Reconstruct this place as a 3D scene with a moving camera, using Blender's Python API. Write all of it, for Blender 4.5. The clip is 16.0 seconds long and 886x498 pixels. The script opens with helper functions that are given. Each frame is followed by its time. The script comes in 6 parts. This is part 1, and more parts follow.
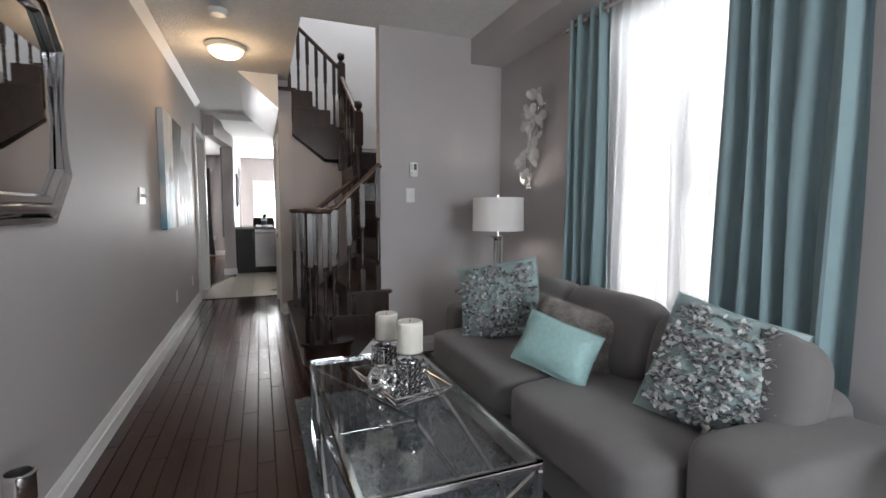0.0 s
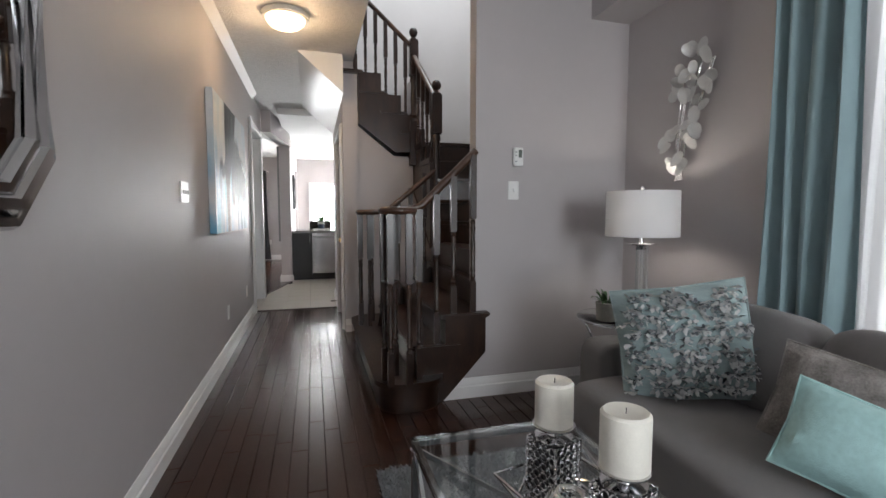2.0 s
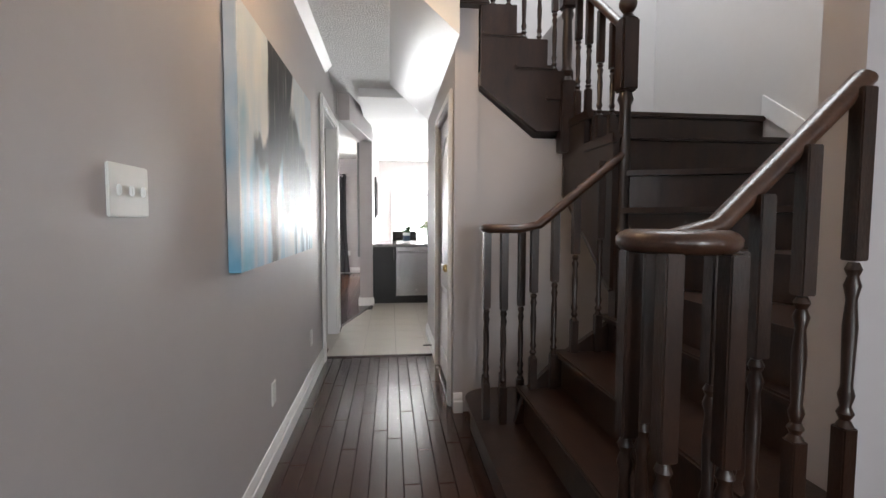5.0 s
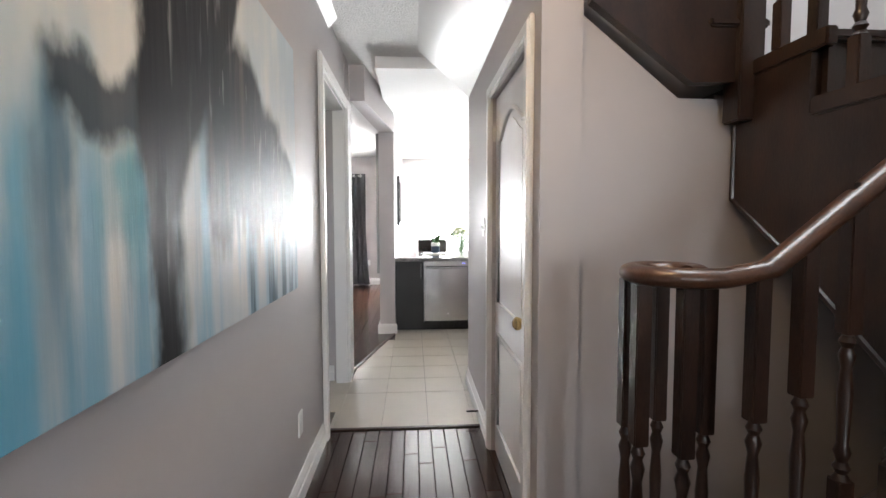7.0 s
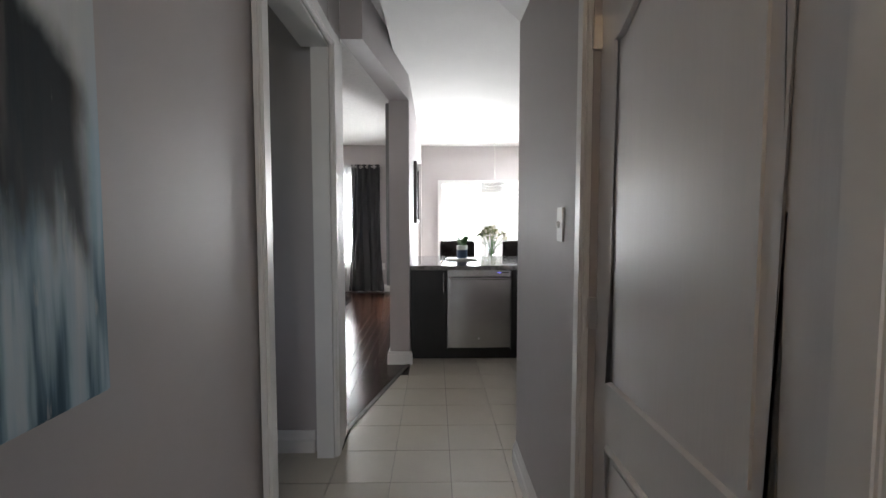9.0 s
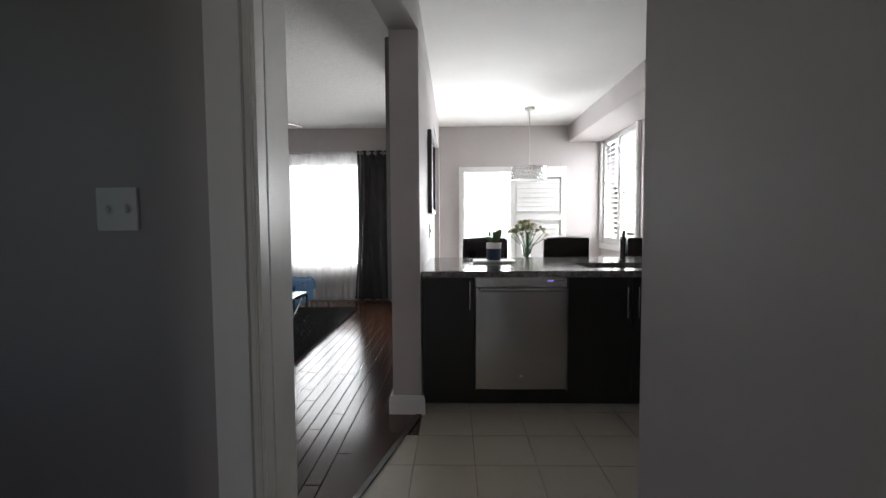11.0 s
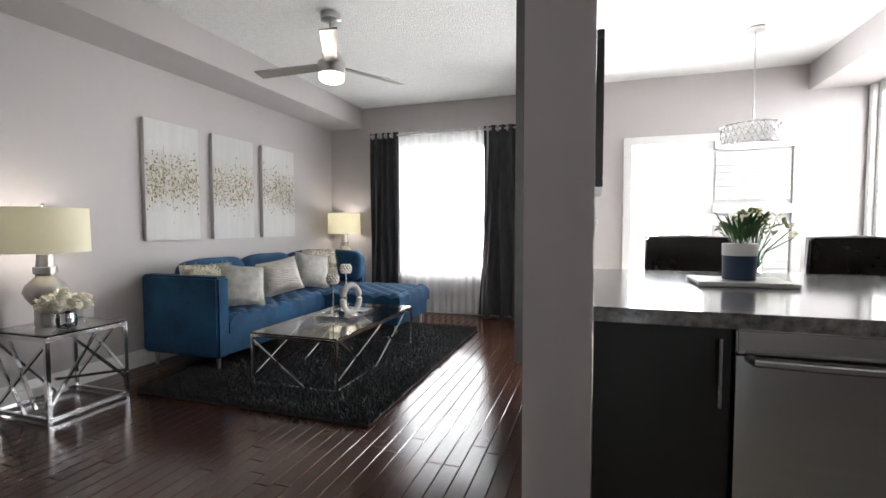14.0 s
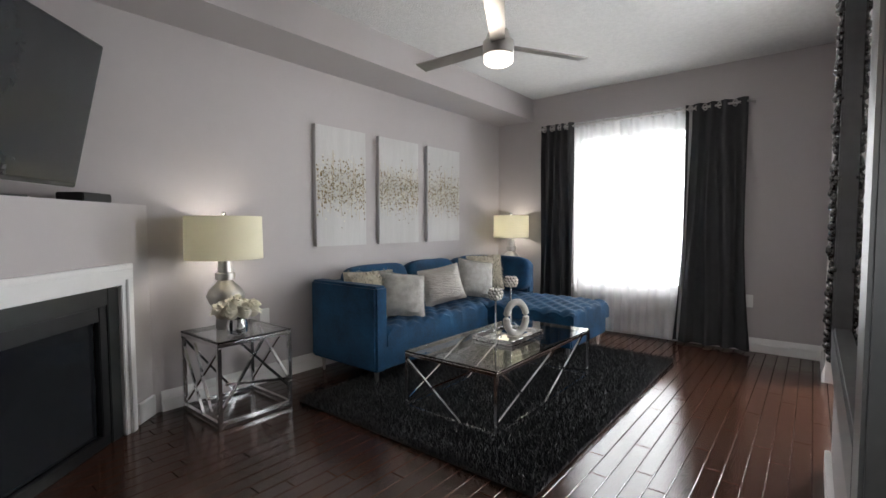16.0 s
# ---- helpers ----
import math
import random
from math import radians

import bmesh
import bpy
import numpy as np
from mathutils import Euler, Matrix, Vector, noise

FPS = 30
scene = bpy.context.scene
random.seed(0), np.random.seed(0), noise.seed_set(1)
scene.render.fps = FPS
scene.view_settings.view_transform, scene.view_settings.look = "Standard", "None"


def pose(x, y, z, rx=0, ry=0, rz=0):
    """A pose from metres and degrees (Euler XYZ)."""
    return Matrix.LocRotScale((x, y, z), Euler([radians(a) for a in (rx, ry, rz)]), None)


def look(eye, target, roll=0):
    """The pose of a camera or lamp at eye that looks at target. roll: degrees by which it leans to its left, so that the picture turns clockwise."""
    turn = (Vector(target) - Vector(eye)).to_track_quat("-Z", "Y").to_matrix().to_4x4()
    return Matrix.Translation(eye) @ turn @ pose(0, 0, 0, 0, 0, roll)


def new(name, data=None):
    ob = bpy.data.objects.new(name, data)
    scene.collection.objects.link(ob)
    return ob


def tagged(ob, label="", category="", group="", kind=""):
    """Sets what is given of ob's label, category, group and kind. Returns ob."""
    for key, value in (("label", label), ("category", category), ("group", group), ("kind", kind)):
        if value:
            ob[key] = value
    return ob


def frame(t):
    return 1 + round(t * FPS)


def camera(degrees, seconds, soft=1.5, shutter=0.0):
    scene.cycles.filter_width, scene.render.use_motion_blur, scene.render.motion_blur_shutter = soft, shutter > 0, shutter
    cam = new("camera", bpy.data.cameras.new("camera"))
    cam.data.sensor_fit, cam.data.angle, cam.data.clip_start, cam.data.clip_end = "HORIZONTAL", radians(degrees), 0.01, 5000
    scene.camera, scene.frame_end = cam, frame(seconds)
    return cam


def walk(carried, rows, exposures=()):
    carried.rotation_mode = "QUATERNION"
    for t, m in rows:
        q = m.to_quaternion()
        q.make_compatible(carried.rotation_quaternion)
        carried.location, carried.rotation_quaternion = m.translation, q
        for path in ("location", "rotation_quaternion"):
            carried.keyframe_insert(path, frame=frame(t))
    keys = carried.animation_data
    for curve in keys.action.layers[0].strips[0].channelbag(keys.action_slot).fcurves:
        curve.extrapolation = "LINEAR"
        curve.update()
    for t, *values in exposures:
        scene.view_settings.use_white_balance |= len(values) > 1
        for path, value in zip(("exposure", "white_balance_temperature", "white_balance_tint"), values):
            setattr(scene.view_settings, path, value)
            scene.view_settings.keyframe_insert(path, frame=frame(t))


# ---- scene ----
cam = camera(87.9, 16.0)
EXPOSURES = [(0, 0.42), (2.0, 0.6), (3.0, 0.75), (4.5, 0.95), (7.0, 1.4), (8.0, 0.65), (8.5, 0.25), (9.0, 0.05), (11.5, -0.85), (12.5, -0.65), (13.5, -0.2), (14.5, -0.15), (15.0, -0.25), (16.0, -0.5)]
PATH = [
    (0, (0.292, -0.357, 1.22), (1.027, 1.496, 1.057), 0.2),
    (0.5, (0.293, -0.199, 1.194), (1.006, 1.664, 1.041), 0.2),
    (1, (0.244, 0.059, 1.201), (0.92, 1.935, 1.043), 0.2),
    (1.5, (0.213, 0.28, 1.192), (0.837, 2.175, 1.045), 0.2),
    (2, (0.209, 0.588, 1.195), (0.751, 2.507, 1.047), -0.0),
    (2.5, (0.204, 0.869, 1.193), (0.66, 2.812, 1.054), 0.0),
    (3, (0.167, 1.207, 1.208), (0.56, 3.164, 1.077), 0.1),
    (3.5, (0.133, 1.493, 1.223), (0.484, 3.458, 1.095), 0.1),
    (4, (0.124, 1.805, 1.255), (0.437, 3.776, 1.122), -0.1),
    (4.5, (0.118, 2.1, 1.254), (0.383, 4.078, 1.127), 0.1),
    (7, (0.057, 3.703, 1.351), (0.186, 5.695, 1.231), -0.1),
    (7.5, (0.063, 4.048, 1.367), (0.167, 6.042, 1.244), -0.0),
    (8.5, (0.053, 4.671, 1.352), (0.115, 6.667, 1.234), 0.1),
    (9, (0.068, 5.02, 1.329), (0.103, 7.016, 1.205), -0.0),
    (11.5, (0.037, 6.627, 1.21), (-0.055, 8.622, 1.1), -0.3),
    (12, (0.003, 6.924, 1.205), (-0.15, 8.916, 1.098), -0.2),
    (12.5, (-0.004, 7.234, 1.181), (-0.243, 9.217, 1.075), -0.4),
    (13, (-0.031, 7.503, 1.169), (-0.391, 9.467, 1.064), -0.3),
    (13.5, (-0.093, 7.751, 1.146), (-0.588, 9.686, 1.045), -0.2),
    (14, (-0.165, 7.954, 1.129), (-0.787, 9.852, 1.029), -0.1),
    (14.5, (-0.22, 8.19, 1.1), (-1.0, 10.029, 1.005), -0.0),
    (15, (-0.282, 8.32, 1.122), (-1.242, 10.072, 1.025), -0.1),
    (15.5, (-0.406, 8.44, 1.121), (-1.54, 10.084, 1.03), 0.1),
    (16, (-0.443, 8.47, 1.187), (-1.697, 10.025, 1.082), -0.1),
]
walk(cam, [(t, look(eye, target, roll)) for t, eye, target, roll in PATH],
     exposures=EXPOSURES)

# ---- world and large lights ----
world = bpy.data.worlds.new("sky")
scene.world = world
world.use_nodes = True
wn = world.node_tree
sky = wn.nodes.new("ShaderNodeTexSky")
sky.sky_type = "NISHITA"
sky.sun_disc = False
sky.sun_elevation, sky.sun_rotation = radians(48), radians(60)
wn.nodes["Background"].inputs[1].default_value = 0.15
wn.links.new(sky.outputs[0], wn.nodes["Background"].inputs[0])


def lamp(name, kind, power, m, colour=(1, 1, 1), size=(1, 1), radius=0.05):
    d = bpy.data.lights.new(name, kind)
    d.energy, d.color = power, colour
    if kind == "AREA":
        d.shape, d.size, d.size_y = "RECTANGLE", size[0], size[1]
    elif kind == "SUN":
        d.angle = radians(0.5)
    else:
        d.shadow_soft_size = radius
    ob = new(name, d)
    ob.matrix_world = m
    return tagged(ob, kind="structure")


DAY = (0.95, 0.98, 1.0)
lamp("sun", "SUN", 3.0, look((20, 12, 25), (0, 0, 0)), (1, 0.95, 0.88))
lamp("window_daylight", "AREA", 17, look((2.45, 1.47, 1.5), (0, 1.47, 1.2)), DAY, (0.85, 1.7))
# lamp for an assumed window behind the starting point, never in view
lamp("front_assumed_daylight", "AREA", 66, look((1.35, -2.5, 1.5), (-0.3, 3, 1.4)), (0.9, 0.95, 1.0), (1.4, 1.5))
# added fill with no known source, brightens the side lobby
lamp("lobby_fill_light", "AREA", 1.0, look((-1.95, 6.4, 1.5), (0, 6.6, 1.1)), DAY, (1.0, 1.1))
lamp("stair_daylight", "AREA", 30, look((1.5, 5.0, 4.9), (1.5, 4.9, 0)), (0.9, 0.95, 1.0), (1.2, 1.5))
lamp("living_daylight", "AREA", 112, look((-2.02, 13.72, 1.4), (-2.02, 9, 1.1)), DAY, (1.15, 1.7))
lamp("patio_daylight", "AREA", 235, look((0.55, 13.3, 1.1), (0.55, 9, 0.9)), DAY, (0.7, 1.9))
lamp("breakfast_daylight", "AREA", 160, look((2.36, 12.4, 1.6), (0, 12.2, 1.3)), DAY, (1.1, 1.5))


# ---- materials ----
def mat(name, colour, rough=0.5, metal=0.0, vary=0.12, scale=3.0, bump=0.0, bscale=60.0, stretch=(1, 1, 1), coat=0.0, per=0.0, sheen=0.0, alpha=0.0, emit=None, power=0.0, second=None):
    """Procedural surface: base colour varied at two scales, fine relief, optional coat and per-piece variation."""
    m = bpy.data.materials.new(name)
    m.use_nodes = True
    n, l = m.node_tree.nodes, m.node_tree.links
    b = n["Principled BSDF"]
    b.inputs["Roughness"].default_value, b.inputs["Metallic"].default_value = rough, metal
    b.inputs["Coat Weight"].default_value, b.inputs["Coat Roughness"].default_value = coat, 0.12
    b.inputs["Sheen Weight"].default_value = sheen
    tc, mp = n.new("ShaderNodeTexCoord"), n.new("ShaderNodeMapping")
    mp.inputs["Scale"].default_value = stretch
    l.new(tc.outputs["Object"], mp.inputs[0])
    n1, n2 = n.new("ShaderNodeTexNoise"), n.new("ShaderNodeTexNoise")
    n1.inputs["Scale"].default_value, n2.inputs["Scale"].default_value = scale, scale * 11
    n1.inputs["Detail"].default_value = 5
    for t in (n1, n2):
        l.new(mp.outputs[0], t.inputs["Vector"])
    add = n.new("ShaderNodeMath")
    add.operation = "MULTIPLY_ADD"
    l.new(n2.outputs[0], add.inputs[0])
    add.inputs[1].default_value = 0.4
    l.new(n1.outputs[0], add.inputs[2])
    last = add.outputs[0]
    if per:
        oi, pa = n.new("ShaderNodeObjectInfo"), n.new("ShaderNodeMath")
        pa.operation = "MULTIPLY_ADD"
        l.new(oi.outputs["Random"], pa.inputs[0])
        pa.inputs[1].default_value = per
        l.new(last, pa.inputs[2])
        ge, pb = n.new("ShaderNodeNewGeometry"), n.new("ShaderNodeMath")
        pb.operation = "MULTIPLY_ADD"
        l.new(ge.outputs["Random Per Island"], pb.inputs[0])
        pb.inputs[1].default_value = per
        l.new(pa.outputs[0], pb.inputs[2])
        last = pb.outputs[0]
    r = n.new("ShaderNodeValToRGB")
    lo = [c * (1 - vary) for c in colour]
    hi = [min(1, c * (1 + vary)) for c in colour] if second is None else second
    r.color_ramp.elements[0].position, r.color_ramp.elements[1].position = 0.35, 1.0 + per
    r.color_ramp.elements[0].color, r.color_ramp.elements[1].color = (*lo, 1), (*hi, 1)
    l.new(last, r.inputs[0])
    l.new(r.outputs[0], b.inputs["Base Color"])
    if bump:
        n3, bu = n.new("ShaderNodeTexNoise"), n.new("ShaderNodeBump")
        n3.inputs["Scale"].default_value, n3.inputs["Detail"].default_value = bscale, 4
        l.new(mp.outputs[0], n3.inputs["Vector"])
        bu.inputs["Strength"].default_value, bu.inputs["Distance"].default_value = bump, 0.01
        l.new(n3.outputs[0], bu.inputs["Height"])
        l.new(bu.outputs[0], b.inputs["Normal"])
    if emit:
        b.inputs["Emission Color"].default_value, b.inputs["Emission Strength"].default_value = (*emit, 1), power
    return m


def glass(name, tint=(1, 1, 1), rough=0.0):
    m = bpy.data.materials.new(name)
    m.use_nodes = True
    b = m.node_tree.nodes["Principled BSDF"]
    b.inputs["Base Color"].default_value = (*tint, 1)
    b.inputs["Transmission Weight"].default_value, b.inputs["Roughness"].default_value, b.inputs["IOR"].default_value = 1, rough, 1.45
    return m


def sheer_cloth(name, colour, share, thin=0.55):
    m = bpy.data.materials.new(name)
    m.use_nodes = True
    n, l = m.node_tree.nodes, m.node_tree.links
    for x in list(n):
        n.remove(x)
    out, mix1, mix2 = n.new("ShaderNodeOutputMaterial"), n.new("ShaderNodeMixShader"), n.new("ShaderNodeMixShader")
    d, t, tr = n.new("ShaderNodeBsdfDiffuse"), n.new("ShaderNodeBsdfTranslucent"), n.new("ShaderNodeBsdfTransparent")
    d.inputs[0].default_value = t.inputs[0].default_value = (*colour, 1)
    mix1.inputs[0].default_value, mix2.inputs[0].default_value = thin, share
    l.new(d.outputs[0], mix1.inputs[1]), l.new(t.outputs[0], mix1.inputs[2])
    l.new(mix1.outputs[0], mix2.inputs[1]), l.new(tr.outputs[0], mix2.inputs[2])
    l.new(mix2.outputs[0], out.inputs[0])
    return m


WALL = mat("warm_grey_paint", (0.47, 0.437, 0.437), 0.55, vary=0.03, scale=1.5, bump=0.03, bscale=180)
# lighter base colour for the stairwell walls and the stair underside
STAIRWALL = mat("pale_grey_wall", (0.60, 0.58, 0.57), 0.5, vary=0.03, scale=1.5, bump=0.03, bscale=180)
CEIL = mat("ceiling_white", (0.78, 0.77, 0.76), 0.9, vary=0.03, bump=0.02, bscale=90)
POPCORN = mat("stippled_ceiling", (0.76, 0.75, 0.74), 0.95, vary=0.08, scale=30, bump=0.9, bscale=75)
TRIM = mat("white_gloss_trim", (0.78, 0.77, 0.76), 0.28, vary=0.03, bump=0.02, bscale=120)
DOORM = mat("white_grained_door", (0.72, 0.71, 0.71), 0.3, vary=0.04, bump=0.05, bscale=40, stretch=(3, 3, 0.25))
WOODF = mat("dark_plank", (0.014, 0.0062, 0.0046), 0.15, vary=0.4, scale=3, bump=0.05, bscale=40, stretch=(6, 0.5, 6), coat=0.0, per=0.5, second=(0.045, 0.019, 0.012))
JOINT = mat("floor_joint", (0.012, 0.007, 0.005), 0.7)
STAIRM = mat("dark_stained_oak", (0.009, 0.0042, 0.003), 0.3, vary=0.45, scale=5, bump=0.1, bscale=50, stretch=(3, 3, 1), coat=0.1, second=(0.042, 0.018, 0.010))
# handrails browner and lighter than the treads and balusters
RAILM = mat("brown_oak_handrail", (0.03, 0.013, 0.008), 0.3, vary=0.4, scale=6, bump=0.08, bscale=50, stretch=(2, 2, 2), coat=0.15, second=(0.11, 0.05, 0.027))
TILE = mat("beige_tile", (0.47, 0.435, 0.37), 0.32, vary=0.06, scale=5, bump=0.03, bscale=60, per=0.15)
GROUT = mat("grout", (0.17, 0.155, 0.135), 0.9)
CHROME = mat("polished_chrome", (0.78, 0.78, 0.79), 0.1, 1.0, vary=0.03)
NICKEL = mat("brushed_nickel", (0.56, 0.54, 0.52), 0.28, 1.0, vary=0.05)
BRASS = mat("polished_brass", (0.72, 0.52, 0.24), 0.15, 1.0, vary=0.05)
GLASS = glass("clear_glass", (0.93, 0.97, 0.96))
PANE = glass("window_glass")
MIRROR = mat("mirror_silver", (0.86, 0.87, 0.87), 0.02, 1.0, vary=0.01)
GREY_FABRIC = mat("grey_weave", (0.165, 0.154, 0.152), 0.9, vary=0.1, scale=9, bump=0.35, bscale=420, sheen=0.2)
BLUE = mat("blue_velvet", (0.001, 0.026, 0.072), 0.9, vary=0.4, scale=5, bump=0.06, bscale=300, sheen=0.06, second=(0.003, 0.075, 0.18))
TEAL = mat("teal_curtain", (0.235, 0.335, 0.355), 0.75, vary=0.06, scale=2, bump=0.08, bscale=300, sheen=0.2)
CHAR = mat("charcoal_curtain", (0.042, 0.042, 0.045), 0.85, vary=0.1, bump=0.1, bscale=300)
SHEER = sheer_cloth("white_sheer", (0.9, 0.9, 0.9), 0.35)
RUGG = mat("grey_shag", (0.075, 0.08, 0.086), 0.95, vary=0.6, scale=40, second=(0.24, 0.255, 0.27), per=0.6)
RUGD = mat("charcoal_shag", (0.012, 0.0125, 0.013), 0.95, vary=0.5, scale=40, second=(0.046, 0.047, 0.05), per=0.6)
CABINET = mat("espresso_cabinet", (0.011, 0.010, 0.010), 0.42, vary=0.2, bump=0.03, bscale=60, stretch=(4, 4, 0.4))
GRANITE = mat("speckled_granite", (0.03, 0.03, 0.032), 0.12, vary=0.5, scale=45, coat=0.3, second=(0.33, 0.32, 0.31))
STEEL = mat("stainless_steel", (0.46, 0.455, 0.45), 0.24, 1.0, vary=0.05, scale=2, stretch=(1, 1, 30))
BLACK = mat("black_plastic", (0.01, 0.01, 0.011), 0.35)
WHITEP = mat("white_plastic", (0.82, 0.82, 0.8), 0.35, vary=0.02)
LEATHER = mat("dark_glossy_leather", (0.018, 0.014, 0.013), 0.16, vary=0.2, bump=0.05, bscale=150)


# ---- mesh helpers ----
def bm0():
    return bmesh.new()


def box(bm, x0, y0, z0, x1, y1, z1, bev=0.0):
    vs = [bm.verts.new((x, y, z)) for x in (x0, x1) for y in (y0, y1) for z in (z0, z1)]
    fs = [bm.faces.new([vs[i] for i in f]) for f in ((0, 1, 3, 2), (4, 6, 7, 5), (0, 4, 5, 1), (2, 3, 7, 6), (0, 2, 6, 4), (1, 5, 7, 3))]
    if bev:
        es = list({e for f in fs for e in f.edges})
        bmesh.ops.bevel(bm, geom=es, offset=bev, segments=2, affect="EDGES", clamp_overlap=True)
    return bm


def prism(bm, pts, axis, a, b):
    """Extrude a 2D outline along an axis from a to b. Outline axes are the other two in order."""
    def at(p, v):
        return {"x": (v, p[0], p[1]), "y": (p[0], v, p[1]), "z": (p[0], p[1], v)}[axis]
    A, C = [bm.verts.new(at(p, a)) for p in pts], [bm.verts.new(at(p, b)) for p in pts]
    bm.faces.new(A), bm.faces.new(list(reversed(C)))
    for i in range(len(pts)):
        j = (i + 1) % len(pts)
        bm.faces.new((A[i], C[i], C[j], A[j]))
    return bm


def lathe(bm, prof, c, seg=20, squash=1.0):
    """Turn a profile of (radius, height) about the upright axis through c."""
    rings = []
    for r, z in prof:
        rings.append([bm.verts.new((c[0] + r * math.cos(2 * math.pi * i / seg), c[1] + r * squash * math.sin(2 * math.pi * i / seg), c[2] + z)) for i in range(seg)])
    for a, b in zip(rings, rings[1:]):
        for i in range(seg):
            bm.faces.new((a[i], a[(i + 1) % seg], b[(i + 1) % seg], b[i]))
    bm.faces.new(list(reversed(rings[0]))), bm.faces.new(rings[-1])
    return bm


def tube(bm, pts, r, seg=8, closed=False, flat=1.0):
    """A rod of radius r along points."""
    P = [Vector(p) for p in pts]
    rings = []
    for i, p in enumerate(P):
        if closed:
            d = P[(i + 1) % len(P)] - P[i - 1]
        else:
            d = P[min(i + 1, len(P) - 1)] - P[max(i - 1, 0)]
        d.normalize()
        u = d.cross(Vector((0, 0, 1)))
        if u.length < 1e-3:
            u = Vector((1, 0, 0))
        u.normalize()
        w = d.cross(u)
        rings.append([bm.verts.new(p + u * (r * math.cos(2 * math.pi * (k + 0.5) / seg)) + w * (r * flat * math.sin(2 * math.pi * (k + 0.5) / seg))) for k in range(seg)])
    n = len(rings)
    for i in range(n if closed else n - 1):
        a, b = rings[i], rings[(i + 1) % n]
        for k in range(seg):
            bm.faces.new((a[k], a[(k + 1) % seg], b[(k + 1) % seg], b[k]))
    if not closed:
        bm.faces.new(list(reversed(rings[0]))), bm.faces.new(rings[-1])
    return bm


def cushion(bm, w, h, d, m, n=12, pinch=0.12, wave=0.0):
    """A stuffed cushion w by h, d thick, with drawn-in sides and pointed corners; its face looks along +y before the pose m."""
    grid = {}
    for s in (-1, 1):
        for i in range(n + 1):
            for j in range(n + 1):
                u, v = 2 * i / n - 1, 2 * j / n - 1
                e = (1 - abs(u) ** 2.6) * (1 - abs(v) ** 2.6)
                t = d / 2 * max(0, e) ** 0.55
                x = u * w / 2 * (1 - pinch * (1 - v * v) * abs(u) ** 3 * 0.5 - 0.0)
                z = v * h / 2 * (1 - pinch * (1 - u * u) * abs(v) ** 3 * 0.5)
                t += wave * noise.noise(Vector((u * 4, v * 4, s * 3.0))) * (1 if e > 0 else 0)
                if e <= 1e-6 and s == 1:
                    grid[s, i, j] = grid[-1, i, j]
                else:
                    grid[s, i, j] = bm.verts.new(m @ Vector((x, s * t, z)))
    for s in (-1, 1):
        for i in range(n):
            for j in range(n):
                q = [grid[s, i, j], grid[s, i + 1, j], grid[s, i + 1, j + 1], grid[s, i, j + 1]]
                bm.faces.new(q if s < 0 else list(reversed(q)))
    return bm


SMOOTH = 0.7


def finish(name, bm, material, smooth=True):
    bmesh.ops.recalc_face_normals(bm, faces=bm.faces)
    me = bpy.data.meshes.new(name)
    bm.to_mesh(me)
    bm.free()
    me.materials.append(material)
    if smooth:
        for p in me.polygons:
            p.use_smooth = True
        me.set_sharp_from_angle(angle=SMOOTH)
    return new(name, me)


def single(name, bm, material, label, category, kind="", group="", smooth=True):
    """A thing or a piece of the setting that is one mesh."""
    return tagged(finish(name, bm, material, smooth), label, category, group, kind)


def thing(name, at, label, category, group=""):
    e = new(name)
    e.location = at
    e.empty_display_size = 0.1
    return tagged(e, label, category, group)


def part(name, bm, material, parent, label="", smooth=True, kind=""):
    ob = finish(name, bm, material, smooth)
    ob.parent = parent
    if parent.type == "EMPTY":
        ob.matrix_parent_inverse = Matrix.Translation(parent.location).inverted()
    return tagged(ob, label, kind=kind)


def bxo(name, b, material, label, category="wall", bev=0.0):
    return single(name, box(bm0(), *b, bev), material, label, category, "structure")


# ---- structure ----
H = 2.71
G = "warm grey painted plaster wall"
# hall and front room, left side, with the cased opening to the side lobby
bm = bm0()
box(bm, -0.62, -2.6, 0, -0.5, 6.57, H)
box(bm, -0.62, 6.57, 2.26, -0.5, 7.535, H)
single("wall_hall", bm, WALL, G, "wall", "structure")
# front room right wall with its window opening
bm = bm0()
box(bm, 2.33, -2.6, 0, 2.49, 1.02, H)
box(bm, 2.33, 1.02, 0, 2.49, 1.92, 0.65)
box(bm, 2.33, 1.02, 2.4, 2.49, 1.92, H)
box(bm, 2.33, 1.92, 0, 2.49, 3.38, H)
single("wall_window_front", bm, WALL, G, "wall", "structure")
# unseen front wall; its window opening is added to admit that light
bm = bm0()
box(bm, -0.62, -2.72, 0, 0.6, -2.6, H)
box(bm, 2.1, -2.72, 0, 2.49, -2.6, H)
box(bm, 0.6, -2.72, 0, 2.1, -2.6, 0.7)
box(bm, 0.6, -2.72, 2.3, 2.1, -2.6, H)
single("wall_front", bm, WALL, G, "wall", "structure")
bxo("wall_alcove", (1.215, 3.38, 0, 2.56, 3.5, 5.2), WALL, G)
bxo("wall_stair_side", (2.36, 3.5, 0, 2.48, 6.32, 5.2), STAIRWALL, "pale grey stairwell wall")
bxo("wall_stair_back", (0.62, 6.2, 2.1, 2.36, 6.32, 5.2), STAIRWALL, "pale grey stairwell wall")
single("wall_stair_low", prism(bm0(), [(0.655, 0), (2.36, 0), (2.36, 1.8), (1.03, 1.8), (0.655, 2.1)], "y", 5.36, 5.5), WALL, "pale grey wall under the stairs", "wall", "structure")
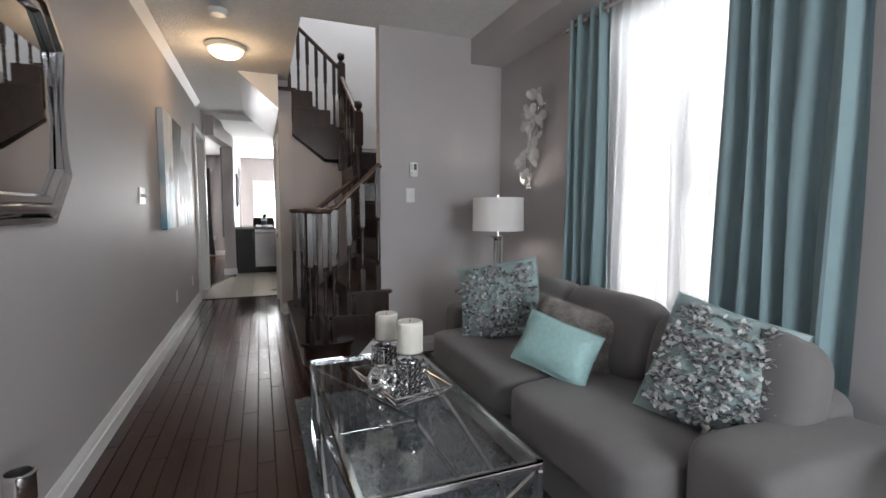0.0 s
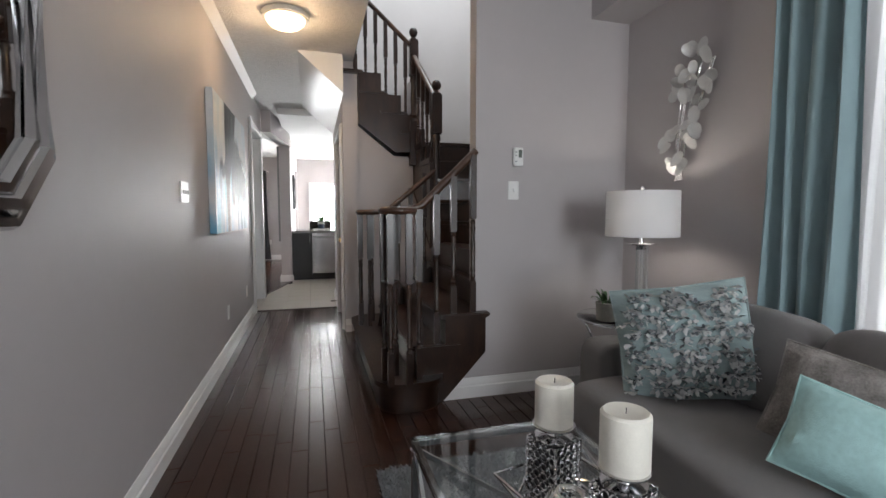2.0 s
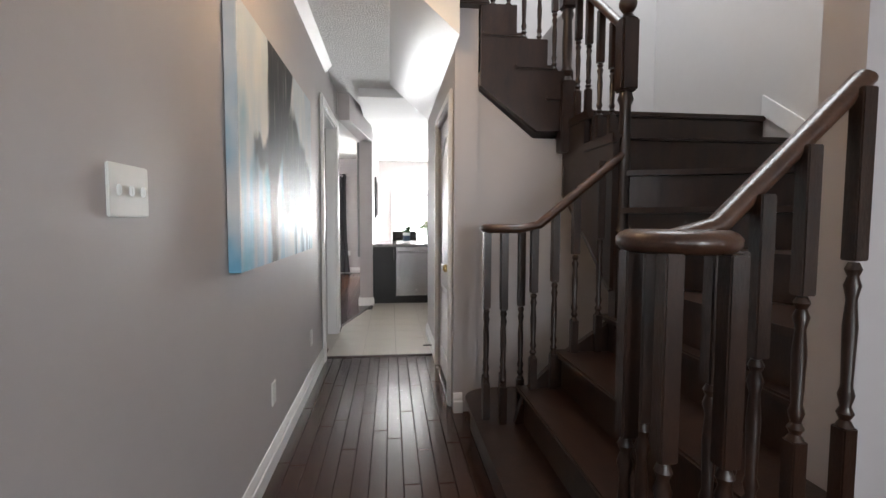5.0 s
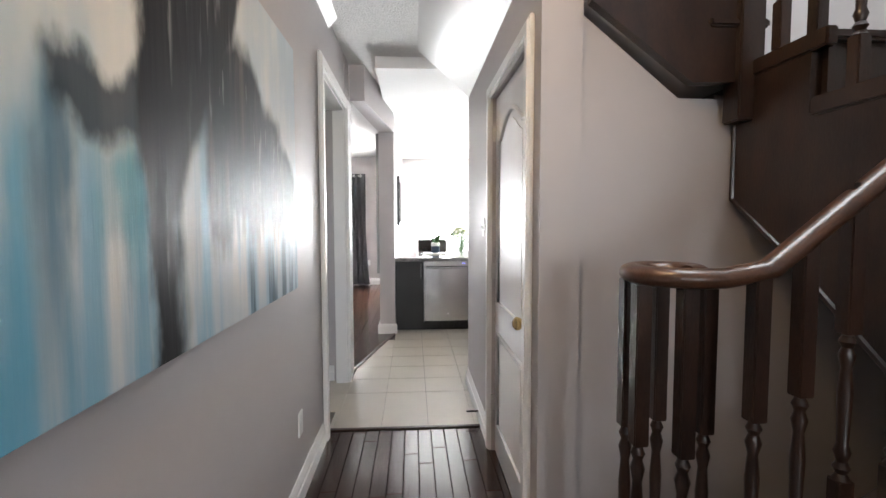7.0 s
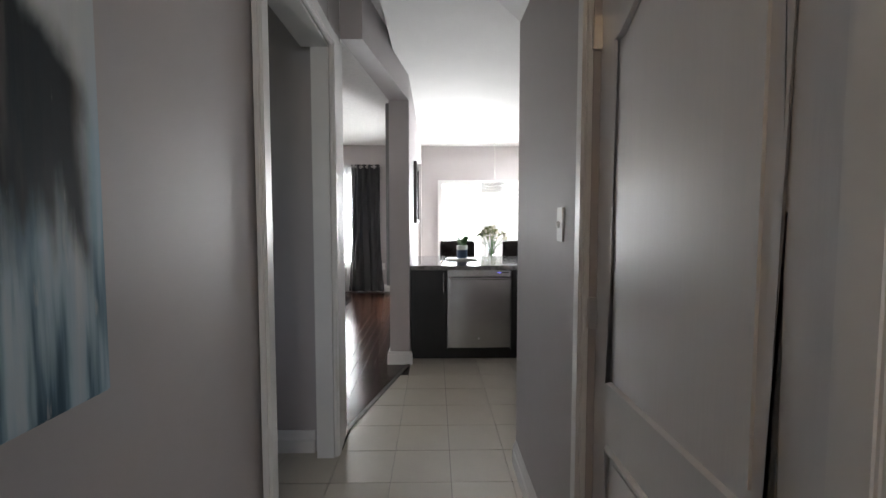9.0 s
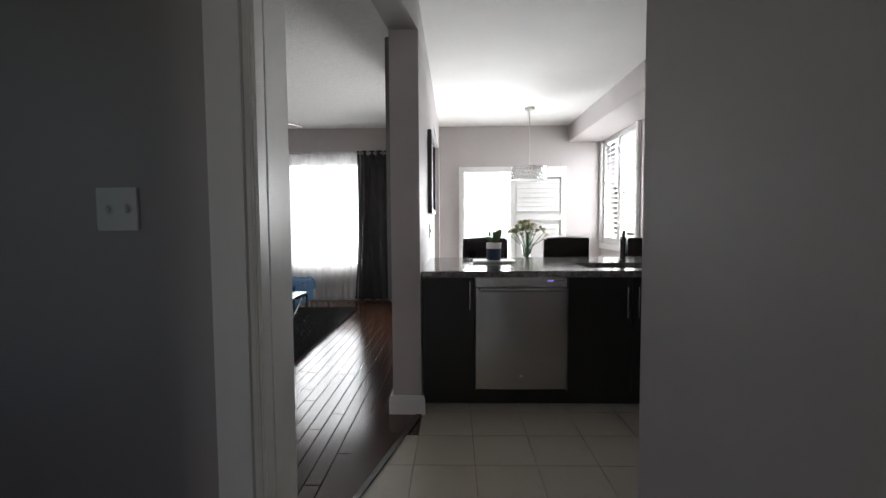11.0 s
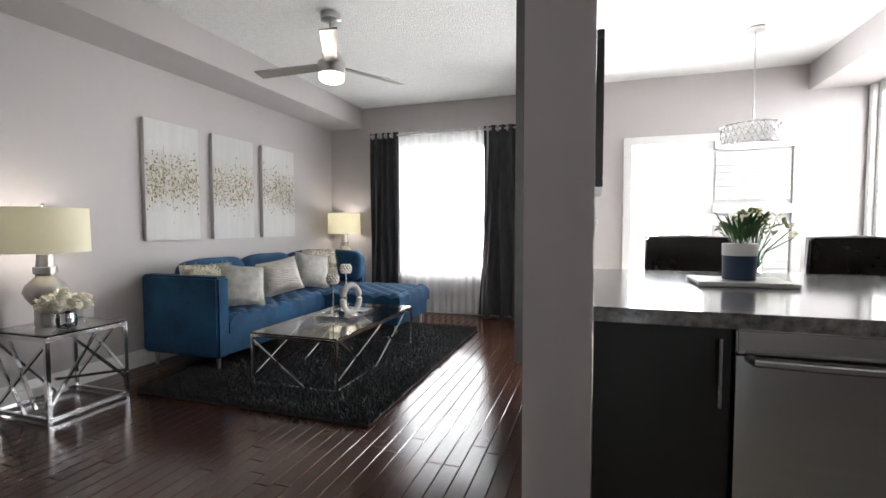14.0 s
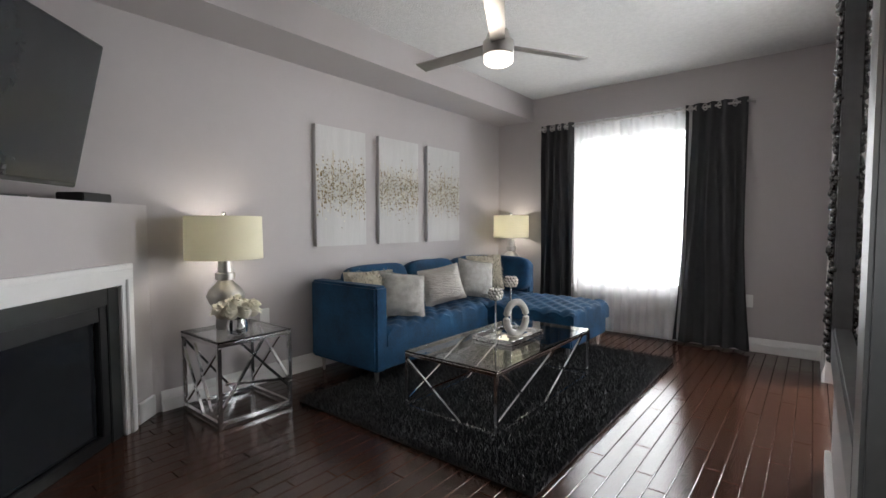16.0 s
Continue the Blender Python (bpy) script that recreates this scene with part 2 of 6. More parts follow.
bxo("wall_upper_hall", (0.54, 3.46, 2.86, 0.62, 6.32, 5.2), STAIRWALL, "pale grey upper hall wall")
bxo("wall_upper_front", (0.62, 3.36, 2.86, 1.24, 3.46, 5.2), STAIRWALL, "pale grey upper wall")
bxo("ceiling_upper", (0.5, 3.3, 5.2, 2.56, 6.4, 5.3), CEIL, "white upper ceiling", "ceiling")
# closet block beside the hall
bm = bm0()
box(bm, 0.51, 5.33, 0, 0.66, 5.5, H)
box(bm, 0.51, 6.32, 0, 0.63, 7.46, H)
box(bm, 0.51, 5.5, 2.04, 0.63, 6.32, H)
single("wall_closet", bm, WALL, G, "wall", "structure")
bxo("wall_kitchen_near", (0.63, 7.34, 0, 2.35, 7.46, H), WALL, G)
bxo("wall_closet_back", (1.3, 5.56, 0, 1.4, 7.34, H), WALL, G)
# slanted boxing above the hall
single("hall_soffit", prism(bm0(), [(0.1, H), (0.51, H), (0.51, 2.35)], "y", 5.14, 7.45), TRIM, "white slanted soffit above the hall", "soffit", "structure")
# lobby seen through the cased opening
bm = bm0()
box(bm, -0.585, 7.535, 0, -0.495, 7.82, H)
box(bm, -3.77, 7.6, 0, -0.585, 7.82, H)
single("wall_living_south", bm, WALL, G, "wall", "structure")
# unseen lobby wall; its opening is invented to let the fill through
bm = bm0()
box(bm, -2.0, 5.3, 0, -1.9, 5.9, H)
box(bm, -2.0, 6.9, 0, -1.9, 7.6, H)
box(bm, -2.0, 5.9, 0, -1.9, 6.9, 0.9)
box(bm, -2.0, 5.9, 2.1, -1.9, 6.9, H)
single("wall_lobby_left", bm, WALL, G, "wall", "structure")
bxo("wall_lobby_near", (-1.9, 5.3, 0, -0.62, 5.4, H), WALL, G)
# partition between living room and kitchen
bm = bm0()
box(bm, -0.345, 9.2, 0, -0.165, 11.3, H)
box(bm, -0.345, 11.3, 2.28, -0.165, 12.9, H)
box(bm, -0.345, 12.9, 0, -0.165, 13.6, H)
box(bm, -0.165, 13.12, 0, 0.12, 13.3, H)
single("wall_partition", bm, WALL, G + " between two rooms", "wall", "structure")
single("wall_header", prism(bm0(), [(-0.49, 7.82), (-0.345, 9.2), (-0.165, 9.2), (-0.36, 7.82)], "z", 2.4, H), WALL, "grey header above the wide opening", "header", "structure")
# living room
bxo("wall_living_left", (-3.77, 7.7, 0, -3.65, 13.72, H), WALL, G)
bm = bm0()
box(bm, -3.65, 13.6, 0, -2.62, 13.76, H)
box(bm, -1.42, 13.6, 0, -0.165, 13.76, H)
box(bm, -2.62, 13.6, 0, -1.42, 13.76, 0.5)
box(bm, -2.62, 13.6, 2.2, -1.42, 13.76, H)
single("wall_living_back", bm, WALL, G, "wall", "structure")
bxo("bulkhead_living", (-3.65, 7.7, 2.45, -3.16, 13.6, H), WALL, "grey boxed bulkhead under the ceiling", "bulkhead")
bxo("bulkhead_front", (2.03, -2.6, 2.5, 2.33, 3.38, H), WALL, "grey boxed bulkhead under the ceiling", "bulkhead")
bxo("bulkhead_kitchen", (1.71, 10.12, 2.38, 2.2, 13.12, 2.63), WALL, "grey boxed bulkhead under the ceiling", "bulkhead")
# kitchen and breakfast corner
bm = bm0()
box(bm, 2.2, 7.46, 0, 2.36, 11.8, H)
box(bm, 2.2, 11.8, 0, 2.36, 13.04, 0.92)
box(bm, 2.2, 11.8, 2.4, 2.36, 13.04, H)
box(bm, 2.2, 13.04, 0, 2.36, 13.3, H)
single("wall_kitchen_right", bm, WALL, G, "wall", "structure")
bm = bm0()
box(bm, 0.12, 13.12, 2.0, 1.66, 13.28, H)
box(bm, 1.66, 13.12, 0, 2.2, 13.28, H)
single("wall_patio", bm, WALL, G, "wall", "structure")
# ceilings
bm = bm0()
box(bm, -0.62, -2.72, H, 2.56, 3.46, 2.86)
box(bm, -0.62, 3.46, H, 0.62, 7.6, 2.86)
box(bm, 0.62, 6.32, H, 2.4, 7.6, 2.86)
single("ceiling", bm, POPCORN, "white stippled ceiling", "ceiling", "structure")
bxo("ceiling_kitchen", (-0.25, 7.62, 2.62, 2.36, 13.3, 2.86), CEIL, "smooth white kitchen ceiling", "ceiling")
bxo("ceiling_living", (-3.77, 7.6, H, -0.25, 13.76, 2.86), POPCORN, "white stippled living room ceiling", "ceiling")
bxo("ceiling_lobby", (-2.0, 5.3, H, -0.62, 7.6, 2.86), CEIL, "white lobby ceiling", "ceiling")
# floor bases under planks and tiles
bm = bm0()
box(bm, -0.62, -2.72, -0.15, 2.56, 6.65, -0.006)
box(bm, -3.77, 7.64, -0.15, -0.165, 13.76, -0.006)
single("floor", bm, JOINT, "dark joints of the plank floor", "floor", "structure")
bm = bm0()
box(bm, -0.62, 6.65, -0.15, 2.36, 13.3, -0.008)
box(bm, -2.0, 5.3, -0.15, -0.62, 7.63, -0.008)
single("floor_tiled", bm, GROUT, "grey grout bed of the tile floor", "floor", "structure")
tagged(bxo("ground", (-400, -400, -0.6, 400, 400, -0.5), mat("lawn", (0.09, 0.12, 0.05), 0.9, vary=0.4, scale=0.5), "grass ground outside", "ground"), kind="structure")


def skirting(name, pts):
    """Profiled white skirting along a line; the wall stands on the left of its direction."""
    prof = [(0.0, 0.0), (0.02, 0.0), (0.02, 0.075), (0.014, 0.082), (0.014, 0.1), (0.007, 0.112), (0.004, 0.128), (0.0, 0.13)]
    bm = bm0()
    for a, b in zip(pts, pts[1:]):
        a, b = Vector((*a, 0)), Vector((*b, 0))
        d = (b - a).normalized()
        nrm = Vector((d.y, -d.x, 0))
        A = [bm.verts.new(a + nrm * o + Vector((0, 0, z))) for o, z in prof]
        C = [bm.verts.new(b + nrm * o + Vector((0, 0, z))) for o, z in prof]
        bm.faces.new(A), bm.faces.new(list(reversed(C)))
        for i in range(len(prof)):
            j = (i + 1) % len(prof)
            bm.faces.new((A[i], C[i], C[j], A[j]))
    single(name, bm, TRIM, "white moulded baseboard", "baseboard", "structure")


skirting("baseboard_hall", [(-0.5, -2.6), (-0.5, 6.48)])
bxo("wall_under_stair", (0.97, 3.377, 0, 1.215, 3.42, 0.34), WALL, "grey wall under the stair stringer")
skirting("baseboard_alcove", [(0.97, 3.377), (2.33, 3.377)])
skirting("baseboard_window", [(2.33, 3.38), (2.33, -2.6)])
skirting("baseboard_stair", [(0.66, 5.36), (2.3, 5.36)])
skirting("baseboard_closet", [(0.57, 5.33), (0.51, 5.33)][::-1])
skirting("baseboard_hall_right", [(0.51, 7.46), (0.51, 6.4)])
skirting("baseboard_living_left", [(-3.65, 9.58), (-3.65, 13.6)])
skirting("baseboard_living_back", [(-3.65, 13.6), (-0.345, 13.6)])
skirting("baseboard_partition", [(-0.345, 12.9), (-0.345, 13.6)][::-1])
skirting("baseboard_lobby", [(-1.9, 7.6), (-0.62, 7.6)])
bm = bm0()
box(bm, -0.37, 9.175, 0, -0.14, 9.2, 0.105, 0.004)
box(bm, -0.37, 9.2, 0, -0.345, 11.3, 0.105, 0.004)
box(bm, -0.365, 9.18, 0.105, -0.145, 9.2, 0.125, 0.004)
single("baseboard_column", bm, TRIM, "white moulded baseboard round the wall end", "baseboard", "structure")
# crown line along the hall wall
bm = bm0()
prism(bm, [(-0.5, 2.71), (-0.44, 2.71), (-0.5, 2.64)], "y", -2.6, 6.9)
single("trim_crown", bm, TRIM, "narrow white ceiling trim", "trim", "structure")


def casing_x(name, x, side, y0, y1, top, w=0.08, low=0.0):
    """Moulded door casing on a wall of constant x; side +1 or -1 is the way it faces."""
    bm = bm0()
    for o, t in ((0.0, 0.018), (0.014, 0.026)):
        e = w - 2 * o
        for a in (y0 - w + o, y1 + o):
            box(bm, x, a, low, x + side * t, a + e, top + w - o, 0.004)
        box(bm, x, y0 - w + o + 0.001, top + o, x + side * t * 1.04, y1 + w - o - 0.001, top + w - o, 0.004)
    return single(name, bm, TRIM, "white moulded casing", "casing", "structure")


casing_x("trim_lobby_casing", -0.495, 1, 6.57, 7.53, 2.26, 0.09)
bm = bm0()
box(bm, -0.64, 6.57, 0, -0.497, 6.585, 2.26)
box(bm, -0.59, 7.52, 0, -0.497, 7.534, 2.26)
box(bm, -0.64, 6.585, 2.245, -0.497, 7.52, 2.26)
single("trim_lobby_lining", bm, TRIM, "white door lining", "trim", "structure")
bm = bm0()
box(bm, -0.495, 7.621, 0, -0.474, 7.70, 2.36, 0.005)
box(bm, -0.495, 7.70, 0, -0.48, 7.815, 2.36, 0.005)
single("trim_lobby_post", bm, TRIM, "white moulded casing on the wall end", "casing", "structure")
casing_x("trim_closet_casing", 0.51, -1, 5.5, 6.32, 2.04)

# closet door, two raised panels with an arched top
door = thing("door_closet", (0.53, 5.91, 0), "white two-panel arched closet door, closed", "door")
part("door_leaf", box(bm0(), 0.53, 5.502, 0.008, 0.565, 6.318, 2.038, 0.002), DOORM, door)


def panel_frame(z0, z1, arch):
    y0, y1 = 5.62, 6.2
    pts = [(y0, z0), (y1, z0), (y1, z1)]
    if arch:
        for k in range(1, 14):
            u = k / 14
            pts.append((y1 + (y0 - y1) * u, z1 + 0.11 * (0.5 - 0.5 * math.cos(2 * math.pi * u)) ** 0.8))
    pts.append((y0, z1))
    return pts


for z0, z1, arch in ((0.2, 0.72, False), (0.9, 1.78, True)):
    p = panel_frame(z0, z1, arch)
    part("panel_moulding", tube(bm0(), [(0.53, y, z) for y, z in p], 0.013, 8, True), DOORM, door)
    cy, cz = 5.91, (z0 + z1) / 2
    q = [(cy + (y - cy) * 0.86, cz + (z - cz) * 0.92) for y, z in p]
    part("raised_panel", prism(bm0(), q, "x", 0.524, 0.532), DOORM, door)
kn = part("knob", lathe(bm0(), [(0.001, 0), (0.012, 0.001), (0.012, 0.02), (0.02, 0.03), (0.028, 0.045), (0.027, 0.055), (0.015, 0.066), (0.001, 0.067)], (0, 0, 0), 16), BRASS, door, "polished brass door knob")
kn.matrix_basis = Matrix.Translation((0.53, 5.55, 0.93)) @ pose(0, 0, 0, 0, -90, 0)
rs = part("rosette", lathe(bm0(), [(0.032, 0), (0.03, 0.006), (0.016, 0.01)], (0, 0, 0), 16), BRASS, door, "brass rosette")
rs.matrix_basis = kn.matrix_basis.copy()
for z in (0.25, 1.02, 1.8):
    part("hinge", box(bm0(), 0.505, 6.306, z, 0.531, 6.326, z + 0.09, 0.003), NICKEL, door)

# ---- staircase ----
stair = thing("staircase", (1.2, 4.4, 0), "dark stained wooden winder staircase with turned balusters", "staircase")
R = 0.19


def bull(x0, y0, y1, x1, r):
    """Outline of a first step with both front corners rounded."""
    pts = [(x1, y1)]
    for k in range(9):
        a = math.pi / 2 + k * math.pi / 16
        pts.append((x0 + r + r * math.cos(a), y1 - r + r * math.sin(a)))
    for k in range(9):
        a = math.pi + k * math.pi / 16
        pts.append((x0 + r + r * math.cos(a), y0 + r + r * math.sin(a)))
    for k in range(1, 9):
        a = -math.pi / 2 + k * math.pi / 16
        pts.append((x0 + r + 0.1 + r * math.cos(a), y0 + r + r * math.sin(a)))
    pts.append((x1, y0 + r))
    return pts


part("riser", prism(bm0(), bull(0.58, 3.24, 5.2, 1.0, 0.14), "z", 0.0, R - 0.032), STAIRM, stair)
part("tread", prism(bm0(), bull(0.55, 3.21, 5.24, 1.0, 0.17), "z", R - 0.03, R), STAIRM, stair)
NX, NY = 1.3, 4.67
for k, x in ((2, 0.80), (3, 1.0), (4, 1.26)):
    z = k * R
    part("tread", box(bm0(), x - 0.03, 3.32 if k < 4 else 3.51, z - 0.03, x + 0.3, 4.76, z, 0.008), STAIRM, stair)
    part("riser", box(bm0(), x, 3.37 if k < 4 else 3.51, z - R, x + 0.02, 4.72, z - 0.03), STAIRM, stair)
part("tread_end", box(bm0(), 0.96, 3.305, 0.54, 1.28, 3.375, 0.572, 0.006), STAIRM, stair)
part("stringer", prism(bm0(), [(0.76, 0.16), (0.8, 0.35), (1.0, 0.35), (1.0, 0.54), (1.27, 0.54), (1.27, 0.31), (0.98, 0.004), (0.9, 0.004)], "y", 3.33, 3.375), STAIRM, stair)
part("stringer", prism(bm0(), [(0.7, 0.0), (0.8, 0.36), (1.0, 0.55), (1.3, 0.75), (1.3, 0.1), (1.1, 0.0)], "y", 4.7, 4.74), STAIRM, stair)


def corner(a):
    """Where a ray from the newel at angle a meets the stairwell's walls."""
    dx, dy = math.cos(a), math.sin(a)
    t = min((2.36 - NX) / dx if dx > 1e-6 else 9, (3.5 - NY) / dy if dy < -1e-6 else 9)
    return (NX + dx * t, NY + dy * t)


for k in range(4):
    a0, a1 = radians(-90 + 22.5 * k), radians(-90 + 22.5 * (k + 1))
    z = (5 + k) * R - R * 0.0
    pts = [(NX, NY), corner(a0)]
    ca = math.atan2(3.5 - NY, 2.36 - NX)
    if a0 < ca < a1:
        pts.append((2.36, 3.5))
    pts.append(corner(a1))
    if k == 0:
        pts[0] = (NX, NY)
    part("winder", prism(bm0(), pts, "z", z - R, z - 0.03), STAIRM, stair)
    nose = Vector((math.sin(a0), -math.cos(a0), 0)) * 0.03
    part("winder_tread", prism(bm0(), [(p[0] + nose.x, p[1] + nose.y) for p in pts], "z", z - 0.028, z), STAIRM, stair)
for k, y in ((9, 4.68), (10, 5.0)):
    z = k * R
    part("tread", box(bm0(), 1.24, y - 0.03, z - 0.03, 2.36, y + (0.36 if k < 10 else 1.2), z, 0.008), STAIRM, stair)
    part("riser", box(bm0(), 1.27, y, z - R, 2.36, y + 0.02, z - 0.03), STAIRM, stair)
    part("tread_end", box(bm0(), 1.225, y - 0.04, z - 0.05, 1.262, y + 0.33, z + 0.004, 0.005), STAIRM, stair)
part("stringer_cap", tube(bm0(), [(1.238, 4.66, 0.9), (1.238, 5.06, 1.23), (1.238, 5.34, 1.43), (1.238, 5.34, 1.86)], 0.012, 6), STAIRM, stair)
part("stringer", prism(bm0(), [(4.66, 0.9), (5.06, 1.23), (5.34, 1.43), (5.34, 1.86), (5.02, 1.86), (5.02, 1.67), (4.66, 1.67)], "x", 1.235, 1.27), STAIRM, stair)
xs = [1.26, 1.09, 0.89, 0.68, 0.47]
for k in range(4):
    z = 2.05 + k * 0.19
    part("tread", box(bm0(), xs[k + 1] - 0.01, 5.255, z - 0.03, xs[k] + 0.035, 6.2, z, 0.008), STAIRM, stair)
    part("riser", box(bm0(), xs[k] - 0.0, 5.3, z - R, xs[k] + 0.012, 6.2, z - 0.03), STAIRM, stair)
part("stringer", prism(bm0(), [(1.27, 2.02), (1.27, 1.84), (1.03, 1.83), (0.665, 2.1), (0.665, 2.6), (0.89, 2.6), (0.89, 2.4), (1.09, 2.4), (1.09, 2.21), (1.26, 2.21)], "y", 5.27, 5.31), STAIRM, stair)
single("stair_underside", prism(bm0(), [(1.26, 1.86), (1.03, 1.85), (0.665, 2.12), (0.665, 2.2), (1.26, 1.95)], "y", 5.31, 6.2), STAIRWALL, "painted underside of the stairs", "underside", "structure")
SPIN = [(0.0, 0.021), (0.22, 0.021), (0.235, 0.012), (0.25, 0.02), (0.265, 0.012), (0.29, 0.019), (0.31, 0.013), (0.44, 0.017), (0.5, 0.012), (0.53, 0.019), (0.55, 0.012), (0.565, 0.019), (0.58, 0.012)]


def baluster(x, y, z0, z1):
    """Square blocks at both ends with a turned middle."""
    h = z1 - z0
    bm = bm0()
    box(bm, x - 0.019, y - 0.019, z0, x + 0.019, y + 0.019, z0 + 0.2 * h, 0.003)
    lathe(bm, [(r * 0.95, 0.2 * h + (u - 0.22) * h * 1.1) for u, r in SPIN[1:]], (x, y, z0), 10)
    box(bm, x - 0.019, y - 0.019, z0 + 0.6 * h, x + 0.019, y + 0.019, z1, 0.003)
    part("baluster", bm, STAIRM, stair)


def rail(pts, r=0.032):
    part("handrail", tube(bm0(), pts, r, 12, False, 0.75), RAILM, stair)


def newel(x, y, z0, top):
    bm = bm0()
    box(bm, x - 0.045, y - 0.045, z0, x + 0.045, y + 0.045, z0 + 0.45, 0.006)
    h = top - 0.48 - (z0 + 0.45)
    lathe(bm, [(0.04, 0), (0.028, 0.03), (0.042, 0.06), (0.03, 0.09), (0.033, h / 2), (0.028, h - 0.07), (0.04, h - 0.04), (0.03, h)], (x, y, z0 + 0.45), 16)
    box(bm, x - 0.045, y - 0.045, top - 0.48, x + 0.045, y + 0.045, top - 0.12, 0.01)
    nw = part("newel_post", bm, STAIRM, stair)
    part("newel_ball", lathe(bm0(), [(0.045, 0), (0.03, 0.015), (0.018, 0.03), (0.03, 0.04), (0.042, 0.06), (0.045, 0.08), (0.035, 0.108), (0.015, 0.12)], (x, y, top - 0.12), 16), STAIRM, nw)


newel(1.3, 4.67, 0.7, 2.4)
newel(1.225, 5.29, 1.7, 3.08)


def volute(cx, cy, side, z):
    pts = []
    for k in range(22):
        a = math.pi * 1.9 * k / 21
        r = 0.12 - 0.075 * k / 21
        pts.append((cx - r * math.sin(a), cy + side * r * math.cos(a), z))
    return pts


# near rail up to the wall end, far rail up to the newel
zr = 1.22
rail(list(reversed(volute(0.71, 3.28, 1, zr))) + [(0.76, 3.4, zr), (0.86, 3.39, zr + 0.03), (1.215, 3.385, zr + 0.38)])
rail(list(reversed(volute(0.71, 4.82, -1, zr))) + [(0.76, 4.7, zr), (0.86, 4.69, zr + 0.02), (1.29, 4.67, zr + 0.38)])
for cy, sg in ((3.28, 1), (4.82, -1)):
    for a in (0.2, 1.2, 2.3, 3.4, 4.6):
        baluster(0.71 - 0.105 * math.sin(a), cy + sg * 0.105 * math.cos(a), R, zr - 0.02)
    yy = 3.36 if cy < 4 else 4.69
    for x, k in ((0.84, 2), (0.95, 2), (1.06, 3), (1.19, 3)):
        baluster(x, yy, k * R, zr + 0.01 + max(0, x - 0.86) * 1.03)
rail([(1.3, 4.71, 2.26), (1.225, 5.25, 2.78)], 0.03)
for k in range(4):
    u = (k + 0.7) / 4.6
    baluster(1.3 - 0.075 * u, 4.71 + 0.54 * u, 1.71 + 0.19 * int(u * 1.9), 2.24 + 0.52 * u)
rail([(1.2, 5.29, 2.9), (0.5, 5.29, 3.52)], 0.03)
for x, k in ((1.14, 0), (1.04, 1), (0.94, 1), (0.84, 2), (0.74, 2), (0.64, 3)):
    baluster(x, 5.29, 2.05 + 0.19 * k, 2.88 + (1.2 - x) * 0.886)
part("wall_skirt", prism(bm0(), [(4.3, 1.4), (4.3, 1.52), (5.0, 2.03), (5.0, 1.91)], "x", 2.345, 2.36), TRIM, stair, "white stair skirting")

# ---- shared builders for things ----
SHADE = sheer_cloth("lamp_shade_linen", (0.8, 0.79, 0.79), 0.0, 0.2)
PENDANT_SHADE = sheer_cloth("pendant_white_fabric", (0.9, 0.89, 0.88), 0.1, 0.6)
SHADE_WARM = sheer_cloth("lamp_shade_cream", (0.86, 0.84, 0.72), 0.0, 0.45)
WAX = mat("ivory_wax", (0.82, 0.79, 0.70), 0.5, vary=0.08, scale=20, bump=0.1, bscale=60)
SILVER = mat("silver_leaf", (0.7, 0.69, 0.67), 0.22, 1.0, vary=0.2, scale=14, bump=0.25, bscale=30)
LEAFMETAL = mat("pale_silver_leaf", (0.72, 0.71, 0.69), 0.42, 0.55, vary=0.12, scale=14, bump=0.15, bscale=30)
LEAF = mat("green_leaf", (0.045, 0.12, 0.028), 0.5, vary=0.4, scale=20)
LEAFPALE = mat("yellow_green_leaf", (0.16, 0.19, 0.06), 0.55, vary=0.4, scale=20)
PETAL = mat("cream_petal", (0.78, 0.74, 0.62), 0.6, vary=0.1, scale=20)
CONCRETE = mat("pot_concrete", (0.25, 0.24, 0.21), 0.9, vary=0.2, scale=12, bump=0.3, bscale=60)
NAVY = mat("navy_glaze", (0.025, 0.05, 0.10), 0.4)
DARKFRAME = mat("black_frame", (0.015, 0.014, 0.014), 0.3)
GLOW = mat("frosted_lamp_glass", (0.9, 0.85, 0.75), 0.4, emit=(1.0, 0.74, 0.45), power=2.2)
GLOWC = mat("frosted_fan_glass", (0.9, 0.88, 0.85), 0.4, emit=(1.0, 0.9, 0.8), power=2.5)


def curtain(bm, axis, fixed, a, b, z0, z1, folds, amp, flare=0.0, seed=0):
    """Hanging cloth with upright folds, along x or y, wider and looser at the hem."""
    n, rows = folds * 10, 10
    g = []
    for j in range(rows + 1):
        v = j / rows
        z = z1 + (z0 - z1) * v
        row = []
        for i in range(n + 1):
            u = i / n
            c = a + (b - a) * u + (u - 0.5) * flare * v * v + 0.012 * math.sin(5 * v + seed + u * 9)
            ph = 2 * math.pi * folds * u + 0.5 * math.sin(3 * v + seed + 4 * u)
            d = amp * (0.75 + 0.35 * v) * math.sin(ph) + 0.3 * amp * v * math.sin(2.3 * ph + seed)
            row.append(bm.verts.new((fixed + d, c, z) if axis == "y" else (c, fixed + d, z)))
        g.append(row)
    for j in range(rows):
        for i in range(n):
            bm.faces.new((g[j][i], g[j][i + 1], g[j + 1][i + 1], g[j + 1][i]))
    return bm


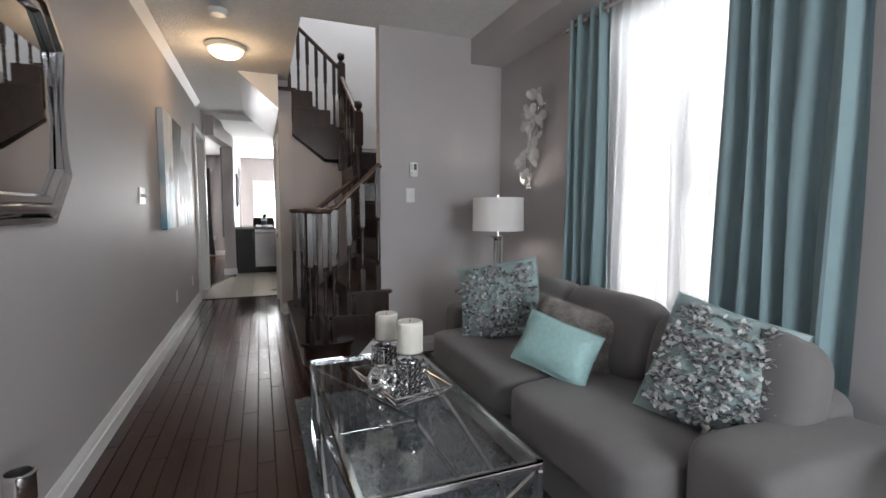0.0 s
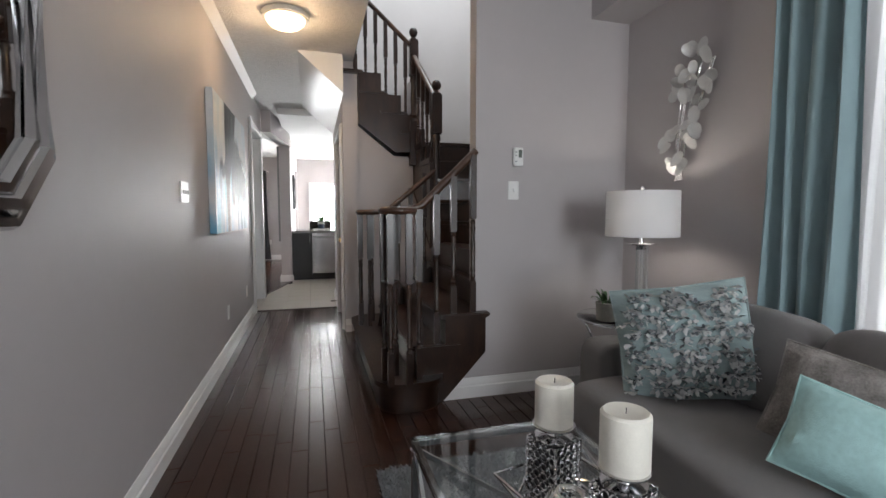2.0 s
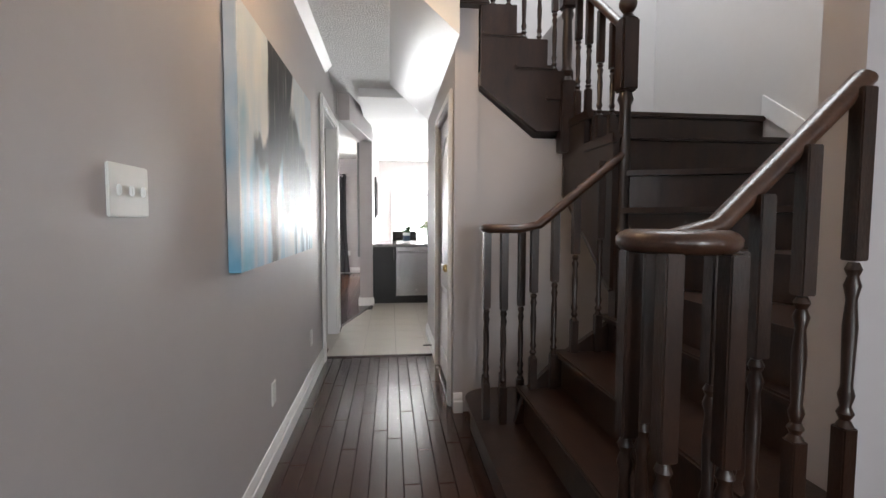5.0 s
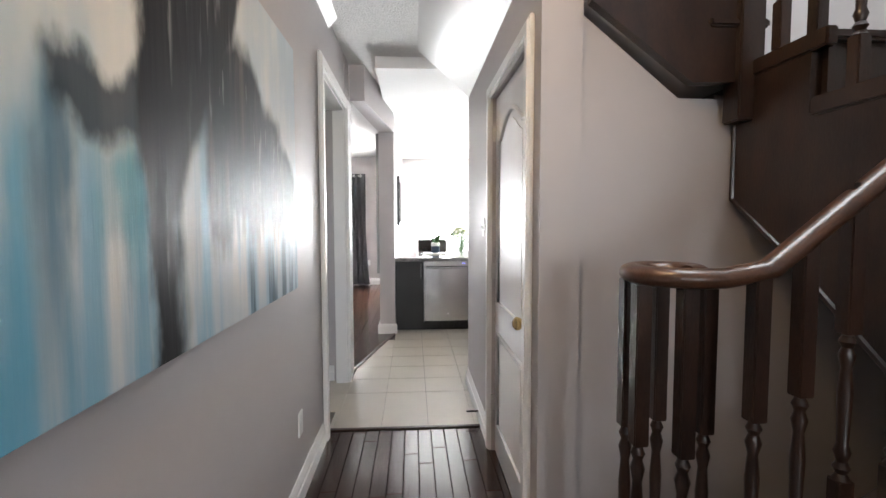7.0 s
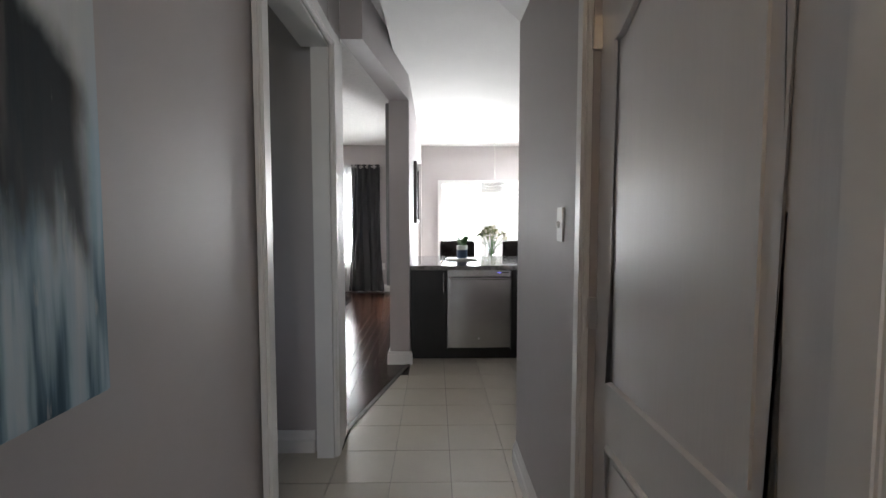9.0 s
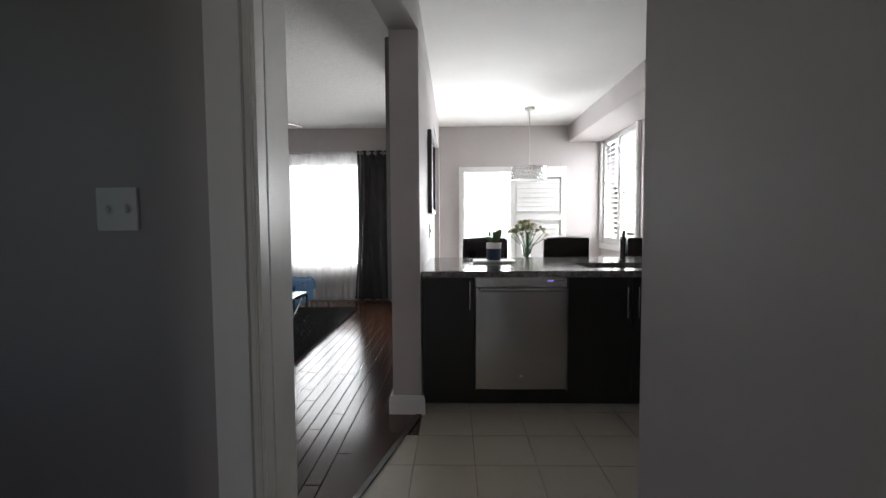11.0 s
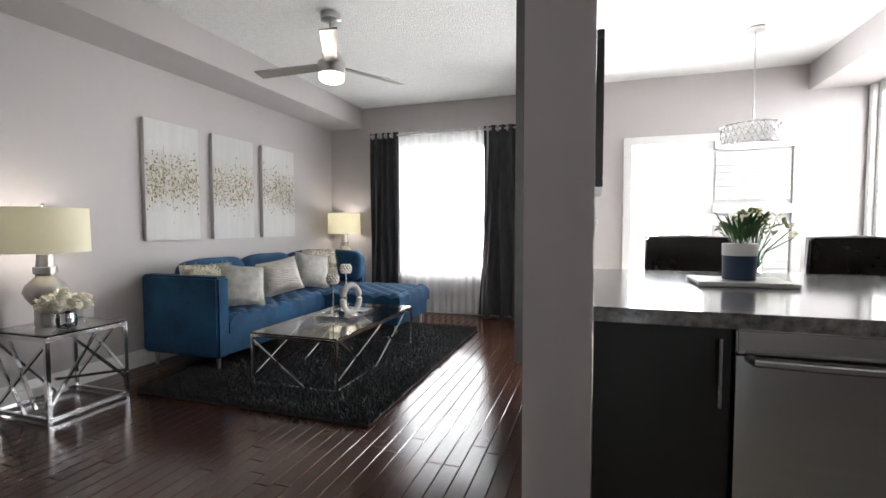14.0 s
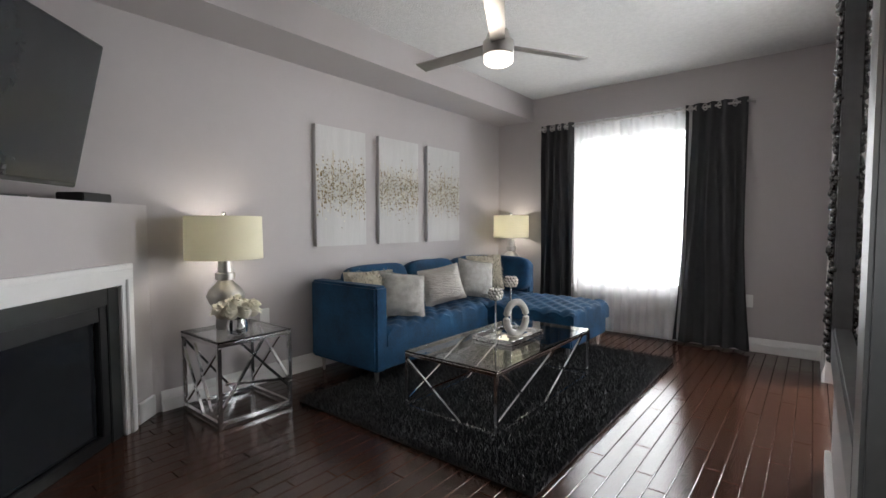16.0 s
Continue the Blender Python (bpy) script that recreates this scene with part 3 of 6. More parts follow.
def grommets(parent, axis, fixed, a, b, z, n):
    for i in range(n):
        c = a + (b - a) * (i + 0.5) / n
        ring = [(0.028 * math.cos(t), 0.0, 0.028 * math.sin(t)) for t in [2 * math.pi * k / 12 for k in range(12)]]
        pts = [(fixed + p[0] * 0.5, c + p[0] * 0.6, z + p[2]) if axis == "y" else (c + p[0] * 0.6, fixed + p[0] * 0.5, z + p[2]) for p in ring]
        part("grommet", tube(bm0(), pts, 0.007, 6, True), NICKEL, parent)


def ball(bm, c, r, seg=14, squash=1.0):
    return lathe(bm, [(max(0.001, r * math.sin(math.pi * k / 8)), -r * squash * math.cos(math.pi * k / 8)) for k in range(9)], c, seg)


def leaf_blade(bm, base, tip, w, bend=0.0):
    """A pointed leaf with a folded midrib."""
    a, b = Vector(base), Vector(tip)
    d = b - a
    s = d.cross(Vector((0.2, 0.1, 1))).normalized() * w
    mid = a + d * 0.5 + Vector((0, 0, bend))
    q = a + d * 0.8 + Vector((0, 0, bend * 0.7))
    v = [bm.verts.new(p) for p in (a, mid + s, mid - s * 0.0 - Vector((0, 0, w * 0.3)), mid - s, q + s * 0.6, q - s * 0.6, b)]
    bm.faces.new((v[0], v[2], v[1])), bm.faces.new((v[0], v[3], v[2])), bm.faces.new((v[1], v[2], v[4])), bm.faces.new((v[2], v[3], v[5]))
    bm.faces.new((v[2], v[5], v[4])), bm.faces.new((v[4], v[5], v[6]))


def pile(x0, x1, y0, y1, h, n, seed, lean=0.02, w=0.003):
    r = random.Random(seed)
    V, F = [], []
    for _ in range(n):
        x, y, a = r.uniform(x0, x1), r.uniform(y0, y1), r.uniform(0, 6.28)
        z = h * r.uniform(0.7, 1.25)
        dx, dy = math.cos(a) * w, math.sin(a) * w
        lx, ly = r.uniform(-lean, lean), r.uniform(-lean, lean)
        s = len(V)
        V.extend([(x - dx, y - dy, 0.008), (x + dx, y + dy, 0.008), (x + dx + lx * 0.5, y + dy + ly * 0.5, z * 0.7), (x - dx + lx * 0.5, y - dy + ly * 0.5, z * 0.7), (x + lx, y + ly, z)])
        F.extend([(s, s + 1, s + 2, s + 3), (s + 3, s + 2, s + 4)])
    me = bpy.data.meshes.new("pile")
    me.from_pydata(V, [], F)
    return me


def rug(x0, x1, y0, y1, h, n, material, label, seed):
    e = thing("rug", ((x0 + x1) / 2, (y0 + y1) / 2, 0), label, "rug")
    part("backing", box(bm0(), x0, y0, 0.001, x1, y1, 0.012, 0.004), material, e)
    me = pile(x0, x1, y0, y1, h, n, seed)
    me.materials.append(material)
    o = new("shag", me)
    o.parent = e
    o.matrix_parent_inverse = Matrix.Translation(e.location).inverted()
    tagged(o, "deep shaggy pile", kind="stuff")


def pillow(name, w, h, d, m, material, label, tufts=0, tuft_mat=None, group=""):
    base = (m.translation.x, m.translation.y, m.translation.z - h / 2)
    e = thing(name, base, label, "cushion", group)
    part("cover", cushion(bm0(), w, h, d, m, wave=0.01), material, e)
    part("piping", tube(bm0(), [m @ Vector((x, 0, z)) for x, z in ((-w / 2, -h / 2), (-w * 0.2, -h * 0.47), (w * 0.2, -h * 0.47), (w / 2, -h / 2), (w * 0.47, 0), (w / 2, h / 2), (0, h * 0.47), (-w / 2, h / 2), (-w * 0.47, 0))], 0.004, 6, True), material, e)
    if tufts:
        r = random.Random(tufts)
        bm, bk = bm0(), bm0()
        for _ in range(tufts):
            u, v = r.uniform(-0.9, 0.9), r.uniform(-0.9, 0.9)
            v = round(v * 5) / 5 + r.uniform(-0.05, 0.05)
            t = d / 2 * ((1 - abs(u) ** 2.6) * (1 - abs(v) ** 2.6)) ** 0.55
            c = m @ Vector((u * w / 2 * 0.97, -t - 0.004, v * h / 2 * 0.97))
            out = m.to_3x3() @ Vector((0, -1, 0))
            along = m.to_3x3() @ Vector((1, 0, 0))
            for k in range(7):
                q = c + along * r.uniform(-0.016, 0.016)
                tip = (out * r.uniform(0.2, 0.9) + Vector((r.uniform(-1, 1), r.uniform(-1, 1), r.uniform(-1.2, 0.8)))).normalized()
                leaf_blade(bk if k < 1 + (r.random() < 0.4) else bm, q, q + tip * r.uniform(0.02, 0.036), 0.009, 0.002)
        part("fringe", bm, tuft_mat, e, "fluffy white fringe tufts", kind="stuff")
        part("dark_fringe", bk, mat("grey_tuft", (0.13, 0.14, 0.15), 0.95), e, "dark grey fringe tufts", kind="stuff")
    return e


def plate(name, m, w, h, label, toggles=0, material=None):
    """Wall plate; its face looks along +y before the pose."""
    e = thing(name, m.translation, label, "switch plate" if toggles else "outlet")
    def pb(n, x0, y0, z0, x1, y1, z1, mt, bev=0.003):
        bm = box(bm0(), x0, y0, z0, x1, y1, z1, bev)
        bmesh.ops.transform(bm, matrix=m, verts=bm.verts)
        part(n, bm, mt, e)
    pb("cover", -w / 2, 0, -h / 2, w / 2, 0.007, h / 2, material or WHITEP)
    if toggles:
        for k in range(toggles):
            x = (k - (toggles - 1) / 2) * w / max(1, toggles) * 0.9
            pb("toggle", x - 0.006, 0.006, -0.012, x + 0.006, 0.018, 0.012, WHITEP)
    else:
        for z in (-0.02, 0.02):
            pb("socket", -0.015, 0.006, z - 0.013, 0.015, 0.009, z + 0.013, WHITEP)
    return e


def strut_table(name, x0, x1, y0, y1, top, label, braces, r=0.011, group=""):
    """Glass-topped table on a chrome tube frame with crossed braces on its sides."""
    e = thing(name, ((x0 + x1) / 2, (y0 + y1) / 2, 0), label, "table", group)
    part("glass_top", box(bm0(), x0, y0, top - 0.008, x1, y1, top + 0.002, 0.002), GLASS, e, "clear glass top")
    for x in (x0 + r, x1 - r):
        for y in (y0 + r, y1 - r):
            part("leg", box(bm0(), x - r, y - r, 0.0, x + r, y + r, top - 0.008, 0.002), CHROME, e)
    for z in (top - 0.02, 0.025):
        for a, b in (((x0 + r, y0 + r), (x1 - r, y0 + r)), ((x1 - r, y0 + r), (x1 - r, y1 - r)), ((x1 - r, y1 - r), (x0 + r, y1 - r)), ((x0 + r, y1 - r), (x0 + r, y0 + r))):
            lo, hi = (min(a[0], b[0]), min(a[1], b[1])), (max(a[0], b[0]), max(a[1], b[1]))
            part("rail", box(bm0(), lo[0] - r * 0.9, lo[1] - r * 0.9, z - r, hi[0] + r * 0.9, hi[1] + r * 0.9, z + r, 0.002), CHROME, e)
    H0, H1 = 0.03, top - 0.03
    for side, (u0, v0, u1, v1) in braces:
        def at(u, v):
            z = H0 + (H1 - H0) * v
            if side in "ns":
                return (x0 + (x1 - x0) * u, y0 + r if side == "s" else y1 - r, z)
            return (x1 - r if side == "e" else x0 + r, y0 + (y1 - y0) * u, z)
        part("brace", tube(bm0(), [at(u0, v0), at(u1, v1)], r * 0.9, 4), CHROME, e)
    return e


# ---- front sitting room ----
sofa = thing("sofa", (1.7, 1.45, 0), "grey upholstered three-seat sofa with loose cushions", "sofa")
part("base", box(bm0(), 1.33, 0.4, 0.07, 2.12, 2.52, 0.3, 0.03), GREY_FABRIC, sofa)


def soft(bm, x0, y0, z0, x1, y1, z1, e=5.0, n=12):
    """A plump rounded block."""
    c, s = Vector(((x0 + x1) / 2, (y0 + y1) / 2, (z0 + z1) / 2)), Vector(((x1 - x0) / 2, (y1 - y0) / 2, (z1 - z0) / 2))
    b2 = bm0()
    bmesh.ops.create_cube(b2, size=2)
    bmesh.ops.subdivide_edges(b2, edges=b2.edges, cuts=n, use_grid_fill=True)
    for v in b2.verts:
        k = (abs(v.co.x) ** e + abs(v.co.y) ** e + abs(v.co.z) ** e) ** (1 / e)
        p = v.co / k
        q = Vector((p.x * s.x, p.y * s.y, p.z * s.z)) + c
        q += Vector((0, 0, 1)) * 0.012 * noise.noise(q * 4)
        v.co = q
    me = bpy.data.meshes.new("t")
    b2.to_mesh(me)
    b2.free()
    bm.from_mesh(me)
    bpy.data.meshes.remove(me)
    return bm


part("backrest", soft(bm0(), 1.92, 0.5, 0.2, 2.13, 2.46, 0.66, 8), GREY_FABRIC, sofa)
for a, b in ((0.61, 1.38), (1.385, 2.36)):
    part("seat_cushion", soft(bm0(), 1.27, a, 0.27, 1.96, b, 0.475, 9), GREY_FABRIC, sofa)
for a, b, h in ((0.5, 1.12, 0.62), (1.12, 1.72, 0.63), (1.72, 2.36, 0.63)):
    bm = soft(bm0(), -0.12, a, -0.2, 0.12, b, 0.2, 4)
    bmesh.ops.transform(bm, matrix=pose(1.9, 0, h, 0, 14, 0), verts=bm.verts)
    part("back_cushion", bm, GREY_FABRIC, sofa)
for a, b, x, h in ((0.33, 0.6, 1.43, 0.57), (2.36, 2.56, 1.46, 0.595)):
    part("arm", soft(bm0(), x, a, 0.07, 2.11, b, h, 10), GREY_FABRIC, sofa)
for x in (1.4, 2.06):
    for y in (0.42, 2.48):
        part("foot", box(bm0(), x - 0.025, y - 0.025, 0, x + 0.025, y + 0.025, 0.08), BLACK, sofa)
FLORAL = mat("aqua_striped_cotton", (0.31, 0.39, 0.39), 0.9, vary=0.25, scale=7, bump=0.2, bscale=250, stretch=(1, 1, 6))
TUFT = mat("white_tuft", (0.6, 0.6, 0.59), 0.95, vary=0.15, scale=30)
AQUA = mat("aqua_sequin", (0.36, 0.56, 0.55), 0.38, 0.15, vary=0.12, scale=60, bump=0.3, bscale=260)
TAUPE = mat("taupe_fur", (0.19, 0.165, 0.15), 0.95, vary=0.6, scale=14, bump=0.8, bscale=50, second=(0.36, 0.33, 0.31))
GD = "cushions on the grey sofa"
pillow("cushion_floral", 0.50, 0.46, 0.17, pose(1.62, 2.06, 0.69, -14, -10, -38), FLORAL, "aqua cushion with white and grey fringe tufts", 260, TUFT, GD)
pillow("cushion_floral", 0.42, 0.46, 0.17, pose(1.78, 0.76, 0.655, -20, 14, -62), FLORAL, "large aqua cushion with white and grey fringe tufts, tilted", 280, TUFT, GD)
pillow("cushion_sequin", 0.36, 0.25, 0.12, pose(1.53, 1.36, 0.60, -26, 14, -58), AQUA, "small aqua lumbar cushion with silver sequins", 0, None, GD)
pillow("cushion_fur", 0.46, 0.30, 0.15, pose(1.70, 1.47, 0.62, -18, 10, -64), TAUPE, "taupe fluffy fur cushion", 0, None, GD)

strut_table("coffee_table", 0.51, 1.09, 0.80, 2.05, 0.45, "glass coffee table on crossed chrome frame", [("s", (0, 0, 1, 1)), ("s", (0.45, 0.45, 1, 0)), ("e", (0, 1, 0.4, 0)), ("e", (0.2, 0.5, 1, 1)), ("w", (1, 1, 0.6, 0)), ("w", (0.8, 0.5, 0, 1)), ("n", (0, 1, 1, 0)), ("w", (0.0, 0.0, 0.45, 0.45))])
rug(0.47, 2.05, 0.2, 2.64, 0.028, 60000, RUGG, "grey flecked shaggy rug under the coffee table", 3)
# mirrored tray with sloping wire rim
tray = thing("tray", (0.83, 1.50, 0.452), "chrome wire tray with mirrored bottom", "tray")
c0, ang = Vector((0.83, 1.50, 0)), radians(12)
cs = []
for u, v in ((-0.13, -0.21), (0.13, -0.21), (0.13, 0.21), (-0.13, 0.21)):
    cs.append((u * math.cos(ang) - v * math.sin(ang), u * math.sin(ang) + v * math.cos(ang)))
lo = [c0 + Vector((u * 0.75, v * 0.75, 0.46)) for u, v in cs]
hi = [c0 + Vector((u, v, 0.51)) for u, v in cs]
part("mirror_base", prism(bm0(), [(p.x, p.y) for p in lo], "z", 0.453, 0.459), MIRROR, tray, "mirrored base")
for q in (lo, hi):
    part("rim", tube(bm0(), q, 0.005, 6, True), CHROME, tray)
for a, b in zip(lo, hi):
    part("post", tube(bm0(), [a, b], 0.004, 6), CHROME, tray)
for k in range(4):
    part("strut", tube(bm0(), [lo[k], (hi[k] + hi[(k + 1) % 4]) / 2, lo[(k + 1) % 4]], 0.004, 6), CHROME, tray)


def candle_holder(x, y, z, hb, label):
    e = thing("candle_holder", (x, y, z), label, "candle holder", "candle holders on the tray")
    w = 0.048
    part("core", box(bm0(), x - w + 0.01, y - w + 0.01, z, x + w - 0.01, y + w - 0.01, z + hb), BLACK, e)
    bm = bm0()
    for s in range(4):
        m = Matrix.Translation((x, y, z)) @ pose(0, 0, 0, 0, 0, 90 * s + 20)
        for i in range(4):
            for j in range(6):
                u, v = -w + w * 2 * (i + 0.5) / 4, hb * (j + 0.5) / 6
                pts = [m @ Vector((u + 0.0105 * math.cos(t), -w, v + 0.0105 * math.sin(t))) for t in [2 * math.pi * k / 8 for k in range(8)]]
                tube(bm, pts, 0.0028, 4, True)
    part("lattice", bm, CHROME, e, "pierced chrome lattice")
    for s in range(4):
        m = Matrix.Translation((x, y, z)) @ pose(0, 0, 0, 0, 0, 90 * s + 20)
        part("edge", tube(bm0(), [m @ Vector((-w, -w, 0)), m @ Vector((-w, -w, hb))], 0.004, 6), CHROME, e)
    part("cup", lathe(bm0(), [(0.05, hb), (0.05, hb + 0.006), (0.02, hb + 0.01), (0.018, hb + 0.025), (0.055, hb + 0.032), (0.056, hb + 0.037)], (x, y, z), 20), CHROME, e)
    return z + hb + 0.038


def candle(x, y, z, r, h):
    e = thing("candle", (x, y, z), "ivory pillar candle with speckled foot", "candle", "pillar candles")
    part("wax", lathe(bm0(), [(r - 0.002, 0), (r, 0.003), (r, h - 0.006), (r - 0.006, h), (r * 0.5, h - 0.005), (0.002, h - 0.007)], (x, y, z), 28), WAX, e)
    part("wick", tube(bm0(), [(x, y, z + h - 0.01), (x + 0.001, y, z + h + 0.006)], 0.0012, 5), BLACK, e)


t1 = candle_holder(0.845, 1.40, 0.46, 0.155, "pierced chrome square candle holder")
candle(0.845, 1.40, t1, 0.053, 0.125)
t2 = candle_holder(0.81, 1.64, 0.46, 0.15, "pierced chrome square candle holder")
candle(0.81, 1.64, t2, 0.05, 0.115)
orb = bm0()
bmesh.ops.create_icosphere(orb, subdivisions=1, radius=0.058, matrix=Matrix.Translation((0.745, 1.45, 0.521)))
fr = bm0()
for v in orb.verts:
    nb = [e.other_vert(v).co for e in v.link_edges]
    n_ = (v.co - Vector((0.745, 1.45, 0.521))).normalized()
    if len(nb) == 5 or len(nb) == 6:
        u = n_.cross(Vector((0.3, 0.5, 0.8))).normalized()
        w = n_.cross(u)
        if len(nb) == 5:
            tube(fr, [v.co + (u * math.cos(t) + w * math.sin(t)) * 0.029 - n_ * 0.004 for t in [2 * math.pi * k / 16 for k in range(16)]], 0.0085, 8, True)
orb.free()
single("orb_sculpture", fr, SILVER, "silver openwork orb sculpture on a tray", "sculpture")


def round_table(x, y, top, r, label):
    e = thing("end_table", (x, y, 0), label, "end table", "round glass end tables")
    part("glass_top", lathe(bm0(), [(r - 0.004, -0.01), (r, -0.006), (r, -0.002), (r - 0.004, 0)], (x, y, top), 40), GLASS, e, "round clear glass top")
    part("rim", tube(bm0(), [(x + r * math.cos(t), y + r * math.sin(t), top - 0.014) for t in [2 * math.pi * k / 40 for k in range(40)]], 0.006, 6, True), CHROME, e)
    for k in range(3):
        a = 2 * math.pi * k / 3 + 0.6
        pts = []
        for s in range(9):
            u = s / 8
            q = r * (0.88 - 1.25 * math.sin(math.pi * u * 0.5) * 0.55 + 0.75 * max(0, u - 0.5))
            pts.append((x + q * math.cos(a + 0.5 * u), y + q * math.sin(a + 0.5 * u), (top - 0.02) * (1 - u) + 0.006))
        part("leg", tube(bm0(), pts, 0.014, 6, False, 0.6), CHROME, e)
    return e


round_table(1.96, 2.86, 0.60, 0.27, "round glass end table with curved chrome legs")
round_table(2.0, -0.02, 0.60, 0.28, "round glass end table with curved chrome legs beside the sofa")


def table_lamp(x, y, z, zs, ht, r, kind, shade, label, power):
    e = thing("table_lamp", (x, y, z), label, "table lamp", "table lamps")
    if kind == "column":
        part("foot", box(bm0(), x - 0.055, y - 0.055, z, x + 0.055, y + 0.055, z + 0.05, 0.006), CHROME, e)
        for s in (-1, 0, 1):
            part("glass_rod", lathe(bm0(), [(0.013, 0.05), (0.013, zs - z - 0.06)], (x + s * 0.026, y - abs(s) * 0.01, z), 12), GLASS, e)
        part("plate", lathe(bm0(), [(0.03, -0.075), (0.02, -0.06), (0.085, -0.045), (0.088, -0.04), (0.012, -0.035), (0.012, 0.02)], (x, y, zs), 24), CHROME, e)
    else:
        hh = zs - z
        part("base", lathe(bm0(), [(0.06, 0), (0.065, 0.02), (0.062, 0.1 * hh), (0.062, 0.26 * hh), (0.1, 0.38 * hh), (0.115, 0.47 * hh), (0.1, 0.56 * hh), (0.055, 0.66 * hh), (0.045, 0.70 * hh), (0.06, 0.71 * hh), (0.06, 0.8 * hh), (0.046, 0.81 * hh), (0.04, 0.97 * hh), (0.015, 0.98 * hh), (0.012, hh + 0.03)], (x, y, z), 28), NICKEL, e, "brushed silver gourd base")
    bm = bm0()
    rings = [[bm.verts.new((x + q * math.cos(2 * math.pi * k / 40), y + q * math.sin(2 * math.pi * k / 40), h)) for k in range(40)] for q, h in ((r, zs), (r * 0.985, zs + ht), (r * 0.97, zs + ht), (r * 0.985, zs))]
    for a, b in zip(rings, rings[1:]):
        for k in range(40):
            bm.faces.new((a[k], a[(k + 1) % 40], b[(k + 1) % 40], b[k]))
    part("shade", bm, shade, e, "drum shade, lit")
    part("harp", tube(bm0(), [(x, y, zs), (x + 0.05, y, zs + 0.1), (x + 0.03, y, zs + ht - 0.01), (x, y, zs + ht)], 0.003, 6), CHROME, e)
    for k in range(3):
        a = 2 * math.pi * k / 3
        part("spider", tube(bm0(), [(x, y, zs + ht - 0.006), (x + r * 0.97 * math.cos(a), y + r * 0.97 * math.sin(a), zs + ht - 0.006)], 0.002, 5), CHROME, e)
    part("finial", ball(bm0(), (x, y, zs + ht + 0.018), 0.014), CHROME, e)
    if power:
        lamp("lamp_bulb", "POINT", power, Matrix.Translation((x, y, zs + ht * 0.5)), (1, 0.94, 0.86), radius=0.035)
    return e


table_lamp(1.985, 2.77, 0.602, 1.075, 0.25, 0.195, "column", SHADE, "table lamp with glass column base and white drum shade", 2.4)


def pot_plant(x, y, z, label, navy=False):
    e = thing("potted_plant", (x, y, z), label, "plant")
    r = 0.055
    if navy:
        part("pot", lathe(bm0(), [(r, 0), (r + 0.002, 0.09)], (x, y, z), 24), NAVY, e, "dark navy lower half of the pot")
        part("pot_band", lathe(bm0(), [(r + 0.003, 0.09), (r + 0.004, 0.135), (r - 0.006, 0.135), (r - 0.01, 0.12)], (x, y, z), 24), WHITEP, e, "white upper band of the pot")
        h = 0.13
    else:
        part("pot", lathe(bm0(), [(r + 0.004, 0), (r + 0.012, 0.1), (r, 0.1), (r - 0.004, 0.09)], (x, y, z), 24), CONCRETE, e, "grey concrete pot")
        h = 0.095
    rr = random.Random(8 if navy else 9)
    bm = bm0()
    for k in range(90 if navy else 46):
        a, q = rr.uniform(0, 6.28), rr.uniform(0, r * 0.7)
        b = Vector((x + q * math.cos(a), y + q * math.sin(a), z + h))
        s = rr.uniform(0.03, 0.075) if navy else rr.uniform(0.07, 0.11)
        up = rr.uniform(0.07, 0.13) if navy else rr.uniform(0.0, 0.075)
        leaf_blade(bm, b, b + Vector((s * math.cos(a), s * math.sin(a), up)), 0.005 if navy else 0.008, 0.02)
    part("leaves", bm, LEAF, e, "narrow green leaves")


pot_plant(1.80, 2.80, 0.603, "green succulent in a small concrete pot")
# metal leaf wall sculpture
ws = thing("wall_sculpture", (2.3, 2.78, 1.42), "silver metal leaf branch wall sculpture", "wall art")
rr = random.Random(21)
for k in range(6):
    y1 = 2.72 + rr.uniform(-0.15, 0.13)
    part("stem", tube(bm0(), [(2.315, 2.9 - 0.012 * k, 1.40), (2.29, 2.84 + (y1 - 2.72) * 0.4, 1.6), (2.28, 2.77 + (y1 - 2.72) * 0.9, 1.85), (2.29, y1, 2.04)], 0.004, 6), SILVER, ws)
for k in range(36):
    u = rr.random()
    y, z = 2.86 - 0.16 * u + rr.uniform(-0.15, 0.14) * (0.45 + 0.55 * math.sin(math.pi * u)), 1.46 + 0.69 * u
    a = rr.uniform(-0.5, 0.5)
    bm = bm0()
    L, W = rr.uniform(0.034, 0.052), rr.uniform(0.026, 0.038)
    pts = []
    for q in range(12):
        t = 2 * math.pi * q / 12
        pts.append((W * math.sin(t), L * math.cos(t) * (1.15 if math.cos(t) < 0 else 0.85)))
    m = Matrix.Translation((2.27 + rr.uniform(-0.03, 0.01), y, z)) @ pose(0, 0, 0, rr.uniform(-25, 25), rr.uniform(-25, 35), rr.uniform(-10, 45))
    cv = bm.verts.new(m @ Vector((0.012, 0, 0)))
    vs = [bm.verts.new(m @ Vector((0.0, p * math.cos(a) - q * math.sin(a), p * math.sin(a) + q * math.cos(a)))) for p, q in pts]
    for q in range(12):
        bm.faces.new((cv, vs[q], vs[(q + 1) % 12]))
    part("metal_leaf", bm, LEAFMETAL, ws)
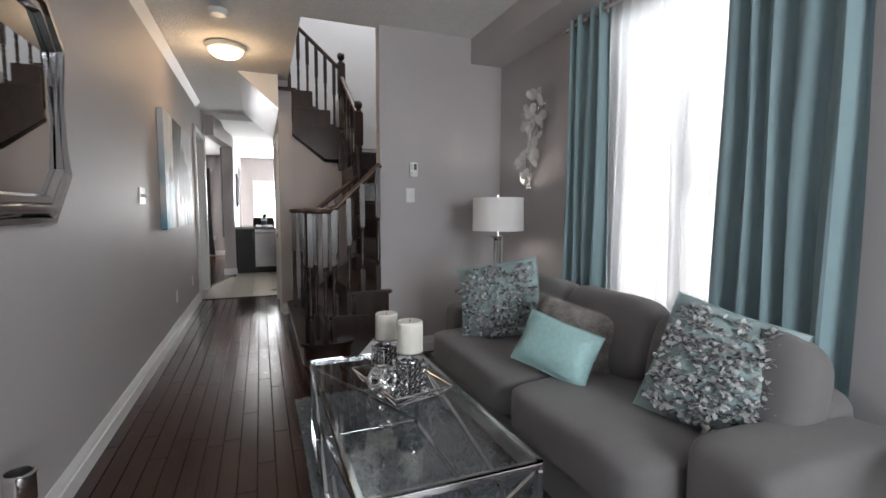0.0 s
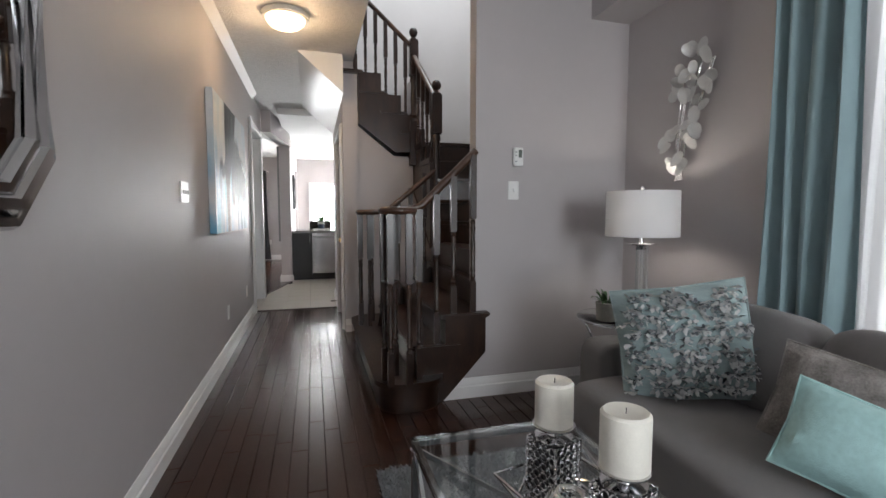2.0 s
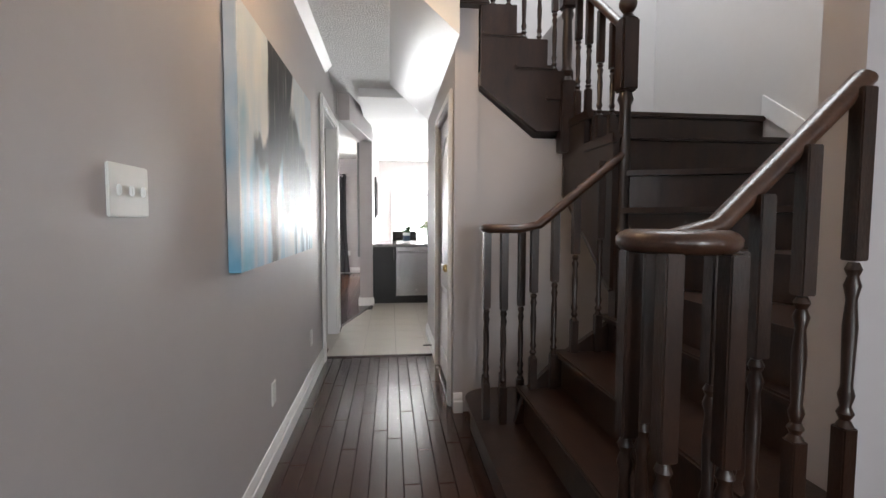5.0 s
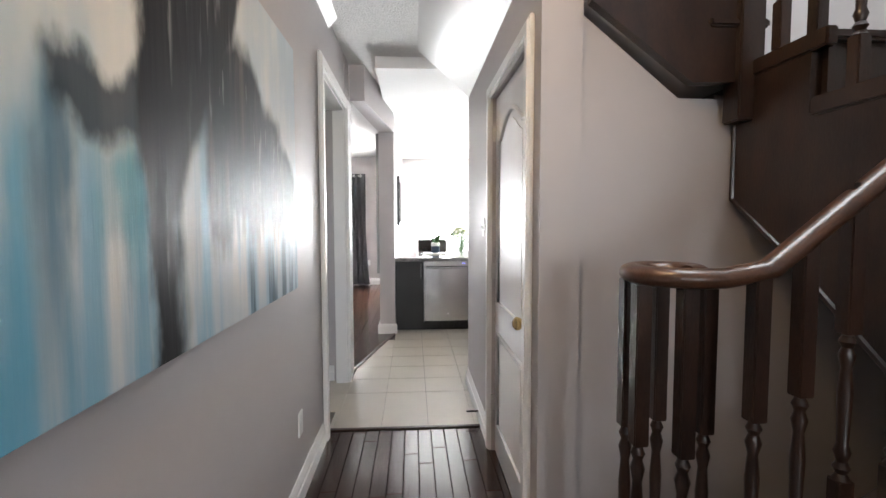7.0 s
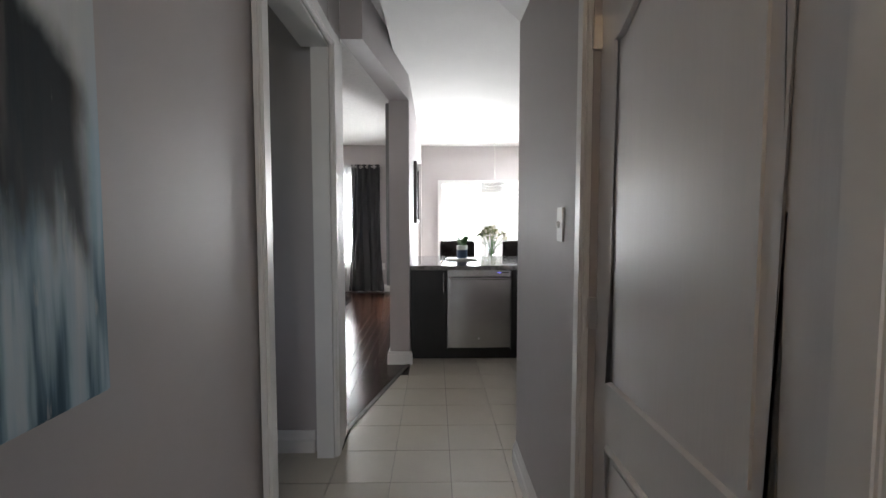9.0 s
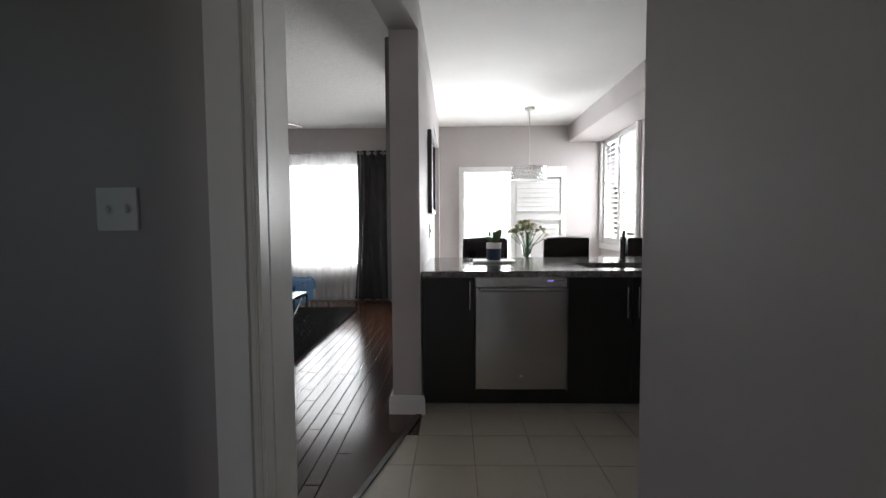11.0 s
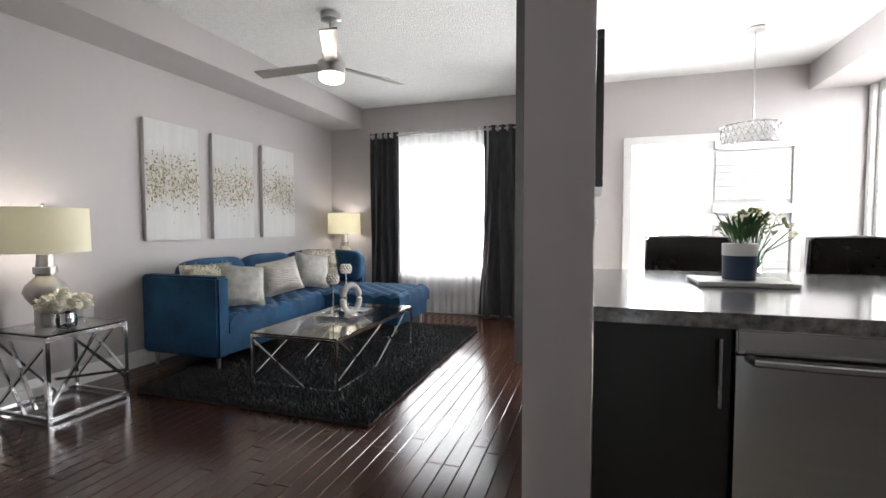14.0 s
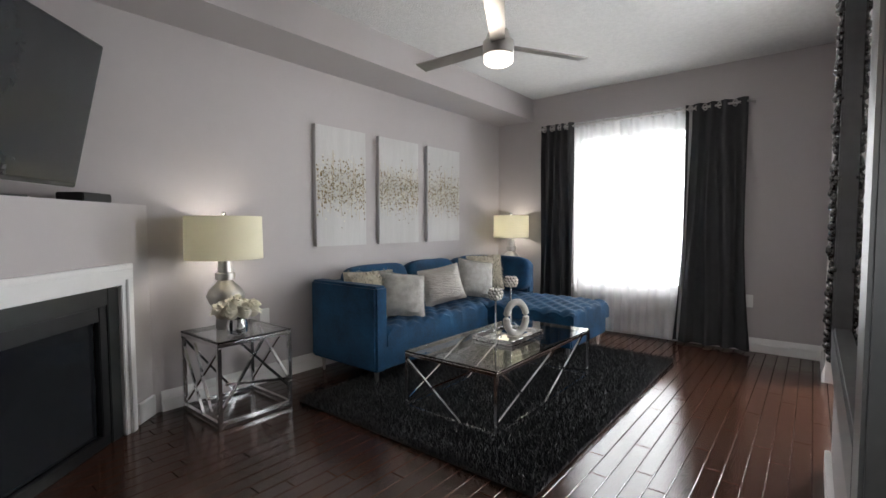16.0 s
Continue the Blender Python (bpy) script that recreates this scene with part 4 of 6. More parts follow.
# front window, curtains and rod
win = thing("window_front", (2.39, 1.47, 0.65), "white framed window with slatted blind behind sheer curtain", "window")
tagged(win, kind="structure")
for b in ((1.02, 0.65, 1.08, 2.4), (1.86, 0.65, 1.92, 2.4), (1.08, 0.65, 1.86, 0.71), (1.08, 2.34, 1.86, 2.4), (1.445, 0.71, 1.495, 2.34), (1.08, 1.5, 1.445, 1.54)):
    part("window_frame", box(bm0(), 2.37, b[0], b[1], 2.43, b[2], b[3], 0.004), TRIM, win)
pn = part("pane", box(bm0(), 2.398, 1.08, 0.71, 2.404, 1.86, 2.34), PANE, win)
pn.visible_shadow = False
cur = "teal grommet curtain panel with deep folds"
for a, b, f, s in ((1.87, 2.23, 4, 1), (0.6, 1.13, 5, 2)):
    e = thing("curtain", (2.22, (a + b) / 2, 0.03), cur, "curtain", "teal curtains")
    part("cloth", curtain(bm0(), "y", 2.22, a, b, 0.05, 2.46, f, 0.035, 0.05, s), TEAL, e)
    grommets(e, "y", 2.22, a, b, 2.42, f * 2)
e = thing("sheer_curtain", (2.265, 1.48, 0.05), "white sheer curtain, daylight behind it", "curtain")
part("cloth", curtain(bm0(), "y", 2.275, 1.04, 1.93, 0.05, 2.47, 11, 0.02, 0, 3), sheer_cloth("dense_sheer", (0.5, 0.5, 0.51), 0.04), e)
rod = thing("curtain_rod", (2.22, 1.4, 2.42), "brushed nickel curtain rod", "curtain rod")
part("rod", tube(bm0(), [(2.22, 0.42, 2.42), (2.22, 2.28, 2.42)], 0.012, 12), NICKEL, rod)
part("finial", tube(bm0(), [(2.22, 2.28, 2.42), (2.22, 2.31, 2.42)], 0.02, 12), NICKEL, rod)
for y in (0.5, 2.25):
    part("bracket", tube(bm0(), [(2.22, y, 2.405), (2.33, y, 2.405)], 0.008, 8), NICKEL, rod)
# octagonal wall mirror
def octa(y0, y1, z0, z1, c):
    return [(y0 + c, z0), (y1 - c, z0), (y1, z0 + c), (y1, z1 - c), (y1 - c, z1), (y0 + c, z1), (y0, z1 - c), (y0, z0 + c)]


mir = thing("wall_mirror", (-0.48, 1.55, 1.16), "octagonal wall mirror in wide moulded silver frame", "mirror")
part("mirror_glass", prism(bm0(), octa(1.0, 2.0, 1.27, 1.97, 0.12), "x", -0.495, -0.482), MIRROR, mir, "silvered mirror glass")
for off, r, x in ((0.012, 0.022, -0.478), (0.05, 0.026, -0.47), (0.092, 0.02, -0.482)):
    part("frame_moulding", tube(bm0(), [(x, y, z) for y, z in octa(1.0 - off, 2.0 + off, 1.27 - off, 1.97 + off, 0.12 + off * 0.55)], r, 6, True), CHROME, mir)
CUPX, CUPY, CUPZ = -0.4, 1.33, 0.44
e = thing("floor_candle_holder", (CUPX, CUPY, 0), "silver glitter candle holder standing by the wall", "candle holder")
part("stem", lathe(bm0(), [(0.06, 0), (0.055, 0.012), (0.014, 0.03), (0.012, CUPZ - 0.1), (0.03, CUPZ - 0.095)], (CUPX, CUPY, 0), 24), CHROME, e)
part("cup", lathe(bm0(), [(0.036, CUPZ - 0.095), (0.04, CUPZ - 0.09), (0.04, CUPZ), (0.034, CUPZ), (0.032, CUPZ - 0.08)], (CUPX, CUPY, 0), 24), SILVER, e, "glittering silver cup")
part("crystal_rim", tube(bm0(), [(CUPX + 0.039 * math.cos(t), CUPY + 0.039 * math.sin(t), CUPZ - 0.006) for t in [2 * math.pi * k / 24 for k in range(24)]], 0.005, 6, True), CHROME, e)


# abstract canvas in the hall: cloudy greys, dark trunk shapes and blue runs
def canvas_material():
    m = bpy.data.materials.new("abstract_canvas_paint")
    m.use_nodes = True
    n, l = m.node_tree.nodes, m.node_tree.links
    b = n["Principled BSDF"]
    b.inputs["Roughness"].default_value, b.inputs["Specular IOR Level"].default_value = 0.45, 0.08
    tc = n.new("ShaderNodeTexCoord")

    def noise_at(sx, sy, sz, scale, detail=4):
        mp, t = n.new("ShaderNodeMapping"), n.new("ShaderNodeTexNoise")
        mp.inputs["Scale"].default_value = (sx, sy, sz)
        t.inputs["Scale"].default_value, t.inputs["Detail"].default_value = scale, detail
        l.new(tc.outputs["Object"], mp.inputs[0]), l.new(mp.outputs[0], t.inputs["Vector"])
        return t.outputs[0]

    def math2(op, a, c):
        x = n.new("ShaderNodeMath")
        x.operation = op
        for i, v in enumerate((a, c)):
            if isinstance(v, float):
                x.inputs[i].default_value = v
            else:
                l.new(v, x.inputs[i])
        return x.outputs[0]

    def mapr(v, a, c):
        x = n.new("ShaderNodeMapRange")
        x.interpolation_type = "SMOOTHSTEP"
        x.inputs[1].default_value, x.inputs[2].default_value = a, c
        l.new(v, x.inputs[0])
        return x.outputs[0]

    def mix(f, a, c):
        x = n.new("ShaderNodeMix")
        x.data_type = "RGBA"
        l.new(f, x.inputs[0])
        for i, v in ((6, a), (7, c)):
            if isinstance(v, tuple):
                x.inputs[i].default_value = (*v, 1)
            else:
                l.new(v, x.inputs[i])
        return x.outputs[2]

    sep = n.new("ShaderNodeSeparateXYZ")
    l.new(tc.outputs["Object"], sep.inputs[0])
    Y, Z = sep.outputs[1], sep.outputs[2]
    warp = math2("MULTIPLY", math2("SUBTRACT", noise_at(1, 1.6, 0.7, 3.5, 7), 0.5), 0.2)
    Yw = math2("ADD", Y, warp)
    Zw = math2("ADD", Z, math2("MULTIPLY", math2("SUBTRACT", noise_at(1, 1.8, 1.0, 4.0, 7), 0.5), 0.22))
    streak = noise_at(1, 5, 0.35, 2.0, 5)
    fine = noise_at(1, 9, 0.8, 3.0, 7)

    def inv(v):
        return math2("SUBTRACT", 1.0, v)

    def band(v, a, c, soft=0.02):
        return math2("MULTIPLY", mapr(v, a - soft, a + soft), inv(mapr(v, c - soft, c + soft)))

    def both(*fs):
        out = fs[0]
        for f in fs[1:]:
            out = math2("MULTIPLY", out, f)
        return out

    # pale ground with blue washes running down
    col = mix(mapr(noise_at(1, 1.5, 0.5, 2.5), 0.35, 0.65), (0.50, 0.57, 0.62), (0.70, 0.69, 0.67))
    wash = both(mapr(streak, 0.40, 0.62), inv(mapr(Zw, 1.35, 1.75)))
    col = mix(math2("MULTIPLY", wash, 0.85), col, (0.16, 0.38, 0.54))
    edge = both(inv(mapr(Yw, 4.32, 4.44)), mapr(noise_at(1, 2, 0.8, 2.0), 0.35, 0.6), inv(mapr(Zw, 1.5, 1.9)))
    col = mix(math2("MULTIPLY", edge, 0.9), col, (0.11, 0.36, 0.53))
    col = mix(math2("MULTIPLY", both(band(Yw, 4.5, 4.66, 0.05), band(Zw, 1.28, 1.5, 0.07)), 0.8), col, (0.04, 0.27, 0.36))
    # dark arch and the run under it
    col = mix(math2("MULTIPLY", both(band(Yw, 4.36, 4.43, 0.03), inv(mapr(Zw, 1.5, 1.6)), mapr(Z, 0.95, 1.45)), 0.75), col, (0.03, 0.11, 0.18))
    col = mix(math2("MULTIPLY", both(band(Yw, 4.38, 4.66, 0.025), band(Zw, 1.5, 1.6, 0.025)), 0.92), col, (0.028, 0.04, 0.055))
    # broken brown-grey mass towards the far side
    mass = both(band(Yw, 4.88, 5.74, 0.03), mapr(math2("ADD", Zw, math2("MULTIPLY", math2("SUBTRACT", fine, 0.5), 0.3)), 1.24, 1.36), inv(mapr(math2("ADD", Zw, math2("MULTIPLY", math2("ABSOLUTE", math2("SUBTRACT", Y, 5.1), 0.0), 0.55)), 1.86, 1.95)))
    col = mix(math2("MULTIPLY", mass, 0.97), col, mix(mapr(fine, 0.5, 0.75), (0.010, 0.015, 0.021), (0.10, 0.09, 0.085)))
    # trunk that widens upwards
    right = math2("ADD", 4.72, math2("MULTIPLY", math2("MAXIMUM", math2("SUBTRACT", Z, 1.35), 0.0), 0.66))
    trunk = both(mapr(Yw, 4.59, 4.63), inv(mapr(math2("SUBTRACT", Yw, right), -0.03, 0.03)))
    col = mix(math2("MULTIPLY", trunk, mapr(fine, 0.1, 0.35)), col, mix(mapr(fine, 0.58, 0.72), (0.02, 0.022, 0.027), (0.2, 0.2, 0.2)))
    # thin dark runs near the lower edge
    runs = both(mapr(streak, 0.52, 0.6), inv(mapr(Zw, 1.22, 1.4)), mapr(Yw, 5.0, 5.2))
    col = mix(math2("MULTIPLY", runs, 0.85), col, (0.022, 0.045, 0.07))
    white = both(mapr(noise_at(1, 14, 2.0, 3.0, 6), 0.64, 0.7), mapr(Yw, 4.8, 5.0))
    col = mix(math2("MULTIPLY", white, 0.35), col, (0.62, 0.62, 0.62))
    l.new(col, b.inputs["Base Color"])
    bu = n.new("ShaderNodeBump")
    bu.inputs["Strength"].default_value, bu.inputs["Distance"].default_value = 0.25, 0.008
    l.new(fine, bu.inputs["Height"]), l.new(bu.outputs[0], b.inputs["Normal"])
    return m


art = thing("canvas_painting", (-0.49, 4.98, 1.06), "large abstract canvas in blue, grey and white", "painting")
part("canvas", box(bm0(), -0.5 + 0.004, 4.18, 1.06, -0.45, 5.75, 2.085, 0.003), canvas_material(), art)
part("stretcher", box(bm0(), -0.4995, 4.2, 1.08, -0.4962, 5.73, 2.06), DARKFRAME, art)
plate("light_switch", Matrix.Translation((-0.5, 3.54, 1.325)) @ pose(0, 0, 0, 0, 0, -90), 0.165, 0.12, "white triple toggle switch plate on the wall", 3)
plate("outlet", Matrix.Translation((-0.5, 4.80, 0.37)) @ pose(0, 0, 0, 0, 0, -90), 0.075, 0.12, "white wall outlet plate")
plate("outlet", Matrix.Translation((-0.5, 5.93, 0.37)) @ pose(0, 0, 0, 0, 0, -90), 0.075, 0.12, "white wall outlet plate")
plate("light_switch", Matrix.Translation((1.475, 3.38, 1.355)) @ pose(0, 0, 0, 0, 0, 180), 0.075, 0.12, "white single dimmer switch plate", 1)
plate("light_switch", Matrix.Translation((0.51, 6.62, 1.315)) @ pose(0, 0, 0, 0, 0, 90), 0.075, 0.12, "white single toggle switch plate", 1)
plate("light_switch", Matrix.Translation((-0.89, 7.6, 1.265)) @ pose(0, 0, 0, 0, 0, 180), 0.12, 0.12, "white double toggle switch plate", 2)
th = thing("thermostat", (1.5, 3.38, 1.51), "white wall thermostat with small dark display", "thermostat")
part("body", box(bm0(), 1.467, 3.35, 1.51, 1.533, 3.38, 1.63, 0.006), WHITEP, th)
part("display", box(bm0(), 1.498, 3.3485, 1.565, 1.522, 3.352, 1.615), mat("display", (0.12, 0.14, 0.12), 0.2), th)
for z in (1.535, 1.575, 1.595):
    part("button", box(bm0(), 1.474, 3.348, z, 1.487, 3.352, z + 0.008), mat("grey_button", (0.35, 0.35, 0.35), 0.5), th)
fl = thing("ceiling_light", (0.04, 4.36, 2.6), "flush ceiling light with warm frosted bowl, lit", "ceiling light")
part("ring", lathe(bm0(), [(0.17, 2.71 - 2.6), (0.175, 0.1), (0.165, 0.075), (0.15, 0.07), (0.15, 0.11)], (0.04, 4.36, 2.598), 32), mat("cream_metal", (0.75, 0.7, 0.62), 0.4), fl)
bw = part("bowl", lathe(bm0(), [(0.145, 0.075), (0.14, 0.05), (0.11, 0.02), (0.06, 0.002), (0.01, 0.0)], (0.04, 4.36, 2.596), 32), GLOW, fl, "glowing frosted glass bowl")
lamp("hall_bulb", "POINT", 7, Matrix.Translation((0.04, 4.36, 2.52)), (1, 0.68, 0.38), radius=0.09)
sd = thing("smoke_detector", (0.04, 3.56, 2.67), "round white smoke detector on the ceiling", "smoke detector")
part("body", lathe(bm0(), [(0.05, 0), (0.06, 0.01), (0.065, 0.035), (0.07, 0.04)], (0.04, 3.56, 2.669), 28), WHITEP, sd)
ds = thing("door_stop", (0.49, 6.75, 0.05), "small black spring door stop on the baseboard", "door stop")
part("spring", tube(bm0(), [(0.49, 6.72, 0.07), (0.41, 6.72, 0.07)], 0.006, 8), BLACK, ds)

# ---- kitchen ----
def cabinet(x0, x1, y0, y1, z0, z1, face, handles, label, group="kitchen base cabinets"):
    """A cabinet unit; face "s" looks to -y, "w" to -x. handles: (u, z0, z1) upright, or (u0, u1, z) level."""
    e = thing("cabinet", ((x0 + x1) / 2, (y0 + y1) / 2, z0), label, "cabinet", group)
    g = 0.0025
    if face == "s":
        part("body", box(bm0(), x0 + g, y0 + 0.022, z0, x1 - g, y1, z1), CABINET, e)
    else:
        part("body", box(bm0(), x0 + 0.022, y0 + g, z0, x1, y1 - g, z1), CABINET, e)
    for (a, b, c, d, hs) in handles:
        if face == "s":
            dr = part("door", box(bm0(), a + g, y0, c + g, b - g, y0 + 0.02, d - g, 0.003), CABINET, e)
        else:
            dr = part("door", box(bm0(), x0, a + g, c + g, x0 + 0.02, b - g, d - g, 0.003), CABINET, e)
        p, q = hs
        def off(v, o):
            return (v[0], y0 - o, v[1]) if face == "s" else (x0 - o, v[0], v[1])
        hd = part("handle", tube(bm0(), [off(p, 0.03), off(q, 0.03)], 0.006, 8), STEEL, dr, "slim steel bar handle")
        d3 = Vector((q[0] - p[0], q[1] - p[1]))
        for u in (0.12, 0.88):
            w = (p[0] + d3.x * u, p[1] + d3.y * u)
            part("handle_post", tube(bm0(), [off(w, 0.0), off(w, 0.03)], 0.004, 6), STEEL, dr)
    return e


Y0 = 9.31
cabinet(-0.163, 0.183, Y0, 9.95, 0.1, 0.865, "s", [(-0.163, 0.183, 0.1, 0.865, ((0.15, 0.66), (0.15, 0.84)))], "dark espresso base cabinet with a steel bar handle")
cabinet(0.787, 1.2, Y0, 9.95, 0.1, 0.69, "s", [(0.787, 1.2, 0.1, 0.865, ((1.165, 0.6), (1.165, 0.8)))], "dark espresso sink cabinet with a steel bar handle")
cabinet(1.2, 1.62, Y0, 9.95, 0.1, 0.69, "s", [(1.2, 1.62, 0.1, 0.865, ((1.235, 0.6), (1.235, 0.8)))], "dark espresso sink cabinet with a steel bar handle")
cabinet(1.62, 2.195, 8.62, 9.29, 0.1, 0.865, "w", [(8.62, 9.27, 0.1 + 0.19 * k, 0.29 + 0.19 * k, ((8.75, 0.23 + 0.19 * k), (9.0, 0.23 + 0.19 * k))) for k in range(4)], "dark espresso drawer cabinet with four steel handles")
cabinet(1.62, 2.195, 7.62, 8.6, 0.1, 0.865, "w", [(7.62, 8.6, 0.1, 0.865, ((8.5, 0.6), (8.5, 0.8)))], "dark espresso base cabinet with a steel bar handle")
bm = bm0()
box(bm, -0.16, 9.37, 0.004, 1.62, 9.9, 0.1)
box(bm, 1.68, 7.62, 0.004, 2.19, 9.37, 0.1)
single("toe_kick", bm, BLACK, "black recessed toe kick under the cabinets", "toe kick", "structure")
single("peninsula_back", box(bm0(), -0.16, 9.955, 0.004, 2.19, 10.0, 0.865), CABINET, "dark back panel of the kitchen peninsula", "panel", "structure")
# worktop with a cut-out for the sink
ctop = thing("worktop", (1.0, 9.8, 0.87), "dark speckled polished granite worktop", "worktop")
for b in ((-0.163, 9.275, 0.95, 9.44), (-0.163, 9.44, 0.95, 10.45), (0.95, 9.275, 1.72, 9.44), (0.95, 9.86, 1.72, 10.45), (1.72, 9.275, 2.197, 10.45), (1.585, 7.6, 2.197, 9.275)):
    part("slab", box(bm0(), b[0], b[1], 0.868, b[2], b[3], 0.908), GRANITE, ctop, smooth=False)
sk = thing("sink", (1.33, 9.65, 0.7), "double bowl dark undermount sink", "sink")
for a, b in ((0.95, 1.32), (1.335, 1.72)):
    bm = bm0()
    box(bm, a, 9.44, 0.7, b, 9.86, 0.712)
    box(bm, a, 9.44, 0.712, a + 0.01, 9.86, 0.868)
    box(bm, b - 0.01, 9.44, 0.712, b, 9.86, 0.868)
    box(bm, a + 0.01, 9.44, 0.712, b - 0.01, 9.45, 0.868)
    box(bm, a + 0.01, 9.85, 0.712, b - 0.01, 9.86, 0.868)
    part("bowl", bm, mat("dark_steel", (0.1, 0.1, 0.1), 0.3, 0.8), sk)
part("divider", box(bm0(), 1.318, 9.44, 0.8, 1.337, 9.86, 0.885, 0.006), STEEL, sk, "shiny steel divider")
fc = thing("faucet", (1.36, 9.93, 0.908), "slim dark pull-out kitchen faucet", "faucet")
part("body", lathe(bm0(), [(0.03, 0), (0.03, 0.012), (0.022, 0.02), (0.02, 0.15), (0.024, 0.17), (0.018, 0.2)], (1.36, 9.93, 0.908), 18), mat("dark_chrome", (0.12, 0.12, 0.12), 0.15, 1.0), fc)
part("lever", tube(bm0(), [(1.36, 9.93, 1.09), (1.35, 9.89, 1.13), (1.335, 9.84, 1.145)], 0.011, 8), BLACK, fc)
dw = thing("dishwasher", (0.48, 9.5, 0.1), "stainless steel dishwasher with pocket bar handle", "dishwasher")
part("body", box(bm0(), 0.19, 9.33, 0.1, 0.775, 9.9, 0.862), BLACK, dw)
bow = [(0.188 + 0.59 * k / 24, 9.297 - 0.010 * math.sin(math.pi * k / 24) ** 0.7) for k in range(25)]
part("door_panel", prism(bm0(), bow + [(0.778, 9.33), (0.188, 9.33)], "z", 0.13, 0.795), STEEL, dw, "brushed steel door, slightly bowed")
part("control_panel", box(bm0(), 0.188, 9.296, 0.8, 0.778, 9.33, 0.864, 0.005), STEEL, dw)
part("handle", tube(bm0(), [(0.22, 9.288, 0.79), (0.22, 9.265, 0.79), (0.35, 9.255, 0.79), (0.61, 9.255, 0.79), (0.745, 9.265, 0.79), (0.745, 9.288, 0.79)], 0.016, 8, False, 0.8), STEEL, dw, "curved steel handle")
LED = mat("blue_indicator", (0.05, 0.05, 0.3), 0.3, emit=(0.15, 0.15, 1.0), power=4)
for k in range(3):
    part("indicator", box(bm0(), 0.655 + 0.012 * k, 9.2935, 0.838, 0.662 + 0.012 * k, 9.297, 0.844), LED, dw, "small blue indicator light")
part("display_slot", box(bm0(), 0.695, 9.2935, 0.838, 0.76, 9.297, 0.844), BLACK, dw)
bd = part("badge", lathe(bm0(), [(0.012, 0), (0.011, 0.004)], (0, 0, 0), 16), CHROME, dw, "small round chrome badge")
bd.matrix_basis = Matrix.Translation((0.48, 9.288, 0.22)) @ pose(0, 0, 0, 90, 0, 0)
# items on the worktop
tr = thing("serving_tray", (0.36, 9.95, 0.908), "pale square serving tray on the worktop", "tray")
part("board", box(bm0(), 0.2, 9.83, 0.909, 0.52, 10.06, 0.925, 0.004), mat("pale_marble", (0.6, 0.6, 0.56), 0.3, vary=0.15, scale=8), tr)
pot_plant(0.36, 9.95, 0.926, "spiky green plant in a navy and white pot", True)
# upper cabinets, backsplash, spice rack
for k in range(5):
    b = 9.86 - 0.44 * k
    a = b - 0.44
    hy = a + 0.04 if k % 2 == 0 else b - 0.04
    cabinet(1.86, 2.197, a, b, 1.41, 2.5, "w", [(a, b, 1.41, 2.5, ((hy, 1.46), (hy, 1.64)))], "dark espresso wall cabinet with a steel bar handle", "kitchen wall cabinets")
bs = tagged(single("backsplash", box(bm0(), 2.19, 7.6, 0.909, 2.1975, 9.84, 1.405), GROUT, "grey tiled backsplash", "backsplash", "structure"))
GLT = mat("grey_glass_tile", (0.36, 0.37, 0.36), 0.15, vary=0.08, scale=6, per=0.4)
for r_ in range(8):
    for c_ in range(16):
        y = 7.6 + c_ * 0.152 - (0.076 if r_ % 2 else 0)
        if y + 0.148 <= 9.84 and y >= 7.6:
            o = part("tile", box(bm0(), 2.185, y, 0.914 + r_ * 0.061, 2.19, y + 0.149, 0.972 + r_ * 0.061), GLT, bs)
rk = thing("spice_rack", (2.12, 9.45, 0.91), "black spice rack filled with small jars", "spice rack")
for z in (0.915, 1.02, 1.125, 1.23, 1.335):
    part("shelf", box(bm0(), 2.09, 9.1, z, 2.18, 9.77, z + 0.008), BLACK, rk)
for y in (9.088, 9.77):
    part("side", box(bm0(), 2.08, y, 0.91, 2.182, y + 0.012, 1.345), BLACK, rk)
JARS = [mat("spice_" + n_, c_, 0.3, vary=0.2) for n_, c_ in (("brown", (0.12, 0.07, 0.04)), ("red", (0.25, 0.07, 0.03)), ("green", (0.09, 0.1, 0.05)), ("tan", (0.28, 0.22, 0.14)))]
jr = random.Random(4)
for z in (0.923, 1.028, 1.133, 1.238):
    for k in range(9):
        y = 9.15 + k * 0.072
        j = single("spice_jar", lathe(bm0(), [(0.024, 0), (0.028, 0.01), (0.028, 0.035), (0.02, 0.05)], (2.135, y, z), 12), jr.choice(JARS), "round glass spice jar with a metal lid", "jar", group="spice jars")
        l_ = finish("lid", lathe(bm0(), [(0.022, 0.05), (0.023, 0.068), (0.018, 0.071)], (2.135, y, z), 12), CHROME)
        l_.parent = j
plate("light_switch", Matrix.Translation((2.2, 9.95, 1.2)) @ pose(0, 0, 0, 0, 0, 90), 0.075, 0.12, "white single switch plate", 1)


